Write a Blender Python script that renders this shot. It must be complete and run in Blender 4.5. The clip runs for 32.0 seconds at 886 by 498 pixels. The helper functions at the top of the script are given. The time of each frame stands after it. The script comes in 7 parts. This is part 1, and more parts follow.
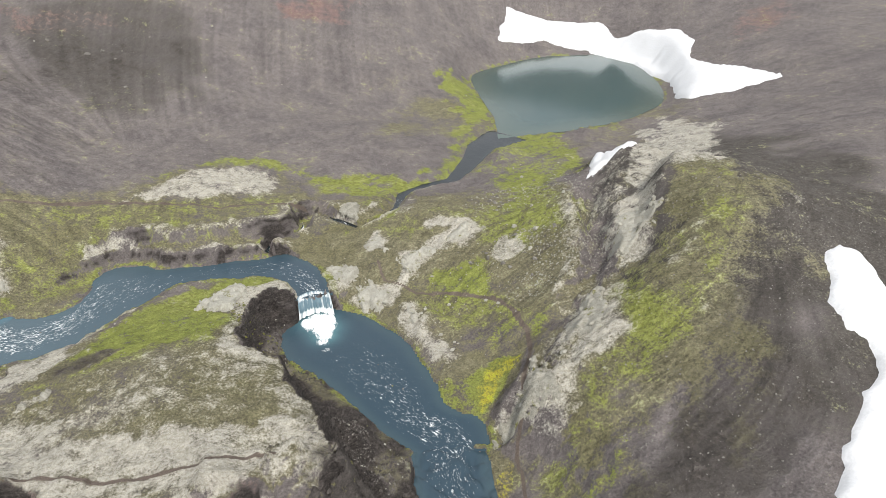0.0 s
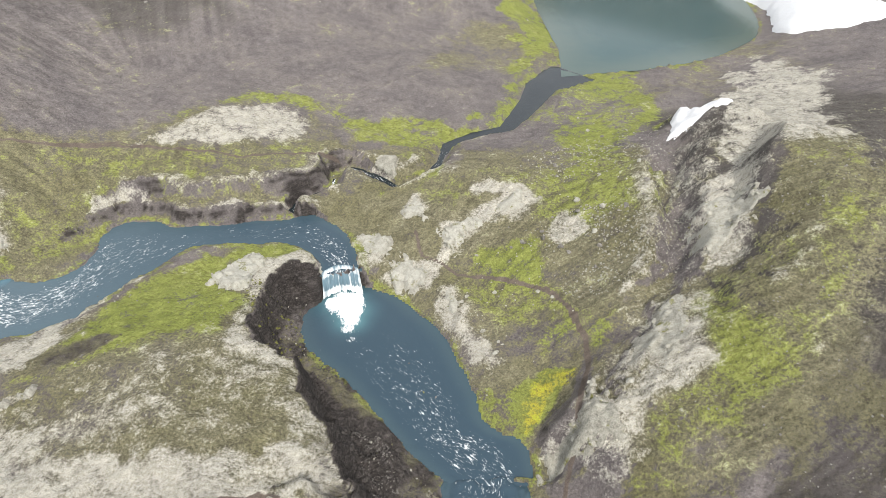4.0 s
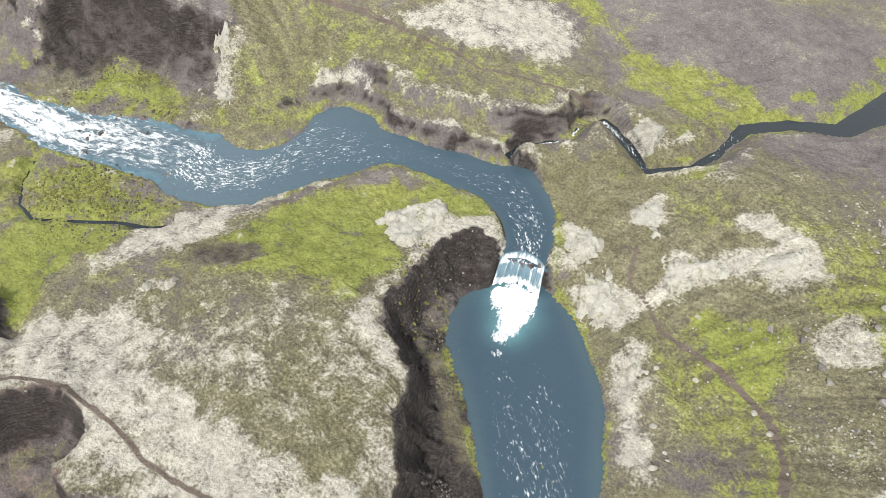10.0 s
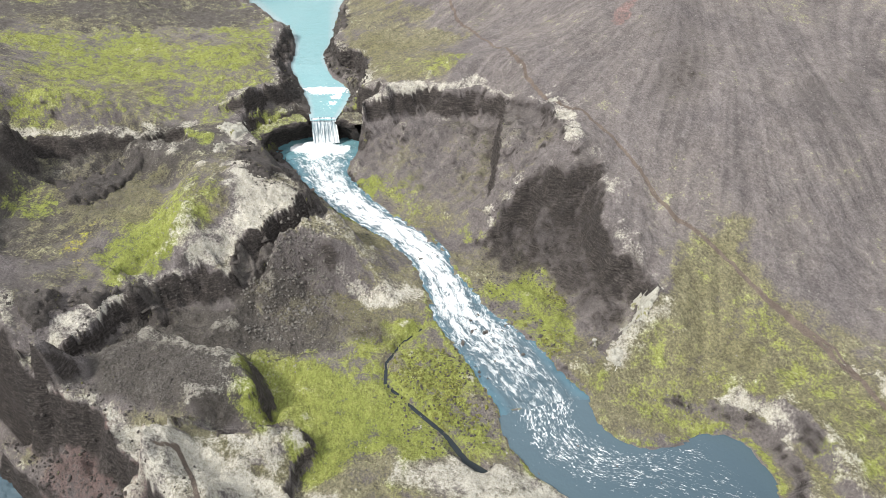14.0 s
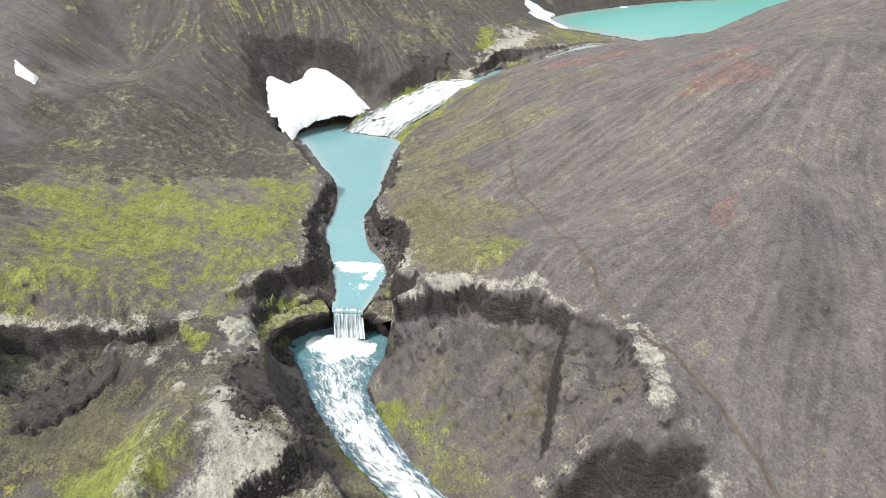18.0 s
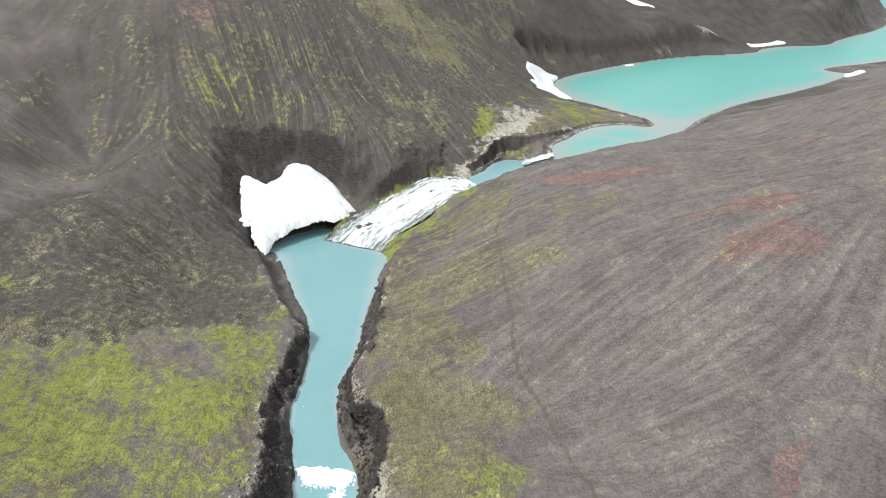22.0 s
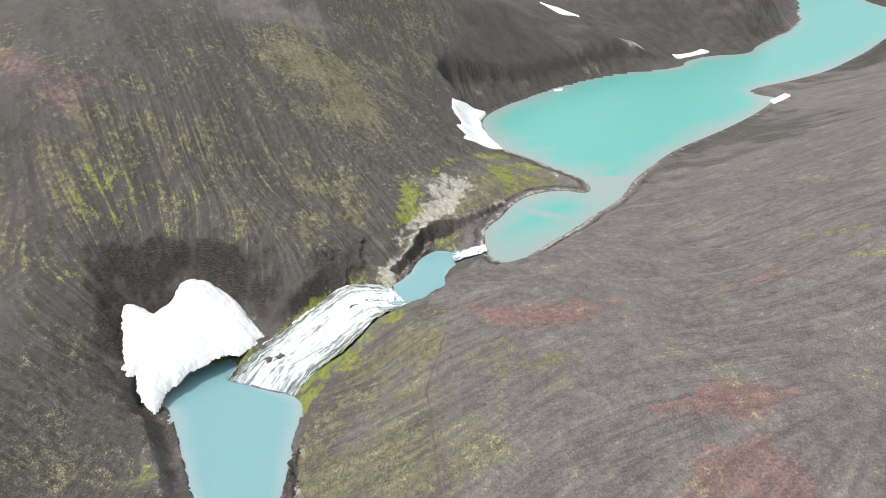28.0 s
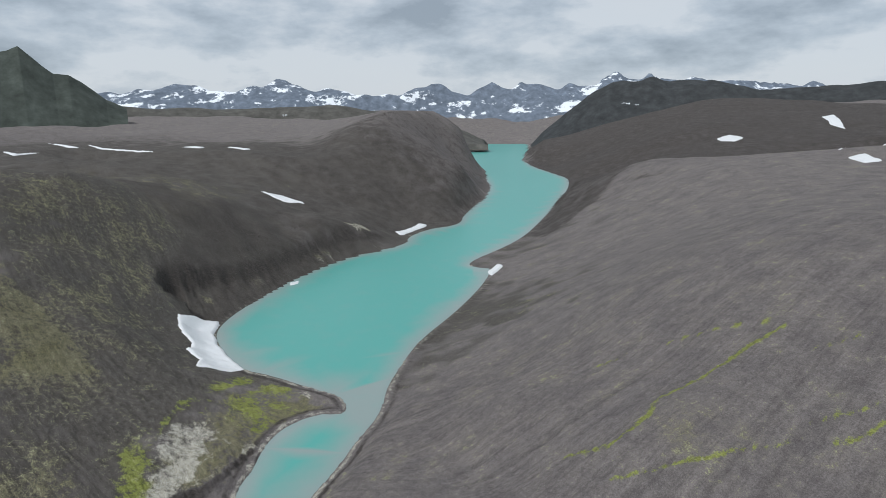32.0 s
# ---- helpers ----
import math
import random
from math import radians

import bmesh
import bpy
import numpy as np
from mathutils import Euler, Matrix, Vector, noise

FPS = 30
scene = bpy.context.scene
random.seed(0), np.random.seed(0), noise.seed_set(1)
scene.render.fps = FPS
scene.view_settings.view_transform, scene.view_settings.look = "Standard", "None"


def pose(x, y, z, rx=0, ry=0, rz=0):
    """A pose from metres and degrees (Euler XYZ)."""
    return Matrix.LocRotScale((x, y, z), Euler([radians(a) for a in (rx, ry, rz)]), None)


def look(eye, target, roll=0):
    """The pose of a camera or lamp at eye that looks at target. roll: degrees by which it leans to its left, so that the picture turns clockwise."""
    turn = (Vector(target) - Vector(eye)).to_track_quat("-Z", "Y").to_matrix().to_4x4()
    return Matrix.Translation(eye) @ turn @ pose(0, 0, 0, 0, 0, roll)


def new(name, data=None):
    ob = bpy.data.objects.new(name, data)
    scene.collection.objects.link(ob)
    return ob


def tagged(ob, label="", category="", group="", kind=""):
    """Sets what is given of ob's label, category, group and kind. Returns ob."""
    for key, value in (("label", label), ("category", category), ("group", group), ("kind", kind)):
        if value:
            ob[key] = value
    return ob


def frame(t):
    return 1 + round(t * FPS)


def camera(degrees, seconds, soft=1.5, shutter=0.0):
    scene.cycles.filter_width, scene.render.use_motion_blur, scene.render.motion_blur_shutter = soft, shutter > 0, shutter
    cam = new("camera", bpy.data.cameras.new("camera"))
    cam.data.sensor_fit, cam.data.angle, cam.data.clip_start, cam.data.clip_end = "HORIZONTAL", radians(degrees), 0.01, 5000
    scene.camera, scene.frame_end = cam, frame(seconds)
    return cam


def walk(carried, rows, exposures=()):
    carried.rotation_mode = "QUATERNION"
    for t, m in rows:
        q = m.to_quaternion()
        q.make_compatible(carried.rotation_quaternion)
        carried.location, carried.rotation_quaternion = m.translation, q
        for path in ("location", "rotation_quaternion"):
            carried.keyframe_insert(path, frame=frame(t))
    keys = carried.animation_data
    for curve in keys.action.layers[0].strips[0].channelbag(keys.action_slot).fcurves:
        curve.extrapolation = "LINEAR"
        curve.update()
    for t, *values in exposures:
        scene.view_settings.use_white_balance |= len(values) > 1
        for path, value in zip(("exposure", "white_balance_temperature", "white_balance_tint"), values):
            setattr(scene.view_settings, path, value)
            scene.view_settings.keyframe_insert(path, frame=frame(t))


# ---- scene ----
EXPOSURES = [(0.0, 0.08, 6500, 10), (3.0, 0.32, 6500, 10), (6.0, 0.33, 6500, 10), (8.0, 0.53, 6500, 10), (10.0, 0.48, 6500, 10), (11.0, 0.3, 6500, 10), (13.0, 0.45, 6500, 10), (17.0, 0.29, 6450, 8), (20.0, 0.23, 6400, 8), (24.0, 0.06, 6380, 8), (28.0, 0.13, 6380, 9), (30.0, 0.07, 6380, 9), (31.0, 0.07, 6200, 9), (31.5, -0.64, 6050, 8), (32.0, -0.62, 6000, 7)]
cam = camera(71.20, 32.0, soft=0.7)
# seconds, place, heading (left of +y), pitch, roll
FLIGHT = [
    (0, 0.21, 12.48, 69.28, -0.048, -29.332, 0.299),
    (0.5, 0.38, 12.44, 68.64, 3.251, -30.473, 0.456),
    (1, 0.21, 14.50, 68.94, 3.276, -37.488, 0.527),
    (1.5, 0.23, 17.84, 69.03, 4.006, -37.537, 0.566),
    (2, 0.07, 22.76, 69.10, 4.012, -37.517, 0.604),
    (2.5, -0.66, 28.94, 69.36, 3.932, -37.515, 0.707),
    (3, -1.41, 36.19, 69.54, 3.876, -37.379, 0.833),
    (3.5, -2.22, 43.73, 69.90, 3.788, -37.472, 0.948),
    (5.5, 1.29, 84.76, 71.64, 10.197, -39.939, 0.002),
    (6, -0.28, 93.93, 71.73, 10.244, -50.348, 0.031),
    (6.5, -1.89, 102.22, 72.36, 10.716, -51.533, 0.100),
    (7, -3.06, 107.69, 72.36, 12.767, -51.522, 0.107),
    (7.5, -3.69, 110.47, 72.30, 16.489, -51.481, -0.069),
    (8, -3.99, 111.11, 72.31, 18.327, -51.546, -0.076),
    (8.5, -3.82, 111.46, 72.29, 20.045, -51.524, -0.205),
    (9, -4.12, 111.69, 72.32, 22.997, -51.567, -0.097),
    (9.5, -4.04, 112.13, 72.34, 23.834, -51.621, -0.147),
    (10, -4.84, 113.21, 72.38, 36.996, -51.594, 0.175),
    (10.5, -5.79, 115.05, 72.41, 38.425, -51.633, 0.005),
    (11, -8.10, 118.11, 72.42, 38.444, -51.645, -0.025),
    (11.5, -11.92, 121.35, 72.83, 50.286, -51.691, 0.503),
    (12, -16.93, 124.57, 73.73, 70.063, -49.563, -0.204),
    (12.5, -21.73, 126.56, 73.53, 71.969, -38.595, -0.262),
    (13, -27.60, 127.84, 73.48, 73.370, -37.406, -0.052),
    (13.5, -34.32, 129.97, 74.00, 78.885, -37.463, -0.282),
    (14, -42.01, 132.30, 74.71, 80.957, -35.166, -0.377),
    (14.5, -49.33, 134.31, 74.73, 81.458, -31.261, -0.404),
    (16.5, -81.76, 143.57, 77.27, 85.543, -26.889, -0.442),
    (17, -91.34, 145.55, 78.54, 85.601, -26.531, -0.332),
    (17.5, -101.06, 147.07, 81.97, 86.743, -26.451, -0.254),
    (18, -110.52, 148.67, 86.62, 87.679, -26.423, -0.285),
    (18.5, -119.64, 150.18, 91.48, 87.718, -26.466, -0.289),
    (19, -128.99, 151.67, 96.08, 87.740, -26.413, -0.268),
    (19.5, -138.25, 152.69, 100.72, 87.718, -26.398, -0.222),
    (20, -147.28, 153.67, 105.41, 87.712, -26.394, -0.148),
    (20.5, -155.80, 154.45, 110.03, 87.694, -26.371, -0.083),
    (21, -164.15, 155.22, 114.48, 87.698, -29.858, -0.058),
    (21.5, -172.66, 155.84, 119.72, 87.673, -29.722, -0.009),
    (22, -180.51, 156.64, 124.61, 87.687, -24.514, 0.030),
    (22.5, -188.23, 157.27, 129.02, 87.697, -23.105, 0.046),
    (23, -196.11, 158.13, 133.98, 87.203, -22.032, -0.031),
    (23.5, -203.22, 158.58, 138.87, 84.496, -20.231, -0.052),
    (24, -209.82, 159.71, 144.10, 79.478, -20.198, -0.045),
    (24.5, -216.23, 160.70, 149.00, 78.431, -20.276, 0.002),
    (26.5, -240.76, 165.81, 167.94, 80.710, -26.639, 0.056),
    (27, -247.29, 166.75, 172.62, 80.923, -26.765, 0.051),
    (27.5, -253.93, 168.10, 177.45, 80.971, -26.771, 0.033),
    (28, -260.57, 169.26, 182.33, 80.984, -26.773, 0.049),
    (28.5, -267.14, 170.24, 187.33, 80.970, -26.758, 0.072),
    (29, -273.82, 171.23, 192.18, 80.969, -26.777, 0.098),
    (29.5, -280.55, 172.25, 196.72, 80.906, -26.689, 0.112),
    (30, -286.54, 173.89, 201.43, 78.004, -26.671, 0.037),
    (30.5, -291.77, 175.97, 206.74, 72.012, -23.809, -0.078),
    (31, -296.28, 178.50, 212.07, 61.071, -18.254, -0.179),
    (31.5, -300.25, 179.60, 217.28, 56.328, -13.248, -0.078),
    (32, -303.59, 181.67, 221.02, 56.329, -12.715, -0.111),
]
walk(cam, [(t, pose(x, y, z, 90 + p, 0, h) @ pose(0, 0, 0, 0, 0, r)) for t, x, y, z, h, p, r in FLIGHT], EXPOSURES)

# ---- light ----
world = bpy.data.worlds.new("cloudy_sky")
scene.world = world
world.use_nodes = True
wn, wl = world.node_tree.nodes, world.node_tree.links
wn.clear()
sky = wn.new("ShaderNodeTexSky")
sky.sky_type, sky.sun_disc, sky.sun_elevation, sky.sun_rotation = "NISHITA", False, radians(48), radians(200)
sky_bg = wn.new("ShaderNodeBackground")
sky_bg.inputs["Strength"].default_value = 0.10
wl.new(sky.outputs[0], sky_bg.inputs["Color"])
wcoord = wn.new("ShaderNodeTexCoord")
wmap = wn.new("ShaderNodeMapping")
wmap.inputs["Scale"].default_value = (1.0, 1.0, 2.6)
wl.new(wcoord.outputs["Generated"], wmap.inputs["Vector"])
cloud_noise = wn.new("ShaderNodeTexNoise")
cloud_noise.inputs["Scale"].default_value, cloud_noise.inputs["Detail"].default_value, cloud_noise.inputs["Roughness"].default_value = 4.6, 10.0, 0.55
wl.new(wmap.outputs[0], cloud_noise.inputs["Vector"])
cloud_tone = wn.new("ShaderNodeValToRGB")
for pos, col in ((0.33, (0.48, 0.53, 0.59, 1)), (0.44, (0.72, 0.77, 0.83, 1)), (0.53, (0.97, 0.98, 1.0, 1))):
    el = cloud_tone.color_ramp.elements.new(pos)
    el.color = col
cloud_tone.color_ramp.elements.remove(cloud_tone.color_ramp.elements[0])
wl.new(cloud_noise.outputs["Fac"], cloud_tone.inputs["Fac"])
cloud_bg = wn.new("ShaderNodeBackground")
cloud_bg.inputs["Strength"].default_value = 1.12
wl.new(cloud_tone.outputs[0], cloud_bg.inputs["Color"])
cover = wn.new("ShaderNodeMixShader")
cover.inputs[0].default_value = 0.86
wout = wn.new("ShaderNodeOutputWorld")
wl.new(sky_bg.outputs[0], cover.inputs[1])
wl.new(cloud_bg.outputs[0], cover.inputs[2])
wl.new(cover.outputs[0], wout.inputs["Surface"])
sun_data = bpy.data.lights.new("sun", "SUN")
sun_data.energy, sun_data.angle, sun_data.color = 3.3, radians(7), (1.0, 0.96, 0.9)
sun = new("sun", sun_data)
sun.matrix_world = look((0, 0, 500), (-110, 290, 150))

# ---- materials ----
def material(name, rough=0.9, spec=0.3):
    m = bpy.data.materials.new(name)
    m.use_nodes = True
    b = m.node_tree.nodes["Principled BSDF"]
    b.inputs["Roughness"].default_value = rough
    b.inputs["Specular IOR Level"].default_value = spec
    return m, m.node_tree.nodes, m.node_tree.links, b


def tex_noise(nodes, links, scale, detail=6.0, rough=0.55, coord=None, stretch=None):
    if coord is None:
        geo = nodes.new("ShaderNodeNewGeometry")
        coord = geo.outputs["Position"]
    if stretch is not None:
        mp = nodes.new("ShaderNodeMapping")
        mp.inputs["Scale"].default_value = stretch
        links.new(coord, mp.inputs["Vector"])
        coord = mp.outputs[0]
    n = nodes.new("ShaderNodeTexNoise")
    n.inputs["Scale"].default_value, n.inputs["Detail"].default_value, n.inputs["Roughness"].default_value = scale, detail, rough
    links.new(coord, n.inputs["Vector"])
    return n.outputs["Fac"]


def ramp(nodes, links, fac, stops):
    r = nodes.new("ShaderNodeValToRGB")
    els = r.color_ramp.elements
    els[0].position, els[0].color = stops[0][0], (*stops[0][1], 1)
    els[1].position, els[1].color = stops[-1][0], (*stops[-1][1], 1)
    for p, c in stops[1:-1]:
        els.new(p).color = (*c, 1)
    links.new(fac, r.inputs["Fac"])
    return r.outputs["Color"]


def mixed(nodes, links, fac, a, b):
    mx = nodes.new("ShaderNodeMix")
    mx.data_type = "RGBA"
    links.new(fac, mx.inputs[0])
    for sock, v in ((mx.inputs[6], a), (mx.inputs[7], b)):
        if isinstance(v, tuple):
            sock.default_value = (*v, 1)
        else:
            links.new(v, sock)
    return mx.outputs[2]


def maths(nodes, links, op, a, b=None, c=None, clamp=False):
    mt = nodes.new("ShaderNodeMath")
    mt.operation, mt.use_clamp = op, clamp
    for k, v in enumerate((a, b, c)):
        if v is None:
            continue
        if isinstance(v, (int, float)):
            mt.inputs[k].default_value = v
        else:
            links.new(v, mt.inputs[k])
    return mt.outputs[0]


def bumped(nodes, links, bsdf, height, strength=0.5, distance=0.4):
    b = nodes.new("ShaderNodeBump")
    b.inputs["Strength"].default_value, b.inputs["Distance"].default_value = strength, distance
    links.new(height, b.inputs["Height"])
    links.new(b.outputs[0], bsdf.inputs["Normal"])


def layer(nodes, links, name, noise_out, spread=0.9, low=0.36, high=0.64):
    """A patchy 0..1 cover from a cover attribute, broken up by noise."""
    at = nodes.new("ShaderNodeAttribute")
    at.attribute_name = name
    s = maths(nodes, links, "MULTIPLY_ADD", noise_out, spread, -0.5 * spread)
    s = maths(nodes, links, "ADD", at.outputs["Fac"], s)
    mr = nodes.new("ShaderNodeMapRange")
    mr.interpolation_type = "SMOOTHSTEP"
    mr.inputs["From Min"].default_value, mr.inputs["From Max"].default_value = low, high
    links.new(s, mr.inputs["Value"])
    return mr.outputs[0]


def ground_material():
    m, n, l, b = material("moor_and_gravel", 0.95, 0.2)

    def crisp(v, lo, hi, to_lo=0.0, to_hi=1.0):
        mr = n.new("ShaderNodeMapRange")
        mr.inputs["From Min"].default_value, mr.inputs["From Max"].default_value = lo, hi
        mr.inputs["To Min"].default_value, mr.inputs["To Max"].default_value = to_lo, to_hi
        l.new(v, mr.inputs["Value"])
        return mr.outputs[0]

    def blend(*pairs):
        out = None
        for v, w in pairs:
            t = maths(n, l, "MULTIPLY", v, w)
            out = t if out is None else maths(n, l, "ADD", out, t)
        return out

    broad = tex_noise(n, l, 0.045, 12, 0.62)
    mid = tex_noise(n, l, 0.26, 10, 0.64)
    fine = tex_noise(n, l, 1.4, 7, 0.66)
    grain = tex_noise(n, l, 5.5, 3, 0.7)
    patchy = crisp(blend((broad, 0.34), (mid, 0.36), (fine, 0.30)), 0.30, 0.70)
    tuft = crisp(blend((mid, 0.35), (fine, 0.65)), 0.33, 0.67)
    # small stones: cells with lit tops and dark gaps
    cells = n.new("ShaderNodeTexVoronoi")
    cells.inputs["Scale"].default_value, cells.inputs["Randomness"].default_value = 2.3, 1.0
    geo2 = n.new("ShaderNodeNewGeometry")
    l.new(geo2.outputs["Position"], cells.inputs["Vector"])
    stone = crisp(cells.outputs["Distance"], 0.16, 0.30, 1.0, 0.0)
    pick = n.new("ShaderNodeSeparateColor")
    l.new(cells.outputs["Color"], pick.inputs[0])
    chosen = crisp(maths(n, l, "ADD", pick.outputs[0], crisp(mid, 0.42, 0.62, -0.18, 0.22)), 0.80, 0.84)
    stones = maths(n, l, "MULTIPLY", stone, chosen)

    gravel = mixed(n, l, crisp(broad, 0.36, 0.64), ramp(n, l, tuft, [(0.1, (0.096, 0.084, 0.082)), (0.5, (0.147, 0.130, 0.127)), (0.9, (0.206, 0.187, 0.183))]),
                   ramp(n, l, tuft, [(0.1, (0.137, 0.119, 0.111)), (0.5, (0.202, 0.178, 0.168)), (0.9, (0.275, 0.249, 0.238))]))
    moss = mixed(n, l, crisp(broad, 0.38, 0.62), ramp(n, l, tuft, [(0.12, (0.080, 0.074, 0.046)), (0.5, (0.162, 0.149, 0.084)), (0.88, (0.242, 0.226, 0.123))]),
                 ramp(n, l, tuft, [(0.12, (0.106, 0.097, 0.066)), (0.5, (0.213, 0.195, 0.126)), (0.88, (0.316, 0.296, 0.214))]))
    heath = crisp(blend((tex_noise(n, l, 0.55, 9, 0.7, stretch=(1.0, 1.7, 1.0)), 0.75), (broad, 0.25)), 0.50, 0.60)
    moss = mixed(n, l, maths(n, l, "MULTIPLY", heath, 0.55), moss, (0.085, 0.077, 0.048))
    lush = mixed(n, l, crisp(broad, 0.36, 0.64), ramp(n, l, tuft, [(0.05, (0.112, 0.135, 0.034)), (0.5, (0.196, 0.223, 0.054)), (0.9, (0.265, 0.292, 0.077))]),
                 ramp(n, l, tuft, [(0.05, (0.165, 0.184, 0.046)), (0.5, (0.262, 0.284, 0.078)), (0.9, (0.349, 0.366, 0.127))]))
    lush = mixed(n, l, maths(n, l, "MULTIPLY", heath, 0.62), lush, (0.11, 0.108, 0.035))
    pale = mixed(n, l, crisp(mid, 0.35, 0.65), ramp(n, l, tuft, [(0.08, (0.273, 0.254, 0.215)), (0.4, (0.411, 0.387, 0.339)), (0.9, (0.521, 0.495, 0.446))]),
                 ramp(n, l, tuft, [(0.08, (0.310, 0.285, 0.231)), (0.4, (0.464, 0.436, 0.360)), (0.9, (0.566, 0.539, 0.468))]))
    pale = mixed(n, l, maths(n, l, "MULTIPLY", heath, 0.4), pale, (0.20, 0.185, 0.13))
    red = ramp(n, l, tuft, [(0.1, (0.135, 0.081, 0.072)), (0.5, (0.216, 0.140, 0.128)), (0.9, (0.297, 0.211, 0.196))])
    # bare lava: beds and blocks
    beds = tex_noise(n, l, 0.9, 8, 0.68, stretch=(0.35, 0.35, 2.6))
    dark = mixed(n, l, crisp(mid, 0.36, 0.66), ramp(n, l, crisp(blend((beds, 0.55), (fine, 0.45)), 0.30, 0.70), [(0.1, (0.020, 0.018, 0.017)), (0.5, (0.055, 0.048, 0.045)), (0.9, (0.130, 0.115, 0.105))]),
                 ramp(n, l, crisp(blend((beds, 0.55), (fine, 0.45)), 0.30, 0.70), [(0.1, (0.030, 0.026, 0.024)), (0.5, (0.085, 0.073, 0.067)), (0.9, (0.190, 0.168, 0.152))]))
    ochre = ramp(n, l, patchy, [(0.3, (0.45, 0.15, 0.03)), (0.48, (0.50, 0.36, 0.04)), (0.7, (0.40, 0.42, 0.05))])
    soil = ramp(n, l, tuft, [(0.1, (0.055, 0.049, 0.043)), (0.5, (0.098, 0.088, 0.078)), (0.9, (0.155, 0.142, 0.128))])
    col = mixed(n, l, layer(n, l, "soil", patchy, 0.9, 0.25, 0.75), gravel, soil)
    col = mixed(n, l, maths(n, l, "MULTIPLY", stones, 0.65), col, (0.30, 0.28, 0.265))
    col = mixed(n, l, layer(n, l, "red", patchy, 1.8, 0.3, 0.95), col, red)
    col = mixed(n, l, layer(n, l, "moss", patchy, 1.7, 0.2, 0.72), col, moss)
    col = mixed(n, l, layer(n, l, "lush", patchy, 2.2, 0.32, 0.80), col, lush)
    col = mixed(n, l, layer(n, l, "pale", patchy, 1.8, 0.28, 0.88), col, pale)
    col = mixed(n, l, layer(n, l, "dark", patchy, 1.3, 0.3, 0.72), col, dark)
    col = mixed(n, l, layer(n, l, "ochre", patchy, 1.0, 0.35, 0.6), col, ochre)
    col = mixed(n, l, layer(n, l, "track", fine, 0.5), col, (0.15, 0.12, 0.10))
    rill = n.new("ShaderNodeAttribute")
    rill.attribute_name = "rill"
    tone = maths(n, l, "MULTIPLY_ADD", rill.outputs["Fac"], 0.5, 0.76)
    tone = maths(n, l, "MULTIPLY", tone, crisp(grain, 0.3, 0.7, 0.65, 1.35))
    tint = n.new("ShaderNodeMix")
    tint.data_type, tint.blend_type = "RGBA", "MULTIPLY"
    tint.inputs[0].default_value = 1.0
    l.new(col, tint.inputs[6])
    comb = n.new("ShaderNodeCombineColor")
    for k in range(3):
        l.new(tone, comb.inputs[k])
    l.new(comb.outputs[0], tint.inputs[7])
    l.new(tint.outputs[2], b.inputs["Base Color"])
    rocky = n.new("ShaderNodeAttribute")
    rocky.attribute_name = "dark"
    h = blend((mid, 1.3), (fine, 0.55), (grain, 0.10), (stones, 0.12))
    h = maths(n, l, "ADD", h, maths(n, l, "MULTIPLY", maths(n, l, "MULTIPLY", blend((beds, 1.4), (fine, 0.8)), rocky.outputs["Fac"]), 1.0))
    bumped(n, l, b, h, 0.95, 1.5)
    return m


def rock_material(name, stops, bump=0.6, moss=0.0):
    m, n, l, b = material(name, 0.92, 0.25)
    fine = tex_noise(n, l, 2.4, 8, 0.7)
    mid = tex_noise(n, l, 0.5, 6, 0.6)
    info = n.new("ShaderNodeObjectInfo")
    f = maths(n, l, "ADD", maths(n, l, "MULTIPLY", fine, 0.55), maths(n, l, "MULTIPLY", mid, 0.35))
    f = maths(n, l, "ADD", f, maths(n, l, "MULTIPLY_ADD", info.outputs["Random"], 0.14, -0.02))
    col = ramp(n, l, f, stops)
    if moss:
        lump = tex_noise(n, l, 0.33, 8, 0.68)
        mr = n.new("ShaderNodeMapRange")
        mr.inputs["From Min"].default_value, mr.inputs["From Max"].default_value = 0.62 - moss, 0.70 - moss
        l.new(lump, mr.inputs["Value"])
        col = mixed(n, l, mr.outputs[0], col, ramp(n, l, fine, [(0.3, (0.10, 0.10, 0.03)), (0.7, (0.30, 0.29, 0.10))]))
    vein = n.new("ShaderNodeTexVoronoi")
    vein.feature = "DISTANCE_TO_EDGE"
    vein.inputs["Scale"].default_value = 0.55
    geo = n.new("ShaderNodeNewGeometry")
    warp = n.new("ShaderNodeVectorMath")
    warp.operation = "MULTIPLY_ADD"
    wn_ = n.new("ShaderNodeTexNoise")
    wn_.inputs["Scale"].default_value, wn_.inputs["Detail"].default_value = 0.7, 5
    l.new(geo.outputs["Position"], wn_.inputs["Vector"])
    l.new(wn_.outputs["Color"], warp.inputs[0])
    warp.inputs[1].default_value = (3.2, 3.2, 3.2)
    l.new(geo.outputs["Position"], warp.inputs[2])
    l.new(warp.outputs[0], vein.inputs["Vector"])
    cr = n.new("ShaderNodeMapRange")
    cr.inputs["From Max"].default_value = 0.035
    l.new(vein.outputs["Distance"], cr.inputs["Value"])
    col = mixed(n, l, maths(n, l, "MULTIPLY_ADD", cr.outputs[0], 0.25, 0.75), stops[0][1], col)
    l.new(col, b.inputs["Base Color"])
    bumped(n, l, b, maths(n, l, "ADD", fine, maths(n, l, "MULTIPLY", cr.outputs[0], 0.5)), bump, 0.6)
    return m


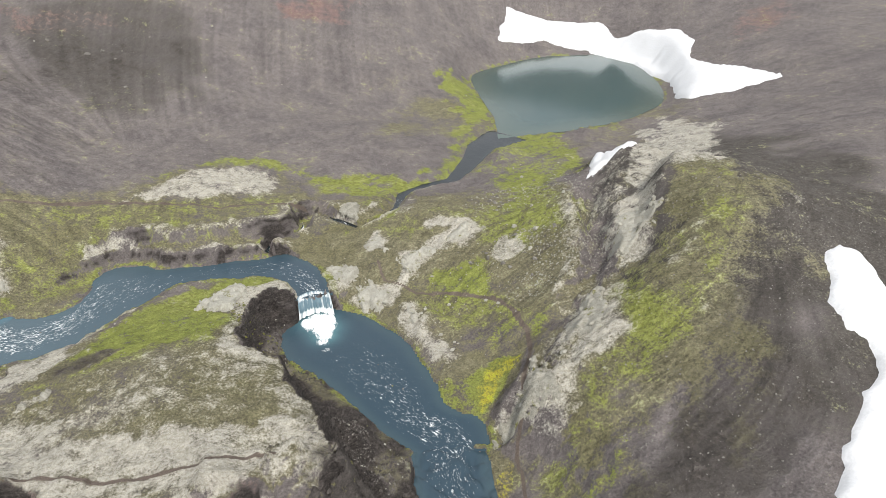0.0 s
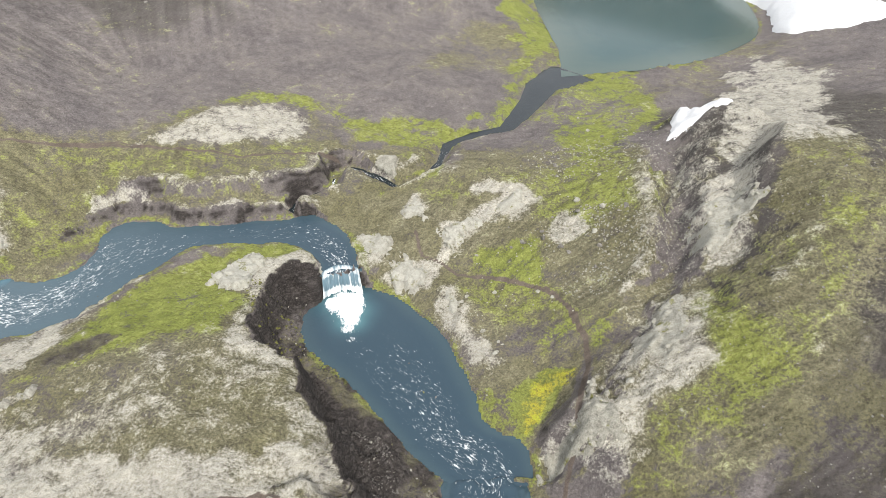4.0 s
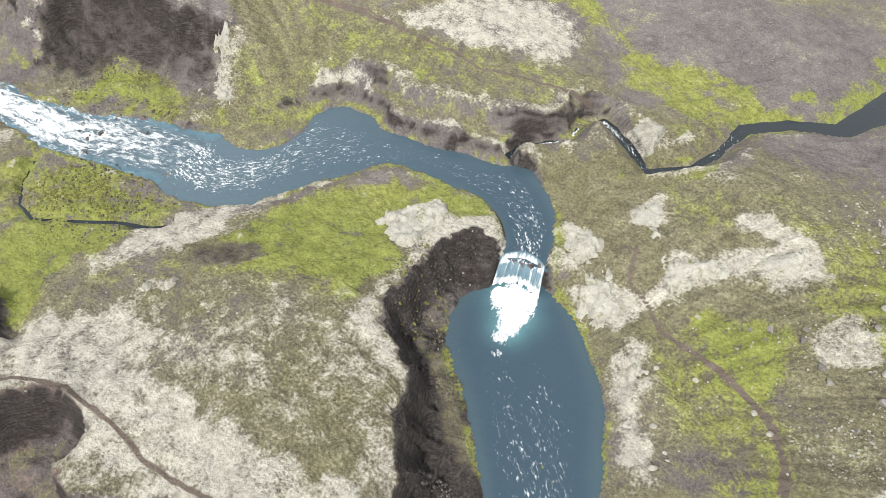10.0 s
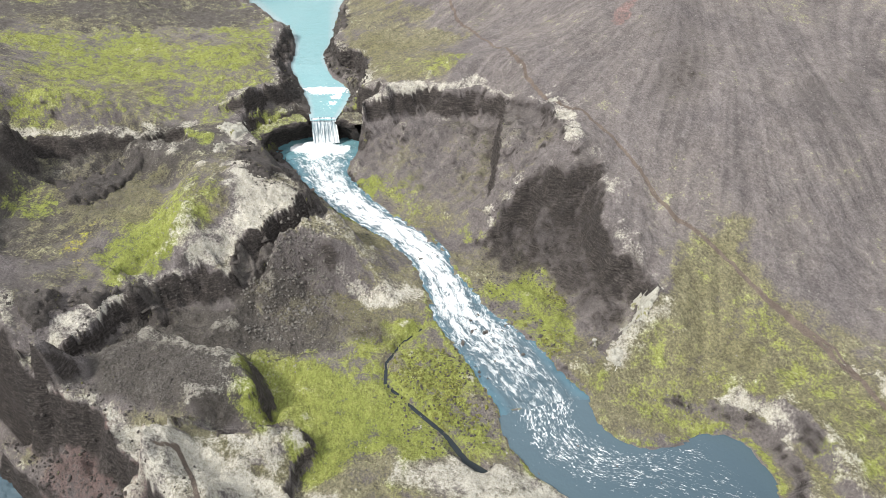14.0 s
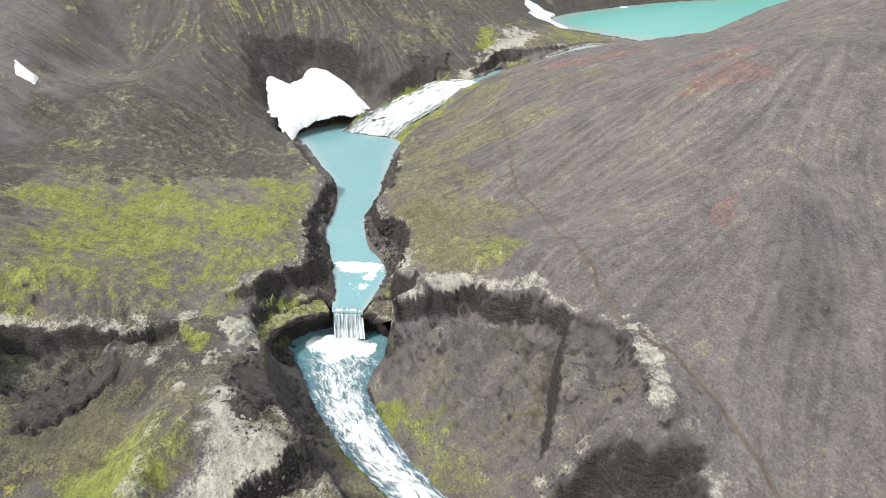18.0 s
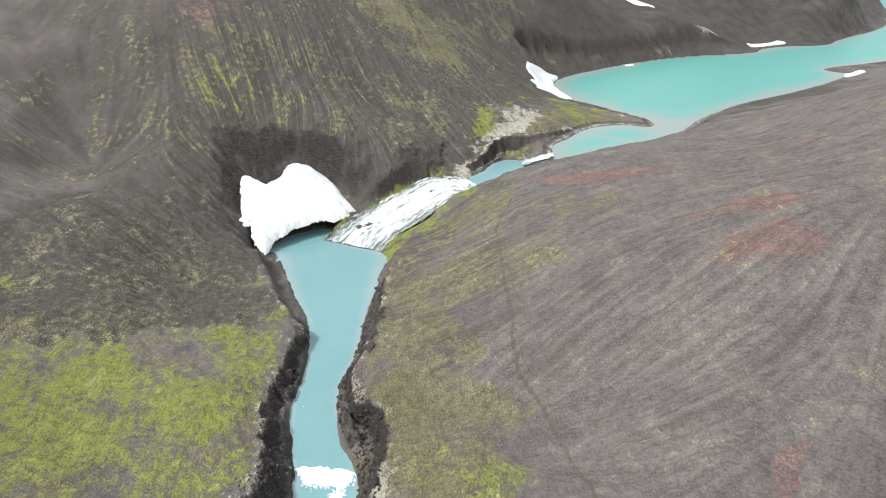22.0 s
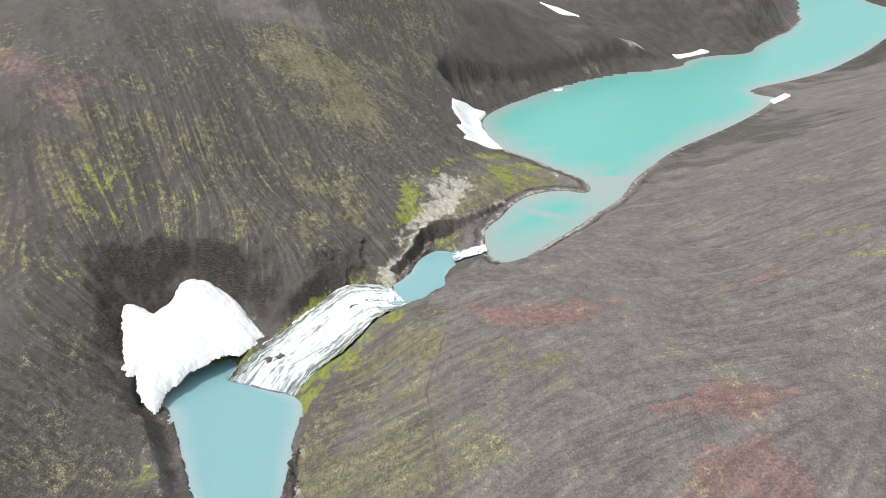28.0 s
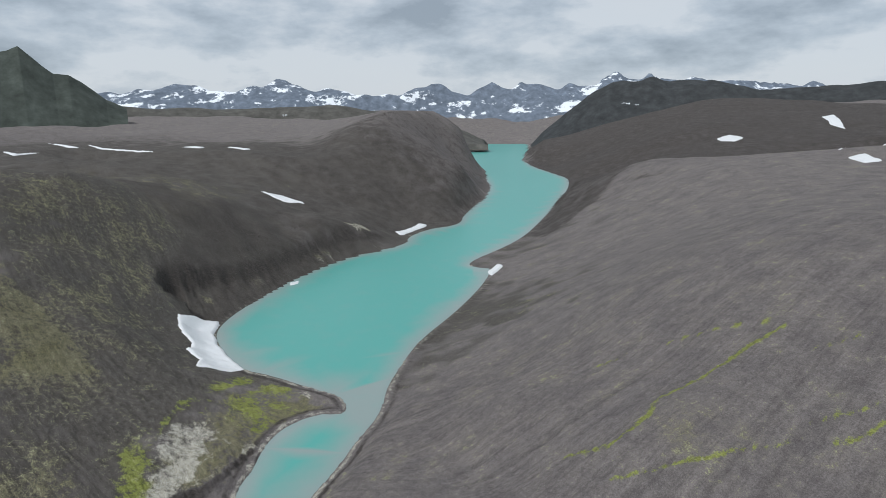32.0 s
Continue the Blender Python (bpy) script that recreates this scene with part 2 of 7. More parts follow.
def snow_material():
    m, n, l, b = material("old_snow", 0.7, 0.25)
    fine = tex_noise(n, l, 0.9, 7, 0.65)
    wide = tex_noise(n, l, 0.14, 5, 0.6, stretch=(1, 1, 3))
    l.new(mixed(n, l, maths(n, l, "MULTIPLY", wide, 0.5), ramp(n, l, fine, [(0.3, (0.66, 0.67, 0.68)), (0.6, (0.80, 0.81, 0.83)), (0.8, (0.86, 0.87, 0.88))]), (0.70, 0.69, 0.67)), b.inputs["Base Color"])
    bumped(n, l, b, fine, 0.5, 0.5)
    return m


def water_material(name, deep, shallow, wave=0.35, foam=True, cover=0.62, drag=0.6, size=1.0, broad=0.3, rough=0.12):
    """Opaque glacial water: coloured by rock flour, glossy, with broken white water where the foam attribute is high.
    """
    m, n, l, b = material(name, rough, 0.5)
    b.inputs["IOR"].default_value = 1.33
    wide = tex_noise(n, l, 0.05, 5, 0.6)
    at = n.new("ShaderNodeAttribute")
    at.attribute_name = "shore"
    tone = maths(n, l, "ADD", at.outputs["Fac"], maths(n, l, "MULTIPLY_ADD", wide, 0.6, -0.3), clamp=True)
    col = mixed(n, l, tone, deep, shallow)
    mk = n.new("ShaderNodeAttribute")
    mk.attribute_name = "milk"
    col = mixed(n, l, mk.outputs["Fac"], col, (0.18, 0.42, 0.45))
    # paler grey-blue painted in for sky reflected off the running water
    sl = n.new("ShaderNodeAttribute")
    sl.attribute_name = "sky_tint"
    col = mixed(n, l, sl.outputs["Fac"], col, (0.078, 0.116, 0.14))
    ripple = tex_noise(n, l, 0.9, 5, 0.6)
    if foam:
        run, wide_ = n.new("ShaderNodeAttribute"), n.new("ShaderNodeAttribute")
        run.attribute_name, wide_.attribute_name = "run", "span"
        flow = n.new("ShaderNodeCombineXYZ")
        l.new(maths(n, l, "MULTIPLY", run.outputs["Fac"], drag), flow.inputs[0])
        l.new(wide_.outputs["Fac"], flow.inputs[1])
        fn = n.new("ShaderNodeTexNoise")
        fn.inputs["Scale"].default_value, fn.inputs["Detail"].default_value, fn.inputs["Roughness"].default_value, fn.inputs["Distortion"].default_value = size, 9, 0.72, 0.5
        l.new(flow.outputs[0], fn.inputs["Vector"])
        fw = n.new("ShaderNodeTexNoise")
        fw.inputs["Scale"].default_value, fw.inputs["Detail"].default_value, fw.inputs["Roughness"].default_value, fw.inputs["Distortion"].default_value = size * 0.3, 6, 0.6, 0.7
        l.new(flow.outputs[0], fw.inputs["Vector"])
        streak = maths(n, l, "ADD", maths(n, l, "MULTIPLY", fn.outputs["Fac"], 1 - broad), maths(n, l, "MULTIPLY", fw.outputs["Fac"], broad))
        fo = layer(n, l, "foam", streak, 2.2, 0.5, cover)
        col = mixed(n, l, fo, col, (0.86, 0.90, 0.91))
        l.new(maths(n, l, "MULTIPLY_ADD", fo, 0.6, 0.1), b.inputs["Roughness"])
        ripple = maths(n, l, "ADD", ripple, fo)
    l.new(col, b.inputs["Base Color"])
    bumped(n, l, b, ripple, wave, 0.3)
    return m


GROUND = ground_material()
SNOW = snow_material()
RIVER = water_material("river_water", (0.034, 0.060, 0.082), (0.045, 0.075, 0.092), 0.5, cover=0.75, size=1.5, drag=0.5)
RAPIDS = water_material("rapids_water", (0.078, 0.116, 0.14), (0.08, 0.15, 0.19), 0.8, cover=0.95, drag=0.42, size=1.5, broad=0.55)
MILKY = water_material("milky_water", (0.188, 0.352, 0.372), (0.28, 0.38, 0.40), 0.5)
LAKE = water_material("glacial_lake_water", (0.10, 0.37, 0.325), (0.27, 0.33, 0.315), 0.08, foam=False, rough=0.32)
BROOK_WATER = water_material("brook_water", (0.018, 0.024, 0.028), (0.03, 0.035, 0.035), 0.4, cover=0.75, size=1.5, drag=0.5)
POND = water_material("pond_water", (0.035, 0.075, 0.075), (0.07, 0.10, 0.085), 0.06, foam=False)
CASCADE = water_material("cascade_water", (0.17, 0.20, 0.20), (0.10, 0.12, 0.08), 0.9, cover=0.8, drag=0.07, size=1.5, broad=0.45)
FALLS = water_material("falling_water", (0.13, 0.20, 0.24), (0.25, 0.34, 0.37), 0.8, cover=1.1, drag=0.12)
PALE_ROCK = rock_material("pale_lichened_rock", [(0.3, (0.17, 0.16, 0.13)), (0.47, (0.38, 0.365, 0.31)), (0.68, (0.54, 0.525, 0.46))], 0.8, 0.04)
DARK_ROCK = rock_material("dark_lava_rock", [(0.3, (0.03, 0.027, 0.025)), (0.5, (0.095, 0.084, 0.077)), (0.72, (0.21, 0.19, 0.17))], 0.9, 0.01)
GREY_ROCK = rock_material("grey_boulder_rock", [(0.3, (0.09, 0.08, 0.072)), (0.52, (0.22, 0.205, 0.185)), (0.74, (0.42, 0.40, 0.36))])
MOSSY_ROCK = rock_material("mossy_rock", [(0.3, (0.05, 0.048, 0.03)), (0.48, (0.15, 0.15, 0.045)), (0.7, (0.33, 0.33, 0.08))])

# ---- ground: smooth relief as a sum of broad rises (+) and hollows (-): x, y, height, spread ----
GROUND_TILT = (20.09, -53.74, 33.51)
BROAD_HILLS = [(-1000, -300, 71.9, 250), (-300, 800, -23.9, 250), (-2000, 200, 50.9, 450), (-3573, 2677, -291.4, 900), (-1079, 829, -70.5, 250), (-1833, 1373, -293.4, 250), (-874, 1122, 81.1, 250), (-1370, 1506, -15.1, 250), (-1737, 892, 132.2, 250), (0, 750, -16.6, 250), (350, 500, -22.1, 250), (-784, 478, -127.3, 250), (-1185, 298, 57.2, 250), (400, 900, 74.3, 250), (-2156, 1836, -158.4, 250), (-464, 559, 190.3, 250), (-1375, 948, -115.4, 250), (-2196, 3006, 100.0, 450), (-2732, 1112, 66.5, 450), (-186, 306, -115.5, 250), (-1412, 486, -30.3, 250), (-530, -90, -10.9, 250), (-895, 1560, -46.9, 250), (-2055, 1340, 189.7, 250)]
BROAD_HILLS_B = [(-861, 39, 77.3, 250), (-641, 230, -75.0, 250), (-1467, 1808, -24.4, 250), (-1672, 479, -36.7, 250), (-3025, 2035, -65.0, 450), (85, 162, -25.4, 250)]
HILLS_EAST = [(68, 277, 15.2, 80), (118, 598, -56.2, 80), (130, 414, -16.5, 80), (-117, 87, 12.3, 80), (-68, 296, 8.4, 80), (300, 250, 29.2, 140), (300, 250, 2.2, 80), (-91, 169, 8.2, 80), (95, 199, 13.4, 80), (34, 406, -5.1, 80), (-68, 135, 9.0, 32), (0, 173, -3.6, 32), (-132, 76, 3.6, 32), (69, 225, 10.9, 32), (-91, 169, 5.4, 32), (13, 131, -14.4, 32), (95, 199, 8.7, 32), (-103, 263, 10.1, 32), (-10, 266, 11.0, 32), (27, 222, -5.7, 32), (-129, 211, -8.0, 32), (-102, 114, -10.9, 32), (-26, 338, 8.1, 32), (-37, 204, -8.8, 32)]
HILLS_EAST_B = [(-19, 293, -9.5, 32), (47, 270, -9.5, 32), (100, -80, -4.9, 32), (66, 149, 6.9, 32), (-142, 66, 10.4, 32), (34, 406, 4.8, 32), (37, 199, -5.2, 32), (68, 231, 9.7, 32), (100, -80, -7.7, 45), (-21, 147, -4.2, 32)]
HILLS_GORGE = [(-364, 296, 16.5, 80), (-186, 306, 8.8, 80), (-293, 248, 18.0, 80), (-277, 24, 19.0, 80), (-229, 102, 19.0, 32), (-228, 236, 3.4, 32), (-282, 193, 1.7, 32), (-253, 151, -15.6, 32), (-166, 96, -11.0, 32), (-361, 235, -3.4, 32), (-385, -10, -5.6, 32), (-267, 117, -8.9, 32), (-300, 156, 13.8, 32), (-211, 60, -8.9, 32), (-186, 306, -5.8, 32), (-342, 132, -9.7, 32), (-327, 202, -7.0, 32), (-190, 151, -12.1, 32), (-393, 286, 3.5, 32), (-412, 333, 6.0, 32), (-364, 83, 3.7, 32), (-350, 30, -9.3, 32), (-409, 57, -1.4, 32), (-227, 281, 10.6, 32)]
HILLS_GORGE_B = [(-168, 243, 5.2, 32), (-420, 147, -4.8, 32), (-387, 127, 6.3, 32), (-265, 53, -10.9, 32), (-187, 93, -18.4, 32), (-163, 167, -4.6, 32), (-429, 105, -4.7, 32), (-221, 111, 17.8, 32), (-214, 204, 5.3, 32), (-291, 82, 4.4, 32), (-326, 112, -5.3, 32), (-293, 248, 9.2, 32), (-364, 296, 6.7, 32), (-152, 130, 4.6, 32), (-267, 131, -14.2, 32), (-150, -80, -4.9, 32), (-284, 169, 10.5, 32)]
HILLS_WEST = [(-742, -25, 19.3, 80), (-925, 318, -30.0, 80), (-523, 61, -22.5, 80), (-1073, 457, -33.1, 80), (-1454, 188, -42.8, 80), (-663, 42, 17.9, 80), (-626, 245, 7.3, 80), (-1638, 3525, 29.5, 80), (-1120, 1194, 31.4, 80), (-599, -102, 0.2, 80), (-521, 304, 3.1, 80), (-617, 442, -10.0, 80), (-1970, 3373, -25.5, 80), (-1000, 1900, 57.0, 80), (-1110, 1902, -32.4, 80), (-2403, 1711, -47.2, 80), (-1799, 1271, 35.8, 80), (-1802, 249, -37.1, 80), (-2431, 743, -23.3, 140), (-1132, 1551, -13.2, 80), (-576, 110, -7.7, 80), (-1156, 565, 8.1, 80), (-1836, 1028, 25.5, 80), (-1400, 0, 29.8, 80)]
HILLS_WEST_B = [(-700, 1300, 32.4, 80), (-1803, 143, 26.1, 80), (-1312, 1293, 17.0, 80), (-500, 1000, 20.7, 140), (-477, 219, 15.2, 80), (-1028, 280, -20.2, 80), (-1104, 186, 23.1, 80), (-546, 91, -10.7, 32), (-608, 98, 14.2, 32), (-612, 252, -6.3, 32), (-589, -64, -16.1, 32), (-468, 407, 11.3, 32), (-465, -58, -10.0, 32), (-508, 241, 1.9, 32), (-561, -59, -17.3, 32), (-574, -17, 7.4, 32), (-579, 40, -3.7, 32), (-581, 417, 8.0, 32), (-609, 207, -6.3, 32), (-535, 155, -10.7, 32), (-558, 197, 6.9, 32), (-576, 110, -8.1, 32), (-599, -102, -6.1, 32), (-561, 358, -3.4, 32)]
HILLS_WEST_C = [(-483, -34, 11.1, 32), (-607, 78, 18.6, 32), (-531, 17, 5.9, 32), (-469, 74, 5.8, 32), (-616, 76, -17.6, 45), (-530, -90, 5.1, 32), (-521, 304, 2.7, 32), (-557, 63, -10.7, 32), (-479, 163, -4.1, 32), (-465, 49, -3.9, 32), (-617, 255, -10.8, 32), (-590, 189, -8.9, 32), (-465, -58, -12.0, 45), (-609, 158, 3.7, 32), (-523, 61, 6.9, 32), (-454, -13, 2.8, 32), (-592, 267, 4.5, 32), (-497, 32, -4.7, 32)]
HILL_LISTS = [BROAD_HILLS, BROAD_HILLS_B, HILLS_EAST, HILLS_EAST_B, HILLS_GORGE, HILLS_GORGE_B, HILLS_WEST, HILLS_WEST_B, HILLS_WEST_C]


def lattice(seed):
    return np.random.RandomState(seed).rand(256, 256)


TABLES = [lattice(k) for k in range(7)]


def vnoise(x, y, k):
    """Smooth value noise, -1..1."""
    xi, yi = np.floor(x).astype(int), np.floor(y).astype(int)
    u, v = x - xi, y - yi
    u, v = u * u * u * (u * (u * 6 - 15) + 10), v * v * v * (v * (v * 6 - 15) + 10)
    t = TABLES[k % 7]
    a, b = t[xi & 255, yi & 255], t[(xi + 1) & 255, yi & 255]
    c, d = t[xi & 255, (yi + 1) & 255], t[(xi + 1) & 255, (yi + 1) & 255]
    return 2 * ((a * (1 - u) + b * u) * (1 - v) + (c * (1 - u) + d * u) * v) - 1


def fbm(x, y, size, octaves=4, gain=0.5, k=0):
    """Fractal noise with its largest lumps about size metres across."""
    out, amp, ca, sa = np.zeros_like(x), 1.0, math.cos(0.6), math.sin(0.6)
    for o in range(octaves):
        f = 2.03 ** o / size
        out += amp * vnoise((x * ca - y * sa) * f + 13.7 * o + 5.1 * k, (x * sa + y * ca) * f - 7.3 * o + 2.9 * k, k + o)
        amp *= gain
        ca, sa = ca * 0.8 - sa * 0.6, sa * 0.8 + ca * 0.6
    return out


def smooth(t):
    t = np.clip(t, 0, 1)
    return t * t * (3 - 2 * t)


def axis_lines(lo, hi, step, growth, end_lo, end_hi):
    mid = list(np.arange(lo, hi + 0.1, step))
    out, s, p = [], step, hi
    while p < end_hi:
        s *= 1 + growth
        p += s
        out.append(p)
    low, s, p = [], step, lo
    while p > end_lo:
        s *= 1 + growth
        p -= s
        low.append(p)
    return np.array(low[::-1] + mid + out)


XS = axis_lines(-640, 100, 0.82, 0.020, -5200, 3000)
YS = axis_lines(30, 300, 0.82, 0.022, -3000, 5200)
GX, GY = (a.ravel() for a in np.meshgrid(XS, YS, indexing="ij"))


def relief(x, y):
    z = GROUND_TILT[0] + GROUND_TILT[1] * x / 1000 + GROUND_TILT[2] * y / 1000
    for rows in HILL_LISTS:
        for cx, cy, h, r in rows:
            z = z + h * np.exp(-((x - cx) ** 2 + (y - cy) ** 2) / (2 * r * r))
    return z


def edge_distance(x, y, outline):
    """Signed distance to a closed outline (inside < 0), and how far along which edge the nearest place lies."""
    px, py = np.array(outline, float).T
    n = len(px)
    best, where, inside = np.full(x.shape, 1e18), np.zeros(x.shape), np.zeros(x.shape, bool)
    for i in range(n):
        j = (i + 1) % n
        ex, ey = px[j] - px[i], py[j] - py[i]
        t = np.clip(((x - px[i]) * ex + (y - py[i]) * ey) / (ex * ex + ey * ey + 1e-9), 0, 1)
        d = (x - px[i] - t * ex) ** 2 + (y - py[i] - t * ey) ** 2
        near = d < best
        best, where = np.where(near, d, best), np.where(near, i + t, where)
        if ey != 0:
            cross = ((py[i] > y) != (py[j] > y)) & (x < ex * (y - py[i]) / ey + px[i])
            inside ^= cross
    d = np.sqrt(best)
    return np.where(inside, -d, d), where


def line_distance(x, y, rows):
    p = np.array(rows, float)
    best, where = np.full(x.shape, 1e18), np.zeros(x.shape)
    for i in range(len(p) - 1):
        ex, ey = p[i + 1, :2] - p[i, :2]
        t = np.clip(((x - p[i, 0]) * ex + (y - p[i, 1]) * ey) / (ex * ex + ey * ey + 1e-9), 0, 1)
        d = (x - p[i, 0] - t * ex) ** 2 + (y - p[i, 1] - t * ey) ** 2
        near = d < best
        best, where = np.where(near, d, best), np.where(near, i + t, where)
    return np.sqrt(best), where


def around(rows, margin):
    p = np.array([r[:2] for r in rows], float)
    (ax, ay), (bx, by) = p.min(0) - margin, p.max(0) + margin
    return np.nonzero((GX > ax) & (GX < bx) & (GY > ay) & (GY < by))[0]


GZ = relief(GX, GY)
NEAR = np.exp(-np.maximum(np.hypot(GX + 270, GY - 160) - 420, 0) / 300)
WOB = fbm(GX, GY, 22, 3, 0.5, 2)  # wobble for outlines
GZ += 1.6 * fbm(GX, GY, 46, 4, 0.5, 0) * (0.35 + 0.65 * NEAR) + 14 * fbm(GX, GY, 420, 4, 0.5, 3) * (1 - NEAR) * smooth((np.hypot(GX + 700, GY - 300) - 500) / 900)
LEFT = smooth((230 - 1.17 * (GX + 640) - GY) / 220)  # the hills on the far side of the lake
GZ += (np.abs(fbm(GX, GY, 140, 4, 0.5, 6)) - 0.3) * smooth((-GX - 660) / 260) * (1.5 + 7.5 * LEFT)
far_r = np.hypot(GX + 304, GY - 182)
over = np.maximum(GZ - 215, 0) * smooth((far_r - 1100) / 500) * LEFT
GZ -= 0.93 * over
heading = np.degrees(np.arctan2(-(GX + 304), GY - 182))
crest_r = np.interp(heading, (64, 66, 70, 73, 76, 80, 84, 88, 92, 100, 120), (990, 975, 1050, 1070, 1065, 1020, 890, 780, 735, 700, 650))
moor = np.minimum(112 + 0.030 * np.maximum(far_r - 900, 0), 188) + 9 * fbm(GX, GY, 300, 4, 0.5, 2)
GZ += np.minimum(moor - GZ, 0) * smooth((far_r - crest_r) / 240) * smooth((heading - 60.5) / 9) * smooth((150 - heading) / 20)
CRAG = np.abs(fbm(GX, GY, 11, 4, 0.55, 4))

# local rises (+) and hollows (-) of the finished relief: x, y, height, spread
for cx, cy, h, r in ((63, 211, -6, 22), (-314, 60, -4, 14), (-197, 131, 6, 7), (-603, 72, -10, 22), (-1233, 620, 10, 60), (-1060, 390, -6, 50), (-114, 225, 4, 9), (-244, 214, 4, 14)):
    GZ += h * np.exp(-((GX - cx) ** 2 + (GY - cy) ** 2) / (2 * r * r))

# flat-topped blocks and sunken bowls: outline, height at its heart, width of the sloping rim, share of the way there
LANDFORMS_A = [
    # crag ridge above the spring
    ([(57, 196), (61, 222), (68, 246), (80, 262), (92, 262), (84, 240), (76, 216), (68, 196)], -26, 8, 0.8),
    # low ledges beside the falls pool
    ([(-44, 206), (-28, 202), (-14, 190), (-4, 172), (6, 156), (20, 160), (22, 178), (6, 200), (-12, 214), (-30, 220), (-42, 218)], -62.5, 14, 0.75),
    # canyon south of the peninsula
    ([(-190, 20), (-150, 58), (-118, 94), (-78, 94), (-48, 104), (-30, 118), (-20, 124), (-5, 112), (5, 62), (-60, 20), (-150, -20)], -72, 14, 0.9),
]
LANDFORMS_B = [
    # bowl cut into the slope beside the rapids
    ([(-306, 140), (-292, 172), (-272, 192), (-252, 200), (-240, 198), (-232, 186), (-224, 168), (-236, 158), (-262, 142), (-284, 134)], -48, 13, 0.78),
    # dark scar at the foot of the bowl
    ([(-226, 172), (-222, 196), (-206, 206), (-188, 204), (-176, 196), (-182, 184), (-205, 172)], -57, 10, 0.78),
    # ridge of pale rock beside the rapids
    ([(-262, 86), (-256, 98), (-240, 108), (-222, 112), (-216, 102), (-226, 90), (-212, 78), (-198, 68), (-206, 60), (-226, 74), (-246, 86)], -31, 6, 0.9),
]
LANDFORMS_C = [
    # hollow behind the ridge
    ([(-280, 20), (-276, 52), (-262, 70), (-240, 68), (-215, 52), (-215, 20), (-250, 0)], -41, 14, 0.8),
    # grassy hollow below the ridge
    ([(-196, 92), (-210, 112), (-204, 134), (-180, 142), (-158, 138), (-150, 118), (-168, 100)], -60, 16, 0.8),
    # blocks at the canyon head
    ([(-178, 52), (-152, 68), (-136, 84), (-140, 104), (-160, 102), (-178, 92), (-186, 70)], -42, 8, 0.75),
]
LANDFORMS_D = [
    # hollow of the snow bank
    ([(-580, 44), (-596, 70), (-586, 96), (-566, 104), (-545, 88), (-532, 68), (-545, 50)], -24, 30, 0.6),
    # rocky knoll by the lake outlet
    ([(-604, 194), (-640, 208), (-690, 232), (-718, 258), (-700, 282), (-670, 270), (-642, 248), (-634, 230), (-608, 206)], 9, 14, 0.75),
]
LANDFORMS = LANDFORMS_A + LANDFORMS_B + LANDFORMS_C + LANDFORMS_D
for outline, z, rim, amount in LANDFORMS:
    idx = around(outline, rim + 8)
    d, _ = edge_distance(GX[idx], GY[idx], outline)
    d = d + 2.2 * WOB[idx]
    s = smooth((rim / 2 - d) / rim) * amount
    GZ[idx] += (z + 1.2 * fbm(GX[idx], GY[idx], 16, 3, 0.5, 5) - GZ[idx]) * s

# ---- water bodies: both shores from the lower end to the upper, surface heights along the way, width of the banks ----
LOWER_L = [(-190, 0), (-136, 58), (-105, 74), (-80, 72), (-40, 62), (-8, 76), (5, 100), (2, 114), (-3, 121), (-8, 129), (-8, 140)]
LOWER_R = [(-200, -25), (-140, 25), (-105, 46), (-70, 45), (-30, 38), (10, 58), (17, 99), (16, 117), (13, 131), (13, 145), (15, 143)]
POOL_L = [(-8, 140), (-18, 147), (-26, 156), (-33, 162), (-41, 169), (-48, 174), (-53, 177), (-58, 188), (-57, 194), (-53, 198), (-54, 204)]
POOL_R = [(15, 143), (14, 153), (5, 154), (0, 158), (-1, 165), (-5, 172), (-9, 182), (-14, 190), (-21, 196), (-28, 202), (-36, 206), (-42, 208)]
UPPER_L = [(-54, 204), (-57, 212), (-69, 219), (-83, 217), (-91, 216), (-100, 215), (-108, 203), (-116, 188), (-124, 172), (-141, 164), (-151, 165)]
UPPER_R = [(-42, 208), (-45, 219), (-50, 227), (-59, 235), (-68, 238), (-74, 233), (-88, 231), (-100, 227), (-112, 224), (-120, 228), (-134, 225), (-136, 216), (-132, 207), (-134, 196), (-143, 189), (-152, 191)]
RAPIDS_L = [(-151, 165), (-167, 161), (-177, 156), (-190, 152), (-201, 152), (-219, 150), (-237, 139), (-248, 127), (-279, 110), (-294, 106), (-301, 100), (-308, 97), (-316, 103), (-318, 111)]
RAPIDS_R = [(-152, 191), (-161, 186), (-178, 182), (-190, 171), (-204, 167), (-213, 163), (-226, 162), (-238, 153), (-251, 141), (-279, 128), (-291, 130), (-298, 136), (-307, 140), (-315, 135), (-319, 125)]
REACH_L = [(-314, 115), (-329, 114), (-354, 109), (-362, 105), (-381, 103), (-408, 106), (-434, 103), (-452, 99), (-475, 88), (-528, 70), (-530, 61), (-551, 68), (-562, 83), (-565, 95)]
REACH_R = [(-313, 126), (-334, 133), (-349, 134), (-361, 129), (-380, 122), (-397, 122), (-416, 127), (-438, 128), (-484, 132), (-516, 137), (-527, 133), (-533, 117), (-541, 104), (-562, 97)]
CASCADE_L = [(-546, 96), (-559, 105), (-571, 124), (-590, 147), (-599, 164), (-586, 188)]
CASCADE_R = [(-527, 133), (-538, 144), (-548, 163), (-561, 176), (-563, 189), (-562, 198)]
BASIN_L = [(-589, 191), (-601, 203), (-620, 210), (-632, 223), (-626, 234)]
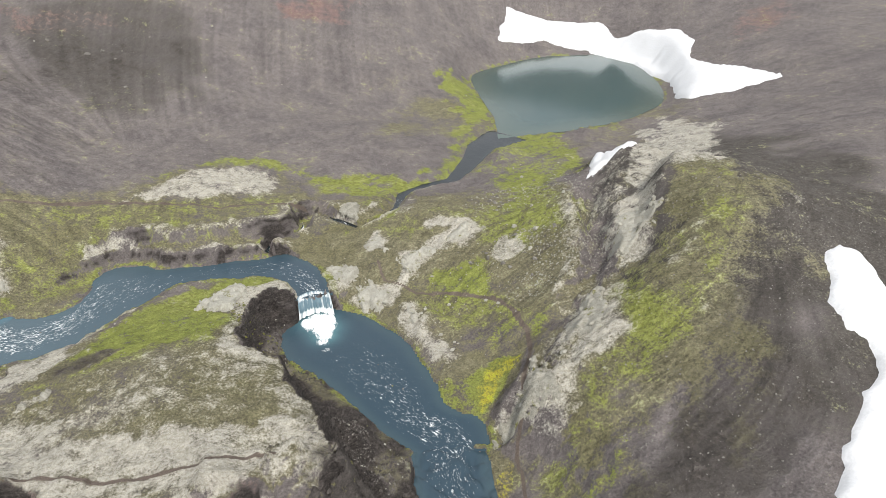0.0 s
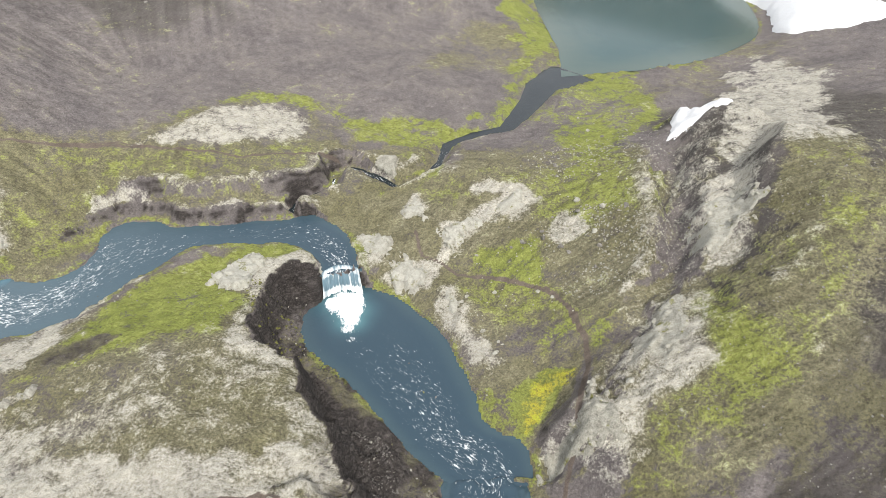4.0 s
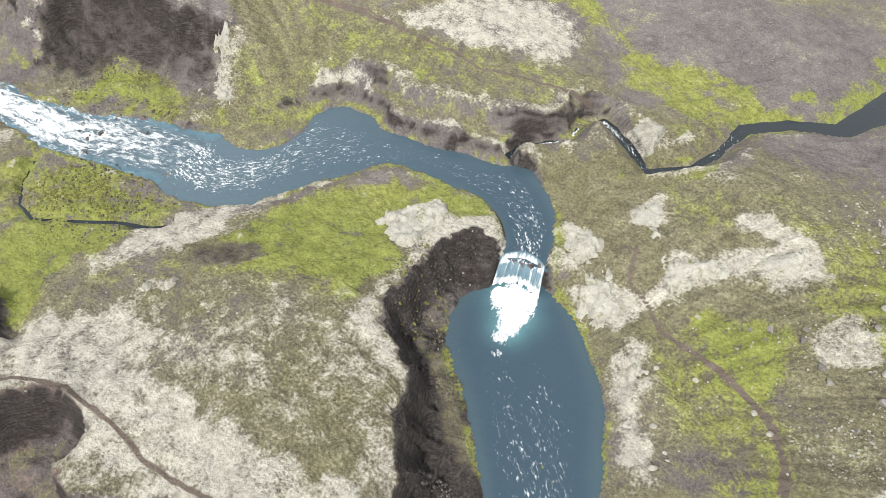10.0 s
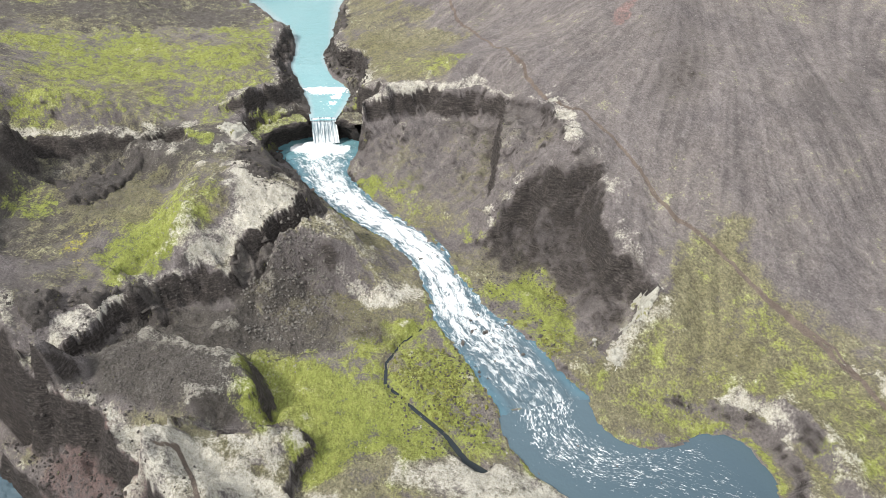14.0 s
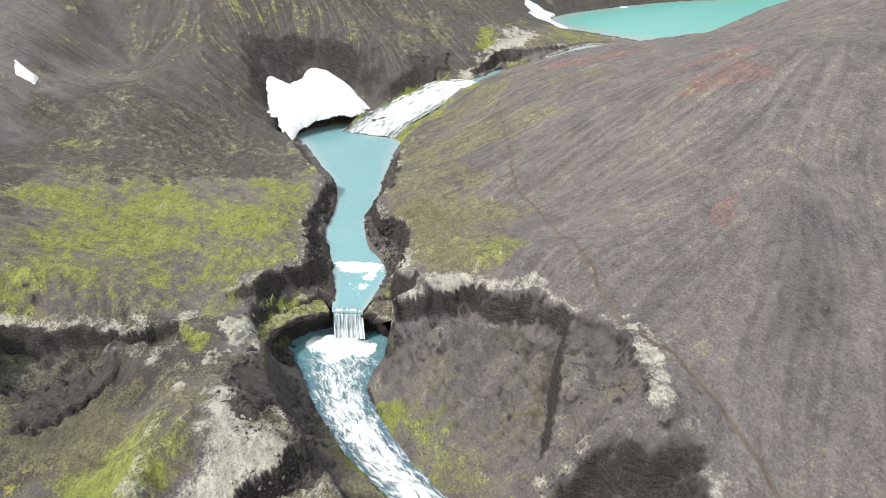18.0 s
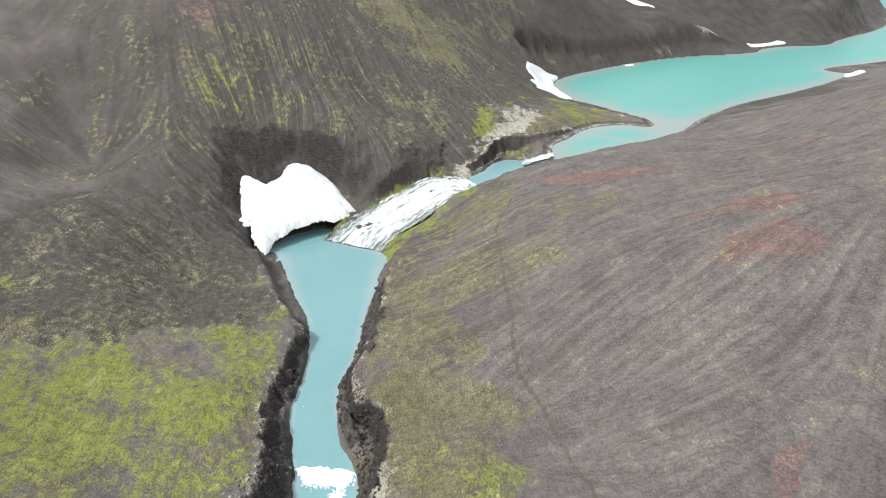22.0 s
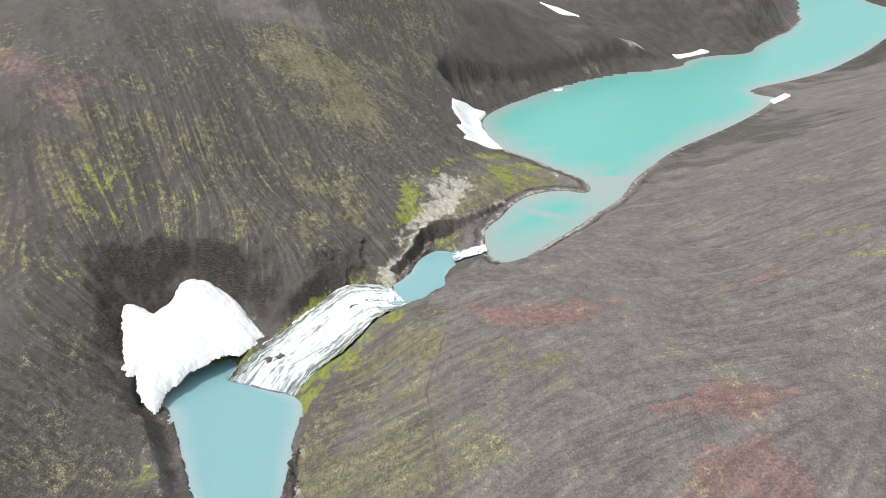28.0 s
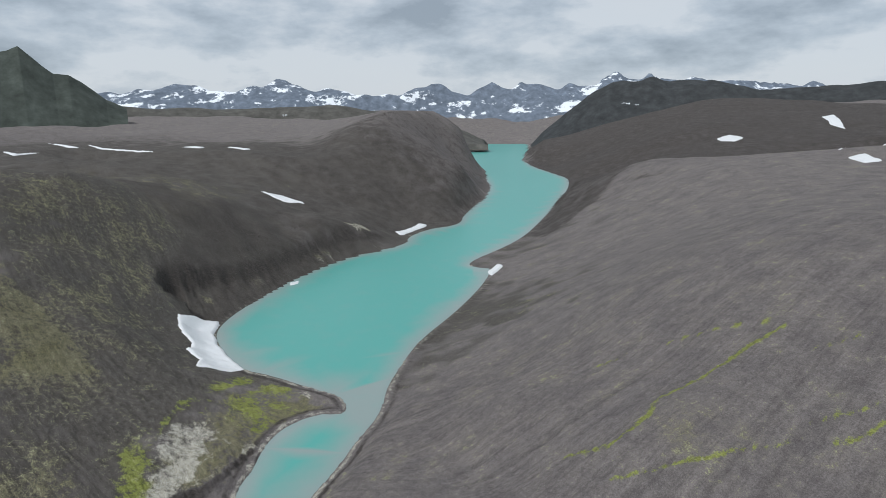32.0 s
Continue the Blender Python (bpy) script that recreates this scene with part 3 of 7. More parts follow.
BASIN_R = [(-567, 191), (-561, 200), (-561, 208), (-573, 223), (-595, 222), (-609, 233)]
WEIR_L = [(-626, 233), (-618, 254)]
WEIR_R = [(-611, 233), (-607, 253)]
LAKE_L = [(-618, 254), (-642, 259), (-650, 265), (-663, 277), (-686, 291), (-702, 311), (-708, 338), (-696, 352), (-703, 361), (-726, 364), (-747, 352), (-795, 331), (-821, 313), (-878, 312), (-918, 316), (-953, 333), (-992, 366), (-1075, 450), (-1156, 565), (-1181, 696), (-1234, 725), (-1279, 801), (-1280, 874), (-1375, 948), (-1640, 1223), (-1833, 1373), (-2403, 1711), (-3025, 2035), (-3243, 2405), (-3573, 2677)]
LAKE_R = [(-607, 253), (-597, 255), (-592, 263), (-597, 278), (-616, 298), (-628, 315), (-655, 345), (-684, 380), (-715, 400), (-742, 426), (-792, 478), (-841, 554), (-908, 643), (-976, 715), (-985, 700), (-1018, 693), (-1079, 829), (-1150, 942), (-1378, 1235), (-1709, 1609), (-1857, 1699), (-2156, 1836), (-2378, 1999), (-2943, 2555), (-3401, 2916)]
POND_L = [(33, 367), (34, 406), (22, 491), (22, 518), (31, 537), (86, 593), (118, 598), (156, 606)]
POND_R = [(76, 381), (111, 398), (130, 414), (159, 447), (169, 494), (172, 550)]
SIDE = [(-133, 157, 0.8), (-137, 153, 0.8), (-146, 149, 0.6), (-157, 141, 0.5), (-166, 135, 0.5), (-174, 136, 0.45), (-182, 142, 0.45), (-187, 149, 0.4)]
BROOK = [(-74, 237, 1.6), (-73, 244, 1.4), (-62, 255, 1.2), (-63, 264, 1.6), (-58, 269, 1.8), (-47, 263, 2.2), (-36, 255, 2.4), (-26, 264, 2.4), (-22, 275, 2.6), (-20, 290, 3), (-9, 300, 3.5), (5, 307, 4.5), (14, 329, 6), (22, 353, 9), (40, 374, 14)]


def sides(rows):
    """The two shores of a brook, from its centre line and half-widths."""
    p = np.array(rows, float)
    t = np.gradient(p[:, :2], axis=0)
    t /= np.linalg.norm(t, axis=1)[:, None]
    nrm = np.stack([-t[:, 1], t[:, 0]], 1) * p[:, 2:3]
    return [tuple(v) for v in p[:, :2] + nrm], [tuple(v) for v in p[:, :2] - nrm]


def eased(rows, rounds=2):
    """The same line with its corners cut, ends kept."""
    p = np.array(rows, float)
    for _ in range(rounds):
        q = np.empty((2 * len(p), 2))
        q[0], q[-1] = p[0], p[-1]
        q[1:-1:2], q[2::2] = 0.75 * p[:-1] + 0.25 * p[1:], 0.25 * p[:-1] + 0.75 * p[1:]
        p = q
    return [tuple(v) for v in p]


LOWER_L, LOWER_R, POOL_L, POOL_R, UPPER_L, UPPER_R = (eased(r) for r in (LOWER_L, LOWER_R, POOL_L, POOL_R, UPPER_L, UPPER_R))
RAPIDS_L, RAPIDS_R, REACH_L, REACH_R, CASCADE_L, CASCADE_R = (eased(r) for r in (RAPIDS_L, RAPIDS_R, REACH_L, REACH_R, CASCADE_L, CASCADE_R))
BASIN_L, BASIN_R, LAKE_L, LAKE_R, POND_L, POND_R = (eased(r) for r in (BASIN_L, BASIN_R, LAKE_L, LAKE_R, POND_L, POND_R))
BROOK_L, BROOK_R = sides(BROOK)
SIDE_L, SIDE_R = sides(SIDE)
WATERS_A = [
    ("lower", LOWER_L, LOWER_R, [-75, -74, -73, -72, -70], [14, 14, 10], [34, 34, 28], 1.5),
    ("pool", POOL_L, POOL_R, [-70, -67.5, -66.8, -66.5], [13, 12, 11, 8], [8, 9, 9, 8], 1.5),
    ("upper", UPPER_L, UPPER_R, [-60.4, -60.1, -60, -59.9, -59.6], [5, 7, 7, 8], [10, 14, 12, 16], 1.2),
    ("rapids", RAPIDS_L, RAPIDS_R, [-59.6, -58, -55.5, -52.5, -50.5, -50], [20, 18, 14, 9], [18, 20, 18, 9], 1.6),
    ("reach", REACH_L, REACH_R, [-39.2, -38.6, -36.2, -35.8, -35.4, -35, -34.7, -34.5, -34.5], [8, 8, 9, 16, 14], [8, 9, 9, 9, 10], 2.4),
    ("cascade", CASCADE_L, CASCADE_R, [-34.3, -29, -23, -17, -11, -7.8], [9, 9, 9], [9, 9, 9], 2.0),
]
WATERS_B = [
    ("basin", BASIN_L, BASIN_R, [-7.5, -7.5], [6, 8], [7, 7], 1.2),
    ("weir", WEIR_L, WEIR_R, [-7.5, 0], [8, 8], [6, 6], 1.4),
    ("lake", LAKE_L, LAKE_R, [0, 0], [20, 34, 60], [20, 34, 60], 1.5),
    ("brook", BROOK_L, BROOK_R, [-59.8, -59, -57.5, -57, -56.5, -56, -55.5, -55, -54.4, -54.2], [5, 5], [5, 5], 0.8),
    ("pond", POND_L, POND_R, [-54.2, -54.2], [20, 22], [20, 22], 1.5),
    ("side", SIDE_L, SIDE_R, [-59.6, -59.3, -59.0, -58.6], [3, 3], [3, 3], 0.6),
]
WATERS = WATERS_A + WATERS_B


def along(values, f):
    v = np.array(values, float)
    return np.interp(f, np.linspace(0, 1, len(v)), v)


WET = np.zeros(GX.shape, bool)
SHORE = np.full(GX.shape, 99.0)  # distance from the nearest water
LEVEL = np.full(GX.shape, -999.0)
for name, left, right, levels, bank_l, bank_r, depth in WATERS:
    outline = left + right[::-1]
    idx = around(outline, 70)
    x, y = GX[idx], GY[idx]
    d, where = edge_distance(x, y, outline)
    d = d + 0.5 * WOB[idx] + 0.35 * fbm(x, y, 5, 2, 0.5, 1)
    nl, nr = len(left), len(right)
    on_left = where < nl - 0.5
    f = np.where(on_left, np.clip(where / (nl - 1), 0, 1), np.clip(1 - (where - nl) / (nr - 1), 0, 1))
    lev = along(levels, f)
    bank = np.where(on_left, along(bank_l, f), along(bank_r, f))
    h = GZ[idx]
    out = d > 0
    rise = np.maximum(h - lev, 0.5 + 0.02 * d)
    prof = np.where((bank > 9.5) & (bank < 17), 0.3 * smooth(d / bank) + 0.7 * smooth((d - 0.55 * bank) / (0.45 * bank)), smooth(d / bank))
    bankz = lev + 0.25 + np.minimum(0.07 * np.maximum(d, 0), 0.8) * (1 - prof) + (rise - 0.25) * prof
    dry = out & ~WET[idx] & (d < np.maximum(bank, 45))
    nearer = smooth((SHORE[idx] - d + (1.2 if name == "reach" else 4)) / (2.4 if name == "reach" else 8))  # where another water lies nearer, its bank stays
    h = np.where(dry, h + (np.where(d < bank, bankz, np.maximum(h, lev + 0.4)) - h) * nearer, h)
    h = np.where(~out, lev - np.minimum(0.25 - 0.35 * d, depth), h)
    GZ[idx] = h
    WET[idx] |= ~out
    SHORE[idx] = np.minimum(SHORE[idx], np.abs(np.where(out, d, 0)))
    LEVEL[idx] = np.where(out & (LEVEL[idx] > -900), LEVEL[idx], lev)

# ---- scarps: cliffs between a brink and a foot, each a line of x, y, height ----
SCARPS_A = [
    # dark wall west of the plunge pool, and the mossy tongue that falls away south of it
    ([(-55, 206, -58.5), (-61, 207, -57), (-67, 202, -56), (-68, 193, -55), (-68, 184, -53.5), (-67, 176, -52), (-66, 170, -51), (-62, 165, -51), (-56, 163, -51.5), (-50, 158, -51.5), (-46, 151, -51.5), (-34, 135, -52), (-27, 124, -52.2), (-30, 115, -54), (-29, 101, -59), (-29, 88, -65)],
     [(-52, 200, -60.4), (-52, 196, -65), (-56, 193, -66.3), (-58, 187, -66.3), (-54, 178, -66.4), (-49, 173, -66.5), (-42, 168, -66.5), (-34, 160, -66.6), (-27, 153, -66.8), (-19, 141, -67.2), (-9, 131, -67.8), (-5, 126, -69.5), (-8, 113, -71), (-13, 100, -72)], 0.5, 0.82, 1.0, 0.0, 0.8, 5),
    # red and dark alcoves of the lower canyon
    ([(-143, 79, -47), (-135, 80, -47), (-127, 85, -48), (-118, 89, -48), (-116, 96, -48), (-116, 102, -48), (-112, 108, -48.5), (-104, 112, -49), (-96, 112, -49.5), (-91, 109, -50), (-91, 102, -50), (-85, 100, -50), (-79, 103, -50), (-71, 107, -50), (-63, 107, -50), (-54, 106, -50), (-50, 109, -50.2), (-43, 115, -50.5)],
     [(-137, 62, -66), (-125, 65, -70), (-119, 71, -73), (-107, 76, -73), (-90, 76, -73), (-70, 72, -72.5), (-52, 68, -72), (-38, 68, -71.5), (-33, 86, -66)], 0.22, 0.5, 0.42, 0.62, 1.0, 8),
    # broken cliff at the canyon head
    ([(-163, 44, -40), (-161, 50, -40), (-159, 55, -41), (-159, 61, -43), (-158, 65, -45), (-151, 68, -46.5), (-144, 72, -47), (-138, 78, -47)],
     [(-164, 34, -59), (-158, 43, -61), (-151, 51, -63), (-143, 59, -63), (-136, 64, -62)], 0.4, 0.6, 0.8, 0.4, 0.7, 4),
]
SCARPS_B = [
    # dark faces of the pale ridge
    ([(-173, 44, -43), (-180, 47, -43), (-190, 54, -43), (-199, 61, -42.5), (-207, 71, -43), (-210, 80, -45), (-206, 88, -45.5), (-216, 90, -43), (-223, 94, -40), (-228, 102, -37), (-231, 110, -36), (-239, 111, -34.6)],
     [(-176, 50, -51), (-184, 55, -51), (-191, 61, -51), (-198, 70, -53), (-199, 80, -54), (-200, 92, -53), (-211, 96, -51), (-222, 104, -48), (-230, 116, -46), (-244, 118, -45)], 0.45, 0.72, 0.95, 0.0, 0.9, 5),
    # brow above the hollow behind the ridge
    ([(-295, 2, -31), (-293, 13, -31), (-291, 24, -31), (-294, 32, -31.5), (-291, 49, -32), (-299, 63, -33)],
     [(-273, 12, -39), (-268, 26, -41), (-277, 33, -41), (-287, 40, -40), (-288, 53, -40), (-288, 64, -38)], 0.3, 0.62, 0.85, 0.0, 0.8, 5),
    # great bowl cut into the slope beside the plunge pool
    ([(-302, 139, -28), (-302, 148, -26), (-306, 166, -25), (-300, 176, -24), (-296, 190, -23), (-281, 199, -21.5), (-272, 206, -20), (-262, 211, -19.5), (-246, 210, -19.5), (-240, 208, -20), (-236, 207, -21)],
     [(-290, 131, -50), (-278, 130, -50), (-269, 139, -50), (-260, 154, -50), (-244, 171, -50), (-234, 179, -48), (-234, 184, -43), (-236, 191, -38), (-237, 198, -31), (-234, 203, -25)], 0.13, 0.34, 0.75, 0.0, 0.75, 5),
]
SCARPS_C = [
    # dark scar below the bowl
    ([(-225, 166, -56), (-224, 175, -53), (-225, 183, -46), (-231, 189, -37), (-232, 199, -28), (-225, 204, -26), (-223, 216, -25.5), (-213, 216, -28), (-203, 211, -31.5), (-190, 211, -37.5), (-182, 219, -42), (-175, 219, -43.5), (-169, 216, -45), (-164, 205, -51), (-163, 199, -54)],
     [(-221, 168, -57), (-209, 178, -57), (-201, 190, -57.5), (-188, 197, -58), (-173, 198, -58)], 0.3, 0.45, 0.55, 0.0, 0.3, 2.5),
    # west wall of the milky reach
    ([(-429, 103, -30), (-421, 101, -29), (-408, 98, -28.7), (-394, 97, -28.5), (-375, 95, -28.5), (-363, 97, -28.3), (-344, 101, -28.3), (-332, 104, -28), (-323, 95, -27.7), (-314, 89, -27.7)],
     [(-431, 106, -34.7), (-422, 106, -34.7), (-404, 106, -34.8), (-381, 105, -35), (-368, 105, -35.2), (-352, 107, -36), (-338, 113, -37.5), (-326, 110, -37.5), (-318, 97, -36.5), (-308, 88, -37)], 0.5, 0.8, 1.0, 0.0, 0.65, 2.5),
    # east wall of the milky reach
    ([(-483, 137, -31.5), (-439, 135, -29.5), (-407, 130, -28.2), (-390, 128, -27.3), (-376, 131, -27), (-366, 143, -27), (-352, 144, -28), (-330, 142, -28)],
     [(-488, 134, -34.6), (-437, 129, -34.8), (-414, 127, -35), (-394, 122, -35.2), (-381, 122, -35.4), (-364, 130, -35.8), (-352, 135, -36), (-330, 134, -38)], 0.5, 0.8, 1.0, 0.0, 0.5, 2.5),
    # cliff of the knoll over the basin
    ([(-601, 190, -4), (-617, 203, 0), (-640, 213, 4), (-652, 228, 5), (-657, 250, 4.5), (-682, 281, 3)],
     [(-588, 196, -7), (-612, 210, -7.3), (-630, 222, -7.3), (-632, 240, -3), (-645, 257, 0.5), (-677, 286, 0.5)], 0.4, 0.75, 0.7, 0.0, 0.6, 4),
]
SCARPS_D = [
    # crag ridge on the slope east of the pool
    ([(85, 276, -25), (76, 248, -27), (69, 235, -29), (64, 211, -30.6), (62, 199, -33), (63, 195, -36), (58, 188, -40), (51, 180, -42), (44, 167, -44), (35, 152, -49), (28, 149, -52)],
     [(74, 290, -36), (64, 263, -38), (58, 236, -39), (56, 213, -42), (57, 203, -44), (47, 187, -47), (38, 172, -50), (28, 158, -54), (23, 153, -56)], 0.85, 0.6, 0.06, 0.0, 0.8, 7),
    # low rock bank north of the river bend
    ([(-73, 237, -55.5), (-88, 235, -55), (-101, 231, -54.5), (-112, 228, -54), (-121, 233, -55), (-137, 231, -55), (-141, 220, -56)],
     [(-74, 234, -59.4), (-88, 232, -59.4), (-100, 228, -59.4), (-112, 225, -59.4), (-121, 229, -59.4), (-133, 227, -59.4), (-137, 217, -59.4)], 0.6, 0.8, 0.32, 0.0, 0.75, 3.5),
    # pale block above the green hollow
    ([(-146, 93, -48.5), (-147, 99, -49.5), (-148, 108, -51), (-144, 113, -52), (-137, 111, -53), (-132, 107, -54)],
     [(-151, 92, -52), (-154, 99, -54), (-155, 110, -57), (-147, 116, -58), (-137, 114, -58), (-131, 111, -57)], 0.5, 0.8, 0.7, 0.0, 0.8, 4),
    # gullied slope falling into the lake
    ([(-990, 274, 50), (-1018, 287, 54), (-1031, 311, 50), (-1060, 370, 36), (-1093, 424, 28), (-1130, 478, 30), (-1165, 528, 33), (-1201, 592, 39), (-1209, 636, 26), (-1206, 661, 14)],
     [(-961, 309, 0.6), (-977, 345, 0.6), (-1022, 399, 0.6), (-1078, 463, 0.6), (-1118, 540, 0.6), (-1144, 610, 0.6), (-1164, 665, 0.6)], 0.3, 0.4, 0.85, 0.0, 0.0, 8),
]
SCARPS = SCARPS_A + SCARPS_B + SCARPS_C + SCARPS_D
FACE, FACE_RED, BROW = np.zeros(GX.shape), np.zeros(GX.shape), np.zeros(GX.shape)
EDGE_X, EDGE_Y = 1.5 * fbm(GX, GY, 7, 4, 0.6, 3), 1.5 * fbm(GX, GY, 7, 4, 0.6, 4)


def fine_line(rows, step=2.0):
    p = np.array(rows, float)
    s = np.r_[0, np.cumsum(np.hypot(*np.diff(p[:, :2], axis=0).T))]
    f = np.linspace(0, s[-1], max(int(s[-1] / step), 3))
    return np.stack([np.interp(f, s, p[:, k]) for k in range(3)], 1)


def height_now(x, y):
    i, j = np.clip(np.searchsorted(XS, x) - 1, 0, len(XS) - 2), np.clip(np.searchsorted(YS, y) - 1, 0, len(YS) - 2)
    u, v = (x - XS[i]) / (XS[i + 1] - XS[i]), (y - YS[j]) / (YS[j + 1] - YS[j])
    zz = GZ.reshape(len(XS), len(YS))
    return (zz[i, j] * (1 - u) + zz[i + 1, j] * u) * (1 - v) + (zz[i, j + 1] * (1 - u) + zz[i + 1, j + 1] * u) * v


for brink, foot, lip, drop, face, rust, crown, band in SCARPS:
    outline = [r[:2] for r in brink] + [r[:2] for r in foot[::-1]]
    idx = around(outline, 24)
    x, y = GX[idx] + EDGE_X[idx], GY[idx] + EDGE_Y[idx]
    top, low = fine_line(brink), fine_line(foot)
    dt, wt = line_distance(x, y, top)
    dl, wl_ = line_distance(x, y, low)
    zt, zl = np.interp(wt, np.arange(len(top)), top[:, 2]), np.interp(wl_, np.arange(len(low)), low[:, 2])
    inside = edge_distance(x, y, outline)[0] < 0
    s = dt / (dt + dl + 1e-6)
    prof = 1 - drop * smooth(s / lip) - (1 - drop) * s
    wide = np.clip(0.3 * np.median((dt + dl)[inside]), 8, 42)
    ribs = np.abs(fbm(GX[idx], GY[idx], wide, 4, 0.6, 1)) - 0.3
    zc = zl + (zt - zl) * prof
    ledge = zc + 0.7 * fbm(GX[idx], GY[idx], 15, 3, 0.5, 2)
    ledge = np.floor(ledge / 1.9) * 1.9 + 1.9 * smooth((ledge / 1.9 - np.floor(ledge / 1.9)) * 2.2 - 0.6)
    zc = zc + (ledge - zc) * 0.55 * smooth((lip * 1.3 - s) / 0.1) + np.minimum(0.26 * np.abs(zt - zl), 1.4 + 0.17 * wide) * ribs * 4 * s * (1 - s)
    dtop = zt - np.interp(wt, np.arange(len(top)), height_now(top[:, 0], top[:, 1]))
    dlow = zl - np.interp(wl_, np.arange(len(low)), height_now(low[:, 0], low[:, 1]))
    above = ~inside & (dt < dl)
    h = GZ[idx]
    h = np.where(inside, zc, np.where(above, h + dtop * (1 - smooth(dt / 20)), h + dlow * (1 - smooth(dl / 9))))
    GZ[idx] = np.where(WET[idx], GZ[idx], h)
    cliff = inside * (0.35 + 0.65 * smooth((lip * 1.25 - s) / 0.15)) * smooth(s / 0.05)
    FACE[idx] = np.maximum(FACE[idx] * (1 - above * smooth((8 - dt) / 8)), face * cliff)
    FACE_RED[idx] = np.maximum(FACE_RED[idx], rust * inside)
    BROW[idx] = np.maximum(BROW[idx] * ~inside, 0.85 * crown * above * smooth((band * (1 + 1.2 * WOB[idx]) - dt) / (0.9 * band)))

# bed of the snow bank
SNOW_OUTLINE = [(-580, 40), (-580, 44), (-575, 55), (-586, 64), (-597, 67), (-601, 71), (-599, 83), (-590, 96), (-577, 106), (-570, 112), (-564, 107), (-558, 100), (-556, 90), (-549, 80), (-540, 71), (-532, 65), (-523, 63), (-526, 60), (-534, 55), (-543, 52), (-541, 49), (-544, 46), (-556, 45), (-565, 42)]
SNOW_PLANE = (-0.4296, -0.2305, -239.5952)
idx = around(SNOW_OUTLINE, 16)
d, _ = edge_distance(GX[idx], GY[idx], SNOW_OUTLINE)
bed = SNOW_PLANE[0] * GX[idx] + SNOW_PLANE[1] * GY[idx] + SNOW_PLANE[2] - 3.5
GZ[idx] = np.where(WET[idx], GZ[idx], GZ[idx] + np.minimum(bed - GZ[idx], 0) * (1 - smooth(d / 14)))

NX, NY = len(XS), len(YS)
Z2 = GZ.reshape(NX, NY)
SLOPE = np.hypot(*np.gradient(Z2, XS, YS)).ravel()
def blurred(a, r):
    for _ in range(2):
        for ax in (0, 1):
            c = np.cumsum(np.concatenate([np.repeat(np.take(a, [0], ax), r + 1, ax), a, np.repeat(np.take(a, [-1], ax), r, ax)], ax), ax)
            n = a.shape[ax]
            a = (np.take(c, range(2 * r + 1, 2 * r + 1 + n), ax) - np.take(c, range(0, n), ax)) / (2 * r + 1)
    return a


# downslope streaks: noise dragged along the fall of the land
gxs, gys = np.gradient(blurred(Z2, 9), XS, YS)
glen = np.hypot(gxs, gys) + 1e-4
di, dj = gxs / glen, gys / glen
seed_noise = np.random.RandomState(5).rand(NX, NY) - 0.5
seed_noise = seed_noise + 1.2 * blurred(np.random.RandomState(6).rand(NX, NY) - 0.5, 1)
RILL = np.zeros((NX, NY))
ii, jj = np.meshgrid(np.arange(NX, dtype=float), np.arange(NY, dtype=float), indexing="ij")
for sgn in (1, -1):
    pi, pj = ii.copy(), jj.copy()
    for _ in range(22):
        qi, qj = np.clip(pi.round().astype(int), 0, NX - 1), np.clip(pj.round().astype(int), 0, NY - 1)
        RILL += seed_noise[qi, qj]
        pi += sgn * di[qi, qj]
        pj += sgn * dj[qi, qj]
HILLSIDE = smooth((SLOPE - 0.12) / 0.25) * (1 - smooth((SLOPE - 0.9) / 0.4)) * smooth((SHORE - 6) / 14)
CELL = np.sqrt(np.outer(np.gradient(XS), np.gradient(YS))).ravel()
RILL = (RILL / RILL.std()).ravel() * (0.25 + 0.75 * np.exp(-np.maximum(CELL - 1.05, 0) / 1.2))

# weathered crags where the ground is steep near the water
steep = smooth((SLOPE - 0.55) / 0.7) * NEAR
GZ += np.where(WET, 0, 1.1 * fbm(GX, GY, 2.6, 2, 0.6, 2) * np.minimum(FACE, 0.9) + (CRAG - 0.25) * 1.8 * steep + (0.42 * fbm(GX, GY, 3.6, 3, 0.6, 6) + 0.75 * np.abs(fbm(GX, GY, 11, 3, 0.5, 5))) * NEAR + 0.09 * RILL * HILLSIDE * np.minimum(CELL, 2))
Z2 = GZ.reshape(NX, NY)
SLOPE = np.hypot(*np.gradient(Z2, XS, YS)).ravel()
for _ in range(2):
    GZ = np.where(WET, GZ, GZ + (blurred(Z2, 1).ravel() - GZ) * 0.75 * smooth((SLOPE - 1.1) / 0.7) * (1 - 0.8 * FACE))
    Z2 = GZ.reshape(NX, NY)
SLOPE = np.hypot(*np.gradient(Z2, XS, YS)).ravel()

CREST = (Z2 - blurred(Z2, 7)).ravel()


def ground_at(x, y):
    """Height of the finished ground."""
    i, j = np.clip(np.searchsorted(XS, x) - 1, 0, NX - 2), np.clip(np.searchsorted(YS, y) - 1, 0, NY - 2)
    u, v = (x - XS[i]) / (XS[i + 1] - XS[i]), (y - YS[j]) / (YS[j + 1] - YS[j])
    zz = GZ.reshape(NX, NY)
    return (zz[i, j] * (1 - u) + zz[i + 1, j] * u) * (1 - v) + (zz[i, j + 1] * (1 - u) + zz[i + 1, j + 1] * u) * v


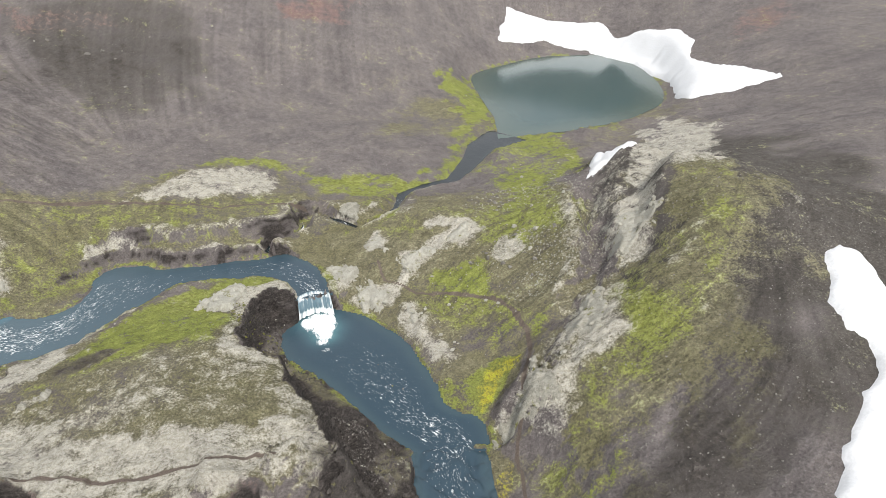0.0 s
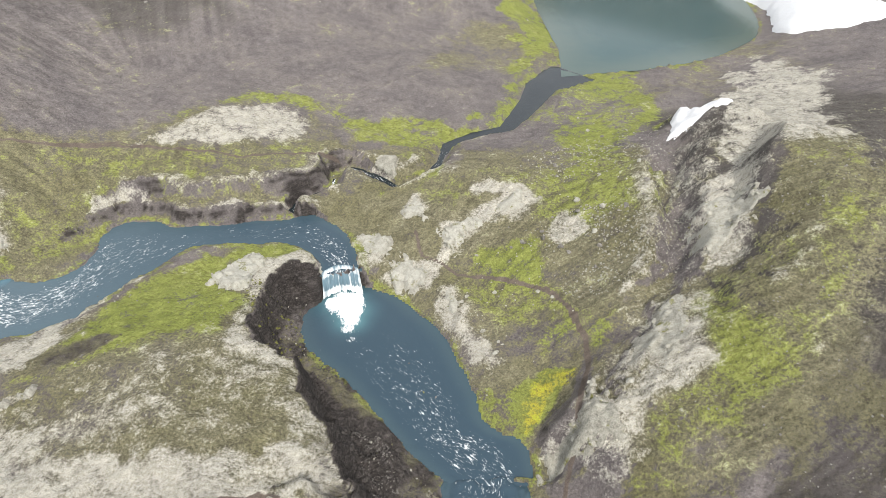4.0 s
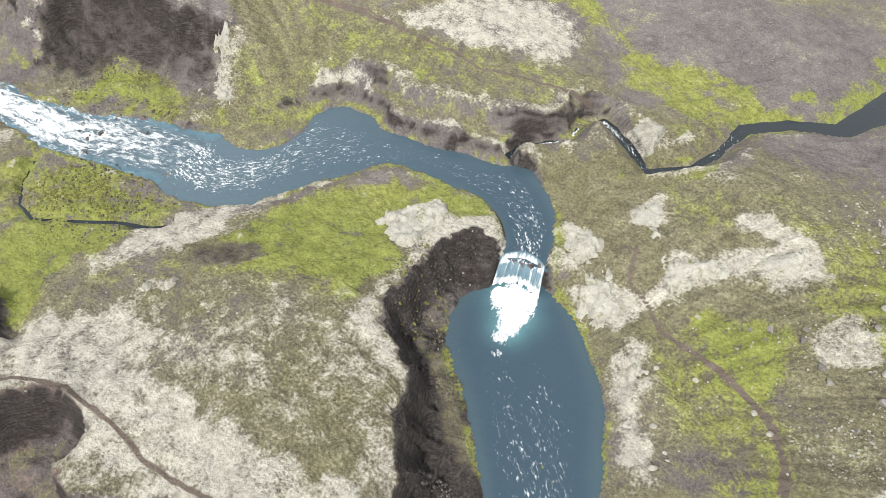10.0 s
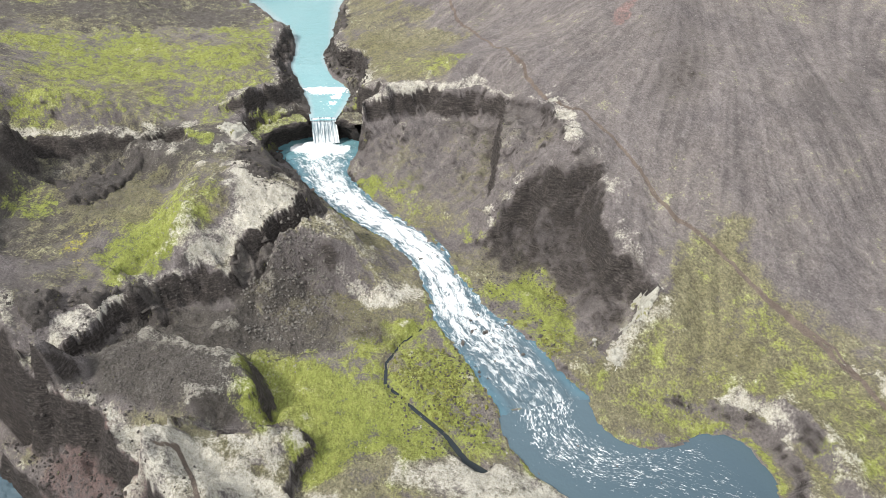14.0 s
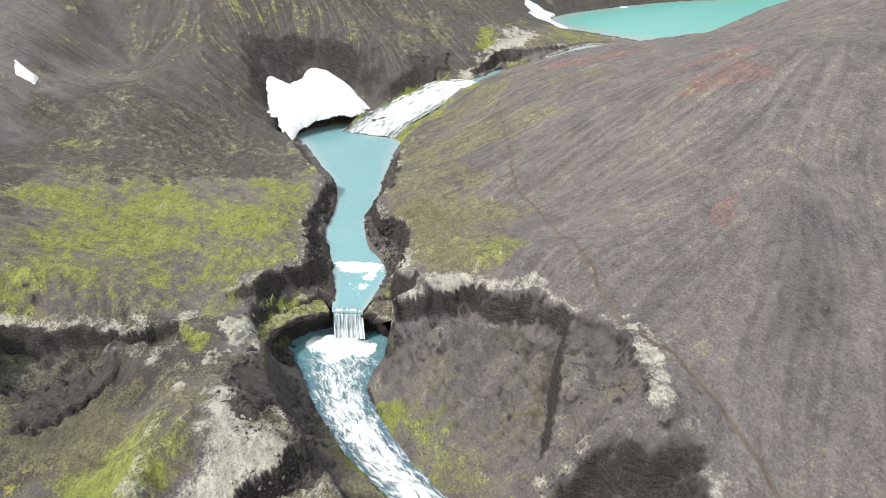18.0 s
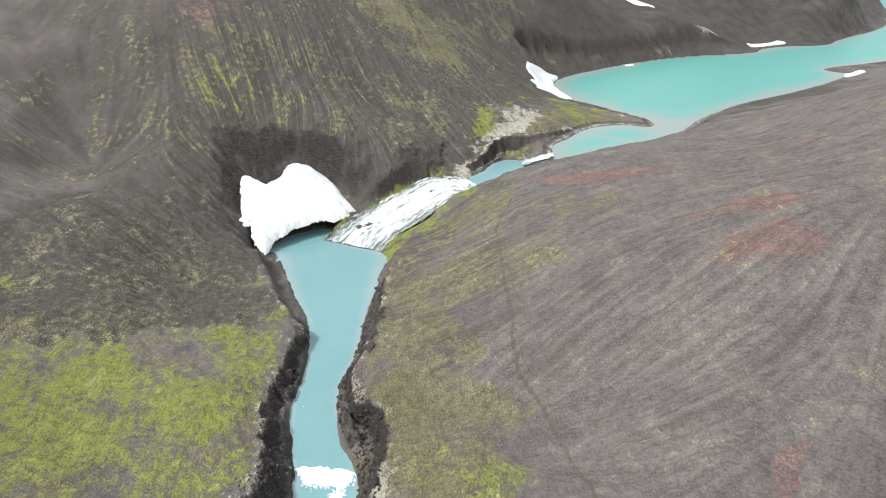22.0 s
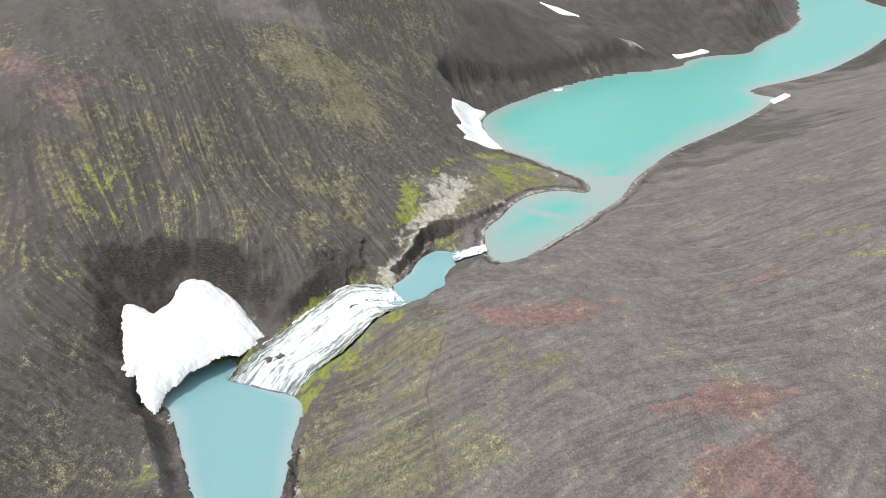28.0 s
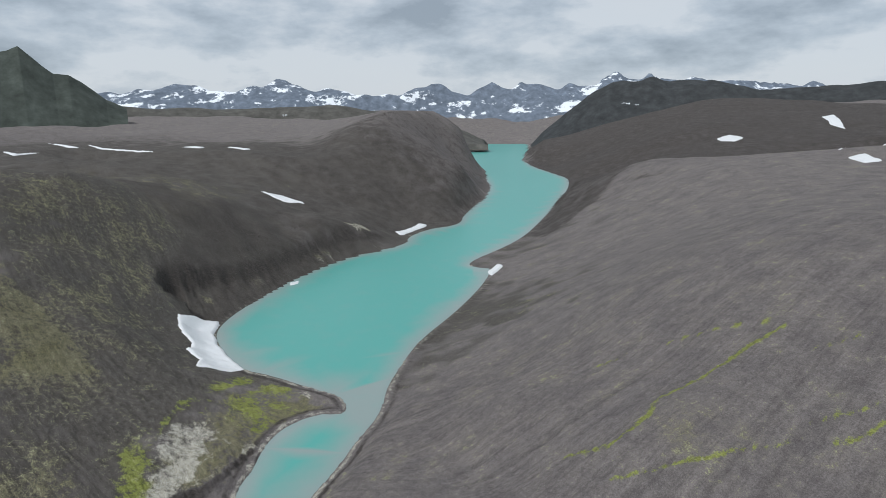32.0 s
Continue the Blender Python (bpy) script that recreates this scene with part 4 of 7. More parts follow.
# ---- covers: where moss, lush moss, pale crust, red scoria, dark rock and ochre lie: x, y, half-length, half-width, turn, amount ----
MOSS_ZONES = [
    (-30, 200, 120, 80, 0, 0.8), (-180, 120, 120, 80, 0, 0.6), (-350, 40, 92, 65, 0, 0.36), (60, 380, 90, 60, 0, 0.5), (-640, 10, 120, 60, 20, 0.24), (-800, 120, 160, 60, 30, 0.28), (-850, 60, 200, 70, 20, 0.26), (-1300, 330, 300, 120, 30, 0.28),
]
CRUST_ZONES = [(-60, 200, 200, 140, 0, 1.0), (-260, 120, 140, 90, 0, 1.0), (-430, 60, 140, 80, 0, 0.7)]
DARK_ZONES = [(-1150, 380, 300, 70, 40, 0.5), (-1500, 900, 500, 300, 40, 0.5), (-900, 560, 260, 40, 52, 0.26), (-1500, 1900, 900, 300, 40, 0.45), (-1900, 300, 700, 400, 10, 0.4), (-1900, 1300, 400, 300, 40, 0.45)]

GREEN_RUNNELS = [
    ([(-498, 384), (-481, 394), (-479, 412), (-480, 450), (-474, 480), (-465, 509)], 1.1), ([(-520, 481), (-496, 500), (-466, 514)], 0.6), ([(-549, 451), (-536, 472)], 0.4),
    ([(-464, 383), (-448, 401), (-435, 424), (-421, 443)], 0.6), ([(-421, 457), (-408, 478)], 0.6), ([(-409, 452), (-401, 476)], 0.8), ([(-445, 496), (-425, 524)], 0.4),
]
SOIL_ZONES = [(-740, 110, 220, 90, 32, 0.7), (-500, 35, 90, 60, 0, 0.65), (-700, 20, 380, 170, 15, 0.62), (-910, 250, 140, 110, 40, 0.8), (-800, 190, 130, 80, 35, 0.9), (-1100, 330, 420, 220, 40, 0.95), (-400, 10, 170, 115, 0, 0.95), (112, 225, 55, 120, 0, 0.8), (-1600, 500, 700, 450, 40, 0.7), (-190, 400, 60, 60, 0, 0.6)]
TRACKS = [
    ([(24, 93), (25, 108), (25, 124), (22, 136), (25, 149), (26, 161), (28, 169), (29, 179), (27, 188), (19, 201)], 0.45),
    ([(27, 186), (21, 199), (6, 206), (-10, 209), (-22, 218), (-25, 228)], 0.4),
    ([(-136, 85), (-138, 88), (-132, 91), (-124, 94), (-120, 102), (-111, 108), (-104, 112), (-96, 112), (-88, 111), (-80, 111), (-69, 113), (-56, 115), (-46, 120), (-42, 118)], 0.35),
    ([(-513, 212), (-479, 197), (-428, 194), (-369, 194), (-331, 203), (-285, 206), (-267, 211), (-267, 212), (-229, 226), (-205, 232), (-183, 242), (-159, 249), (-145, 253), (-135, 255)], 0.5),
    ([(-173, 245), (-142, 256), (-98, 255), (-64, 267)], 0.4),
]


def cover(rows, ragged=0.35):
    out = np.zeros(GX.shape)
    for cx, cy, a, b, deg, amount in rows:
        c, s = math.cos(radians(deg)), math.sin(radians(deg))
        u, v = ((GX - cx) * c + (GY - cy) * s) / a, (-(GX - cx) * s + (GY - cy) * c) / b
        r = np.hypot(u, v) + ragged * WOB
        out = np.where(amount > 0, np.maximum(out, amount * smooth((1.35 - r) / 0.7)), out * (1 - smooth((1.35 - r) / 0.7) * -min(amount, 0)))
    return out


FINE_WOB = fbm(GX, GY, 7, 3, 0.6, 5)
FIELDS = {k: np.zeros(GX.shape) for k in ("moss", "lush", "pale", "red", "dark", "ochre", "soil")}
FIELDS["soil"] = np.clip(cover(SOIL_ZONES, 0.22), 0, 1)
FIELDS["moss"] = np.clip(cover(MOSS_ZONES) + 0.16 * fbm(GX, GY, 70, 4, 0.55, 1) * NEAR, 0, 1)


def patch(kind, amount, outline):
    """A ragged patch of one cover."""
    p = np.array(outline, float)
    size = math.sqrt(max(np.ptp(p[:, 0]) * np.ptp(p[:, 1]), 9.0))
    rag = min(0.13 * size, 9.0)
    idx = around(outline, 2.5 * rag + 3)
    d, _ = edge_distance(GX[idx], GY[idx], outline)
    d = d + rag * (0.9 * WOB[idx] + 0.7 * FINE_WOB[idx])
    FIELDS[kind][idx] = np.maximum(FIELDS[kind][idx], amount * smooth((0.9 * rag - d) / (1.8 * rag)))


patch("moss", 0.6, [(-594, 182), (-635, 197), (-701, 232), (-765, 288), (-740, 346), (-699, 349), (-689, 309), (-654, 265), (-628, 233), (-589, 209), (-584, 197)])
patch("lush", 0.6, [(-599, 183), (-636, 193), (-668, 207), (-712, 235), (-753, 272), (-737, 272), (-693, 234), (-658, 210), (-628, 197), (-593, 188)])
patch("lush", 0.5, [(-8, 206), (7, 209), (22, 202), (33, 188), (32, 177), (23, 174), (13, 176), (0, 189)])
patch("lush", 0.42, [(18, 253), (43, 268), (59, 244), (58, 220), (44, 213), (29, 220)])
patch("lush", 0.5, [(-121, 157), (-112, 168), (-98, 182), (-90, 201), (-80, 213), (-64, 215), (-67, 203), (-79, 188), (-89, 170), (-97, 151), (-107, 139)])
patch("lush", 0.4, [(-45, 255), (-26, 253), (2, 257), (10, 247), (-13, 236), (-35, 242)])
patch("lush", 0.4, [(55, 160), (65, 164), (70, 165), (69, 149), (57, 143), (49, 150)])
patch("red", 0.6, [(-154, 58), (-142, 71), (-125, 81), (-113, 87), (-113, 76), (-129, 66)])
patch("lush", 0.4, [(-109, 127), (-101, 155), (-95, 175), (-80, 170), (-72, 149), (-83, 124), (-98, 119)])
patch("pale", 0.46, [(-115, 151), (-91, 160), (-73, 172), (-62, 166), (-51, 158), (-44, 147), (-39, 138), (-94, 124)])
patch("pale", 0.25, [(-1253, 1128), (-1698, 1719), (-1611, 1749), (-1109, 1102), (-1101, 1006), (-1117, 939), (-1124, 918), (-1213, 1042)])
patch("pale", 0.75, [(-599, 186), (-624, 195), (-649, 212), (-680, 235), (-713, 262), (-703, 267), (-662, 242), (-639, 223), (-618, 209), (-590, 193)])
patch("lush", 0.7, [(-643, 195), (-678, 211), (-708, 230), (-701, 232), (-662, 211), (-635, 197)])
patch("lush", 0.5, [(-753, 276), (-771, 318), (-743, 338), (-721, 339), (-701, 308), (-709, 281)])
patch("lush", 0.8, [(-553, 77), (-564, 99), (-573, 118), (-583, 144), (-591, 158), (-586, 160), (-576, 144), (-568, 121), (-558, 102), (-551, 82)])
patch("lush", 0.8, [(-516, 133), (-534, 144), (-539, 163), (-548, 177), (-540, 180), (-527, 166), (-519, 148), (-509, 139)])
patch("pale", 0.85, [(88, 290), (110, 345), (137, 395), (146, 385), (135, 326), (85, 228), (74, 219)])
patch("pale", 0.85, [(58, 200), (62, 215), (69, 215), (77, 205), (69, 196), (62, 192)])
patch("lush", 0.75, [(-187, 143), (-188, 151), (-180, 157), (-170, 162), (-162, 168), (-158, 162), (-163, 157), (-144, 162), (-137, 163), (-146, 156), (-156, 150), (-167, 143), (-171, 137)])
patch("lush", 0.7, [(-207, 172), (-198, 182), (-185, 192), (-167, 195), (-158, 194), (-164, 187), (-179, 182), (-191, 174)])
# these two paint the cave gloom under the plunge pool's overhang
patch("dark", 0.95, [(-291, 94), (-303, 96), (-311, 105), (-314, 114), (-304, 114), (-301, 107), (-293, 101)])
patch("dark", 0.95, [(-311, 126), (-305, 135), (-292, 142), (-293, 137), (-300, 132), (-303, 127)])
patch("lush", 0.6, [(-309, 128), (-325, 134), (-316, 138), (-306, 134)])
patch("lush", 0.7, [(-307, 91), (-322, 104), (-323, 109), (-313, 101), (-302, 94)])
patch("pale", 0.8, [(-125, 124), (-105, 125), (-84, 126), (-66, 126), (-46, 129), (-35, 130), (-29, 130), (-33, 122), (-44, 119), (-52, 109), (-66, 107), (-79, 105), (-96, 109), (-116, 111)])
patch("pale", 0.8, [(-136, 266), (-124, 275), (-112, 292), (-99, 304), (-79, 291), (-87, 279), (-102, 270), (-116, 265), (-126, 260)])
patch("pale", 0.9, [(-88, 192), (-78, 208), (-71, 208), (-71, 190), (-82, 188)])
patch("pale", 0.6, [(-73, 159), (-70, 170), (-64, 167), (-55, 162), (-51, 154), (-62, 158)])
patch("pale", 0.85, [(-49, 226), (-41, 229), (-34, 224), (-32, 217), (-35, 210), (-41, 212)])
patch("pale", 0.85, [(-39, 208), (-33, 214), (-27, 219), (-17, 212), (-19, 205), (-30, 207)])
patch("pale", 0.95, [(-17, 218), (-17, 230), (-5, 232), (3, 242), (10, 245), (12, 237), (1, 231), (-6, 225), (-12, 218)])
patch("pale", 0.85, [(-34, 236), (-30, 246), (-25, 245), (-22, 237), (-24, 232), (-31, 232)])
patch("pale", 0.8, [(-50, 265), (-45, 271), (-39, 269), (-37, 260), (-44, 258)])
patch("pale", 0.85, [(-15, 202), (-11, 203), (-6, 192), (2, 184), (7, 176), (5, 174), (-2, 181), (-11, 193)])
patch("pale", 0.7, [(20, 221), (25, 228), (33, 220), (29, 218), (24, 216)])
patch("pale", 0.7, [(56, 199), (60, 219), (67, 218), (95, 266), (74, 213), (66, 205), (61, 201)])
patch("pale", 0.85, [(44, 175), (49, 183), (52, 182), (53, 169), (48, 162), (41, 162), (36, 155), (30, 156), (35, 163)])
patch("pale", 0.8, [(16, 150), (22, 153), (28, 159), (35, 151), (34, 143), (18, 142)])
patch("pale", 0.85, [(-151, 94), (-158, 107), (-147, 112), (-136, 110), (-130, 118), (-126, 123), (-115, 125), (-112, 118), (-109, 112), (-116, 106), (-117, 89)])
patch("pale", 0.7, [(-140, 136), (-135, 150), (-123, 168), (-114, 188), (-112, 185), (-119, 165), (-129, 147), (-130, 131)])
patch("pale", 0.9, [(-116, 137), (-116, 141), (-110, 144), (-109, 142)])
patch("pale", 0.5, [(-71, 163), (-67, 170), (-61, 166), (-54, 163), (-58, 159)])
patch("pale", 0.9, [(-248, 86), (-273, 89), (-270, 100), (-232, 110), (-225, 103), (-216, 95), (-209, 86), (-207, 80), (-207, 71), (-215, 84), (-227, 91)])
patch("pale", 0.7, [(-207, 70), (-208, 79), (-203, 91), (-203, 88), (-206, 75)])
patch("pale", 0.6, [(-222, 112), (-213, 122), (-205, 131), (-202, 149), (-198, 141), (-202, 128), (-213, 115)])
patch("pale", 0.8, [(-317, 140), (-313, 153), (-307, 167), (-298, 183), (-298, 166), (-304, 149)])
patch("pale", 0.85, [(-265, 213), (-245, 217), (-243, 213), (-253, 208)])
patch("pale", 0.85, [(-166, 199), (-170, 207), (-180, 222), (-172, 221), (-168, 209), (-155, 203), (-155, 198)])
patch("pale", 0.85, [(-137, 81), (-145, 87), (-146, 101), (-154, 109), (-134, 107), (-123, 110), (-114, 104), (-115, 93), (-124, 87), (-130, 83)])
patch("pale", 0.6, [(-156, 55), (-160, 61), (-150, 71), (-140, 70), (-144, 62)])
patch("pale", 0.7, [(-285, 52), (-294, 65), (-288, 66), (-280, 55)])
patch("pale", 0.85, [(-297, 77), (-304, 90), (-287, 89), (-282, 84)])
patch("pale", 0.8, [(-280, 77), (-283, 82), (-274, 83), (-273, 79)])
patch("pale", 0.75, [(-325, 86), (-338, 100), (-336, 103), (-319, 91)])
patch("pale", 0.65, [(-362, 96), (-423, 97), (-416, 102), (-368, 100), (-341, 102)])
patch("pale", 0.75, [(-381, 128), (-388, 130), (-365, 147), (-364, 133)])
patch("pale", 0.7, [(-278, 15), (-279, 31), (-286, 48), (-293, 62), (-291, 65), (-279, 50), (-275, 32), (-274, 17)])
patch("pale", 0.6, [(-184, 221), (-175, 223), (-170, 211), (-164, 205), (-153, 202), (-158, 198), (-169, 200)])
patch("pale", 0.85, [(-708, 225), (-732, 254), (-699, 271), (-676, 244), (-660, 224), (-641, 214), (-622, 192), (-627, 189), (-651, 207), (-672, 222)])
patch("pale", 0.65, [(-616, 191), (-636, 211), (-619, 211), (-587, 199), (-598, 190)])
patch("pale", 0.8, [(-747, 338), (-760, 358), (-727, 341)])
patch("pale", 0.6, [(-1065, 388), (-1078, 416), (-1015, 406), (-1006, 389)])
patch("pale", 0.7, [(-1236, 623), (-1191, 643), (-1171, 604)])
patch("lush", 0.8, [(-105, 172), (-103, 191), (-98, 209), (-88, 214), (-68, 216), (-65, 213), (-77, 205), (-89, 191), (-92, 180), (-93, 169), (-102, 161), (-115, 150), (-119, 155)])
patch("lush", 0.95, [(-4, 466), (20, 502), (80, 589), (29, 503), (19, 479), (34, 415), (23, 369), (11, 321), (2, 314), (20, 400), (6, 441)])
patch("lush", 0.7, [(29, 359), (49, 373), (117, 403), (83, 380), (37, 346)])
patch("lush", 0.75, [(-23, 293), (10, 315), (4, 304), (-17, 289)])
patch("lush", 0.55, [(18, 330), (40, 315), (31, 293), (20, 301)])
patch("lush", 0.95, [(3, 159), (11, 163), (17, 172), (25, 172), (23, 164), (16, 157), (10, 151), (6, 153)])
patch("lush", 0.5, [(-14, 213), (-3, 215), (13, 212), (21, 199), (8, 195), (-5, 206)])
patch("lush", 0.8, [(-44, 250), (-32, 244), (-22, 259), (-19, 268), (-21, 253), (-30, 245)])
patch("lush", 0.55, [(-122, 320), (-102, 309), (-64, 303), (-23, 293), (-25, 281), (-67, 291), (-98, 297)])
patch("lush", 0.5, [(53, 164), (60, 166), (69, 151), (61, 145), (55, 148)])
patch("lush", 0.5, [(33, 128), (42, 135), (54, 130), (45, 115), (36, 115)])
patch("lush", 0.9, [(-178, 92), (-184, 111), (-180, 130), (-167, 138), (-152, 143), (-153, 123), (-159, 106), (-165, 94)])
patch("lush", 0.6, [(-138, 129), (-114, 145), (-101, 165), (-114, 186), (-99, 208), (-87, 209), (-101, 139)])
patch("lush", 0.75, [(-270, 134), (-264, 152), (-240, 166), (-223, 176), (-222, 167), (-242, 154)])
patch("lush", 0.6, [(-193, 182), (-184, 195), (-175, 196), (-165, 188), (-178, 183)])
patch("lush", 0.6, [(-183, 140), (-187, 150), (-174, 155), (-167, 167), (-158, 162), (-160, 150)])
patch("lush", 0.55, [(-391, -15), (-411, 23), (-385, 75), (-350, 95), (-326, 72), (-308, 35), (-311, 11)])
patch("lush", 0.55, [(-357, -26), (-366, -7), (-321, 31), (-291, 20), (-281, 5)])
patch("lush", 0.6, [(-245, 43), (-246, 61), (-227, 72), (-217, 63), (-223, 50)])
patch("lush", 0.55, [(-344, 6), (-376, 12), (-394, 43), (-425, 75), (-368, 92), (-350, 73), (-325, 59), (-314, 34)])
patch("lush", 0.8, [(-317, 56), (-312, 67), (-296, 68), (-281, 80), (-278, 73), (-295, 63)])
patch("lush", 0.8, [(-388, 24), (-383, 46), (-367, 47)])
patch("lush", 0.75, [(-315, 87), (-326, 107), (-316, 105), (-303, 90)])
patch("lush", 0.9, [(-320, 129), (-322, 139), (-305, 136), (-309, 128)])
patch("lush", 0.7, [(-492, -70), (-475, -54), (-456, -35), (-442, -36), (-447, -50)])
patch("lush", 0.6, [(-411, -7), (-422, 25), (-423, 63), (-393, 86), (-361, 80), (-363, 49), (-371, 15)])
patch("lush", 0.9, [(-566, 113), (-577, 136), (-592, 171), (-580, 157), (-569, 129)])
patch("lush", 0.85, [(-524, 152), (-546, 185), (-549, 189), (-526, 162), (-530, 143)])
patch("lush", 0.9, [(-571, 160), (-573, 177), (-561, 170)])
patch("lush", 0.85, [(-644, 198), (-697, 221), (-761, 259), (-700, 230), (-657, 208)])
patch("lush", 0.7, [(-717, 289), (-755, 330), (-705, 310), (-688, 282)])
patch("lush", 0.7, [(-654, 223), (-649, 243), (-629, 236), (-637, 217)])
patch("lush", 0.4, [(-642, 2), (-664, 43), (-621, 44), (-624, 11)])
patch("lush", 0.8, [(-648, 256), (-654, 278), (-642, 267)])
patch("dark", 0.9, [(-69, 205), (-56, 208), (-51, 193), (-55, 187), (-51, 171), (-38, 162), (-25, 152), (-9, 137), (-29, 131), (-32, 138), (-45, 151), (-52, 163), (-66, 168), (-69, 183)])
patch("dark", 0.8, [(-29, 130), (-21, 122), (-5, 126), (-4, 114), (-14, 89), (-27, 86), (-30, 102), (-30, 114)])
patch("dark", 0.41, [(-311, 142), (-300, 166), (-266, 211), (-250, 211), (-245, 201), (-266, 193), (-292, 165), (-295, 149), (-287, 145), (-276, 135), (-283, 130)])
patch("dark", 0.59, [(-219, 173), (-221, 183), (-229, 197), (-229, 212), (-219, 217), (-206, 214), (-196, 211), (-180, 221), (-170, 209), (-173, 201), (-199, 189)])
patch("dark", 0.55, [(-193, 35), (-198, 49), (-205, 70), (-198, 72), (-195, 54), (-180, 40)])
patch("dark", 0.59, [(-220, 91), (-226, 108), (-223, 113), (-211, 96), (-202, 93), (-205, 90)])
patch("dark", 0.63, [(-290, 83), (-302, 93), (-321, 114), (-312, 127), (-303, 112), (-300, 98)])
patch("dark", 0.52, [(-294, 94), (-283, 110), (-243, 120), (-229, 115), (-262, 105), (-284, 90)])
patch("dark", 0.44, [(-154, 56), (-145, 69), (-129, 76), (-114, 84), (-114, 65)])
patch("dark", 0.59, [(-361, 98), (-415, 103), (-394, 111), (-355, 108), (-336, 108), (-329, 122), (-317, 119), (-325, 103), (-347, 98)])
patch("dark", 0.59, [(-373, 123), (-364, 136), (-358, 134), (-359, 126)])
patch("dark", 0.67, [(-443, 126), (-473, 134), (-445, 138), (-396, 135)])
patch("dark", 0.52, [(-264, 84), (-295, 93), (-283, 110), (-257, 111), (-247, 97)])
patch("dark", 0.52, [(-270, 19), (-274, 34), (-277, 52), (-260, 48), (-248, 37), (-246, 29)])
patch("dark", 0.55, [(-569, 25), (-592, 35), (-613, 81), (-607, 117), (-590, 130), (-570, 123), (-569, 113), (-582, 103), (-592, 75), (-577, 53), (-580, 42), (-550, 43), (-544, 34)])
patch("dark", 0.52, [(-608, 141), (-628, 174), (-603, 176), (-589, 150)])
patch("dark", 0.44, [(-1002, 274), (-1116, 385), (-1244, 586), (-1232, 704), (-1067, 511), (-994, 393), (-932, 328), (-943, 291)])
patch("red", 0.62, [(-112, 106), (-96, 107), (-77, 102), (-65, 106), (-51, 107), (-51, 91), (-72, 85), (-89, 75)])
patch("red", 0.46, [(-140, 73), (-137, 81), (-127, 83), (-118, 87), (-114, 79), (-126, 75)])
patch("red", 0.72, [(-398, 273), (-393, 298), (-377, 299), (-376, 282), (-387, 270)])
patch("red", 0.46, [(-424, 277), (-417, 302), (-406, 305), (-417, 276)])
patch("red", 0.54, [(-523, 229), (-493, 284), (-486, 287), (-508, 229)])
patch("red", 0.46, [(-490, 331), (-472, 371), (-464, 365), (-479, 330)])
patch("red", 0.62, [(-729, -60), (-718, -26), (-705, 8), (-673, 0), (-684, -27), (-687, -48)])
patch("red", 0.62, [(-511, 68), (-495, 84), (-481, 89), (-486, 81)])
patch("red", 0.62, [(-400, 275), (-393, 296), (-373, 302), (-371, 280)])
patch("red", 0.72, [(-305, 248), (-306, 259), (-292, 250), (-294, 246)])
patch("dark", 0.37, [(-235, 347), (-223, 374), (-204, 410), (-167, 430), (-155, 410), (-170, 386), (-198, 355), (-223, 322)])
patch("dark", 0.33, [(-236, 292), (-247, 333), (-216, 313), (-219, 291)])
patch("dark", 0.3, [(-230, 291), (-235, 340), (-216, 370), (-190, 351), (-203, 332), (-216, 301)])
patch("red", 0.72, [(-130, 510), (-67, 557), (-80, 510), (-111, 498)])
patch("red", 0.54, [(-257, 392), (-209, 426), (-190, 427), (-236, 383)])
patch("red", 0.54, [(244, 563), (289, 545), (260, 497), (219, 503)])
patch("ochre", 0.4, [(16, 172), (27, 172), (26, 167), (19, 165), (16, 157), (14, 155), (14, 165)])
patch("ochre", 0.36, [(14, 127), (22, 134), (20, 128), (16, 120)])
patch("ochre", 0.36, [(-228, 33), (-228, 44), (-211, 47), (-213, 41)])
patch("moss", 0.85, [(-134, 136), (-116, 151), (-107, 204), (-74, 217), (-56, 202), (-68, 171), (-50, 155), (-28, 129), (-46, 118), (-83, 105), (-116, 111)])
patch("moss", 0.7, [(-44, 222), (-11, 268), (40, 281), (58, 202), (43, 173), (29, 150), (13, 156), (-16, 202)])
patch("moss", 0.6, [(-182, 217), (-149, 266), (-99, 315), (-57, 302), (-67, 248), (-122, 225), (-162, 215)])
patch("moss", 0.65, [(19, 146), (47, 175), (75, 169), (84, 148), (67, 132), (39, 117), (18, 92)])
patch("moss", 0.55, [(-173, 201), (-186, 226), (-177, 257), (-149, 267), (-124, 248), (-142, 193)])
patch("moss", 0.6, [(-263, 147), (-243, 171), (-239, 187), (-248, 202), (-245, 209), (-223, 191), (-219, 167)])
patch("moss", 0.5, [(-502, -79), (-518, 44), (-373, 99), (-329, 96), (-286, 69), (-280, 23), (-270, 9)])
patch("moss", 0.6, [(-267, 10), (-279, 42), (-253, 75), (-220, 80), (-206, 59), (-214, 28)])
patch("moss", 0.55, [(-209, 85), (-215, 108), (-202, 124), (-187, 144), (-155, 137), (-158, 95), (-198, 75)])
patch("moss", 0.6, [(-553, 131), (-465, 157), (-364, 189), (-303, 180), (-310, 146), (-386, 125)])
patch("moss", 0.42, [(-612, -142), (-660, 47), (-695, 183), (-630, 188), (-607, 77), (-571, 19), (-494, -89)])
patch("moss", 0.5, [(-430, -40), (-452, 2), (-430, 83), (-362, 101), (-310, 91), (-287, 66), (-284, 38)])
patch("moss", 0.45, [(-558, 123), (-543, 188), (-488, 238), (-444, 251), (-422, 199), (-440, 145)])
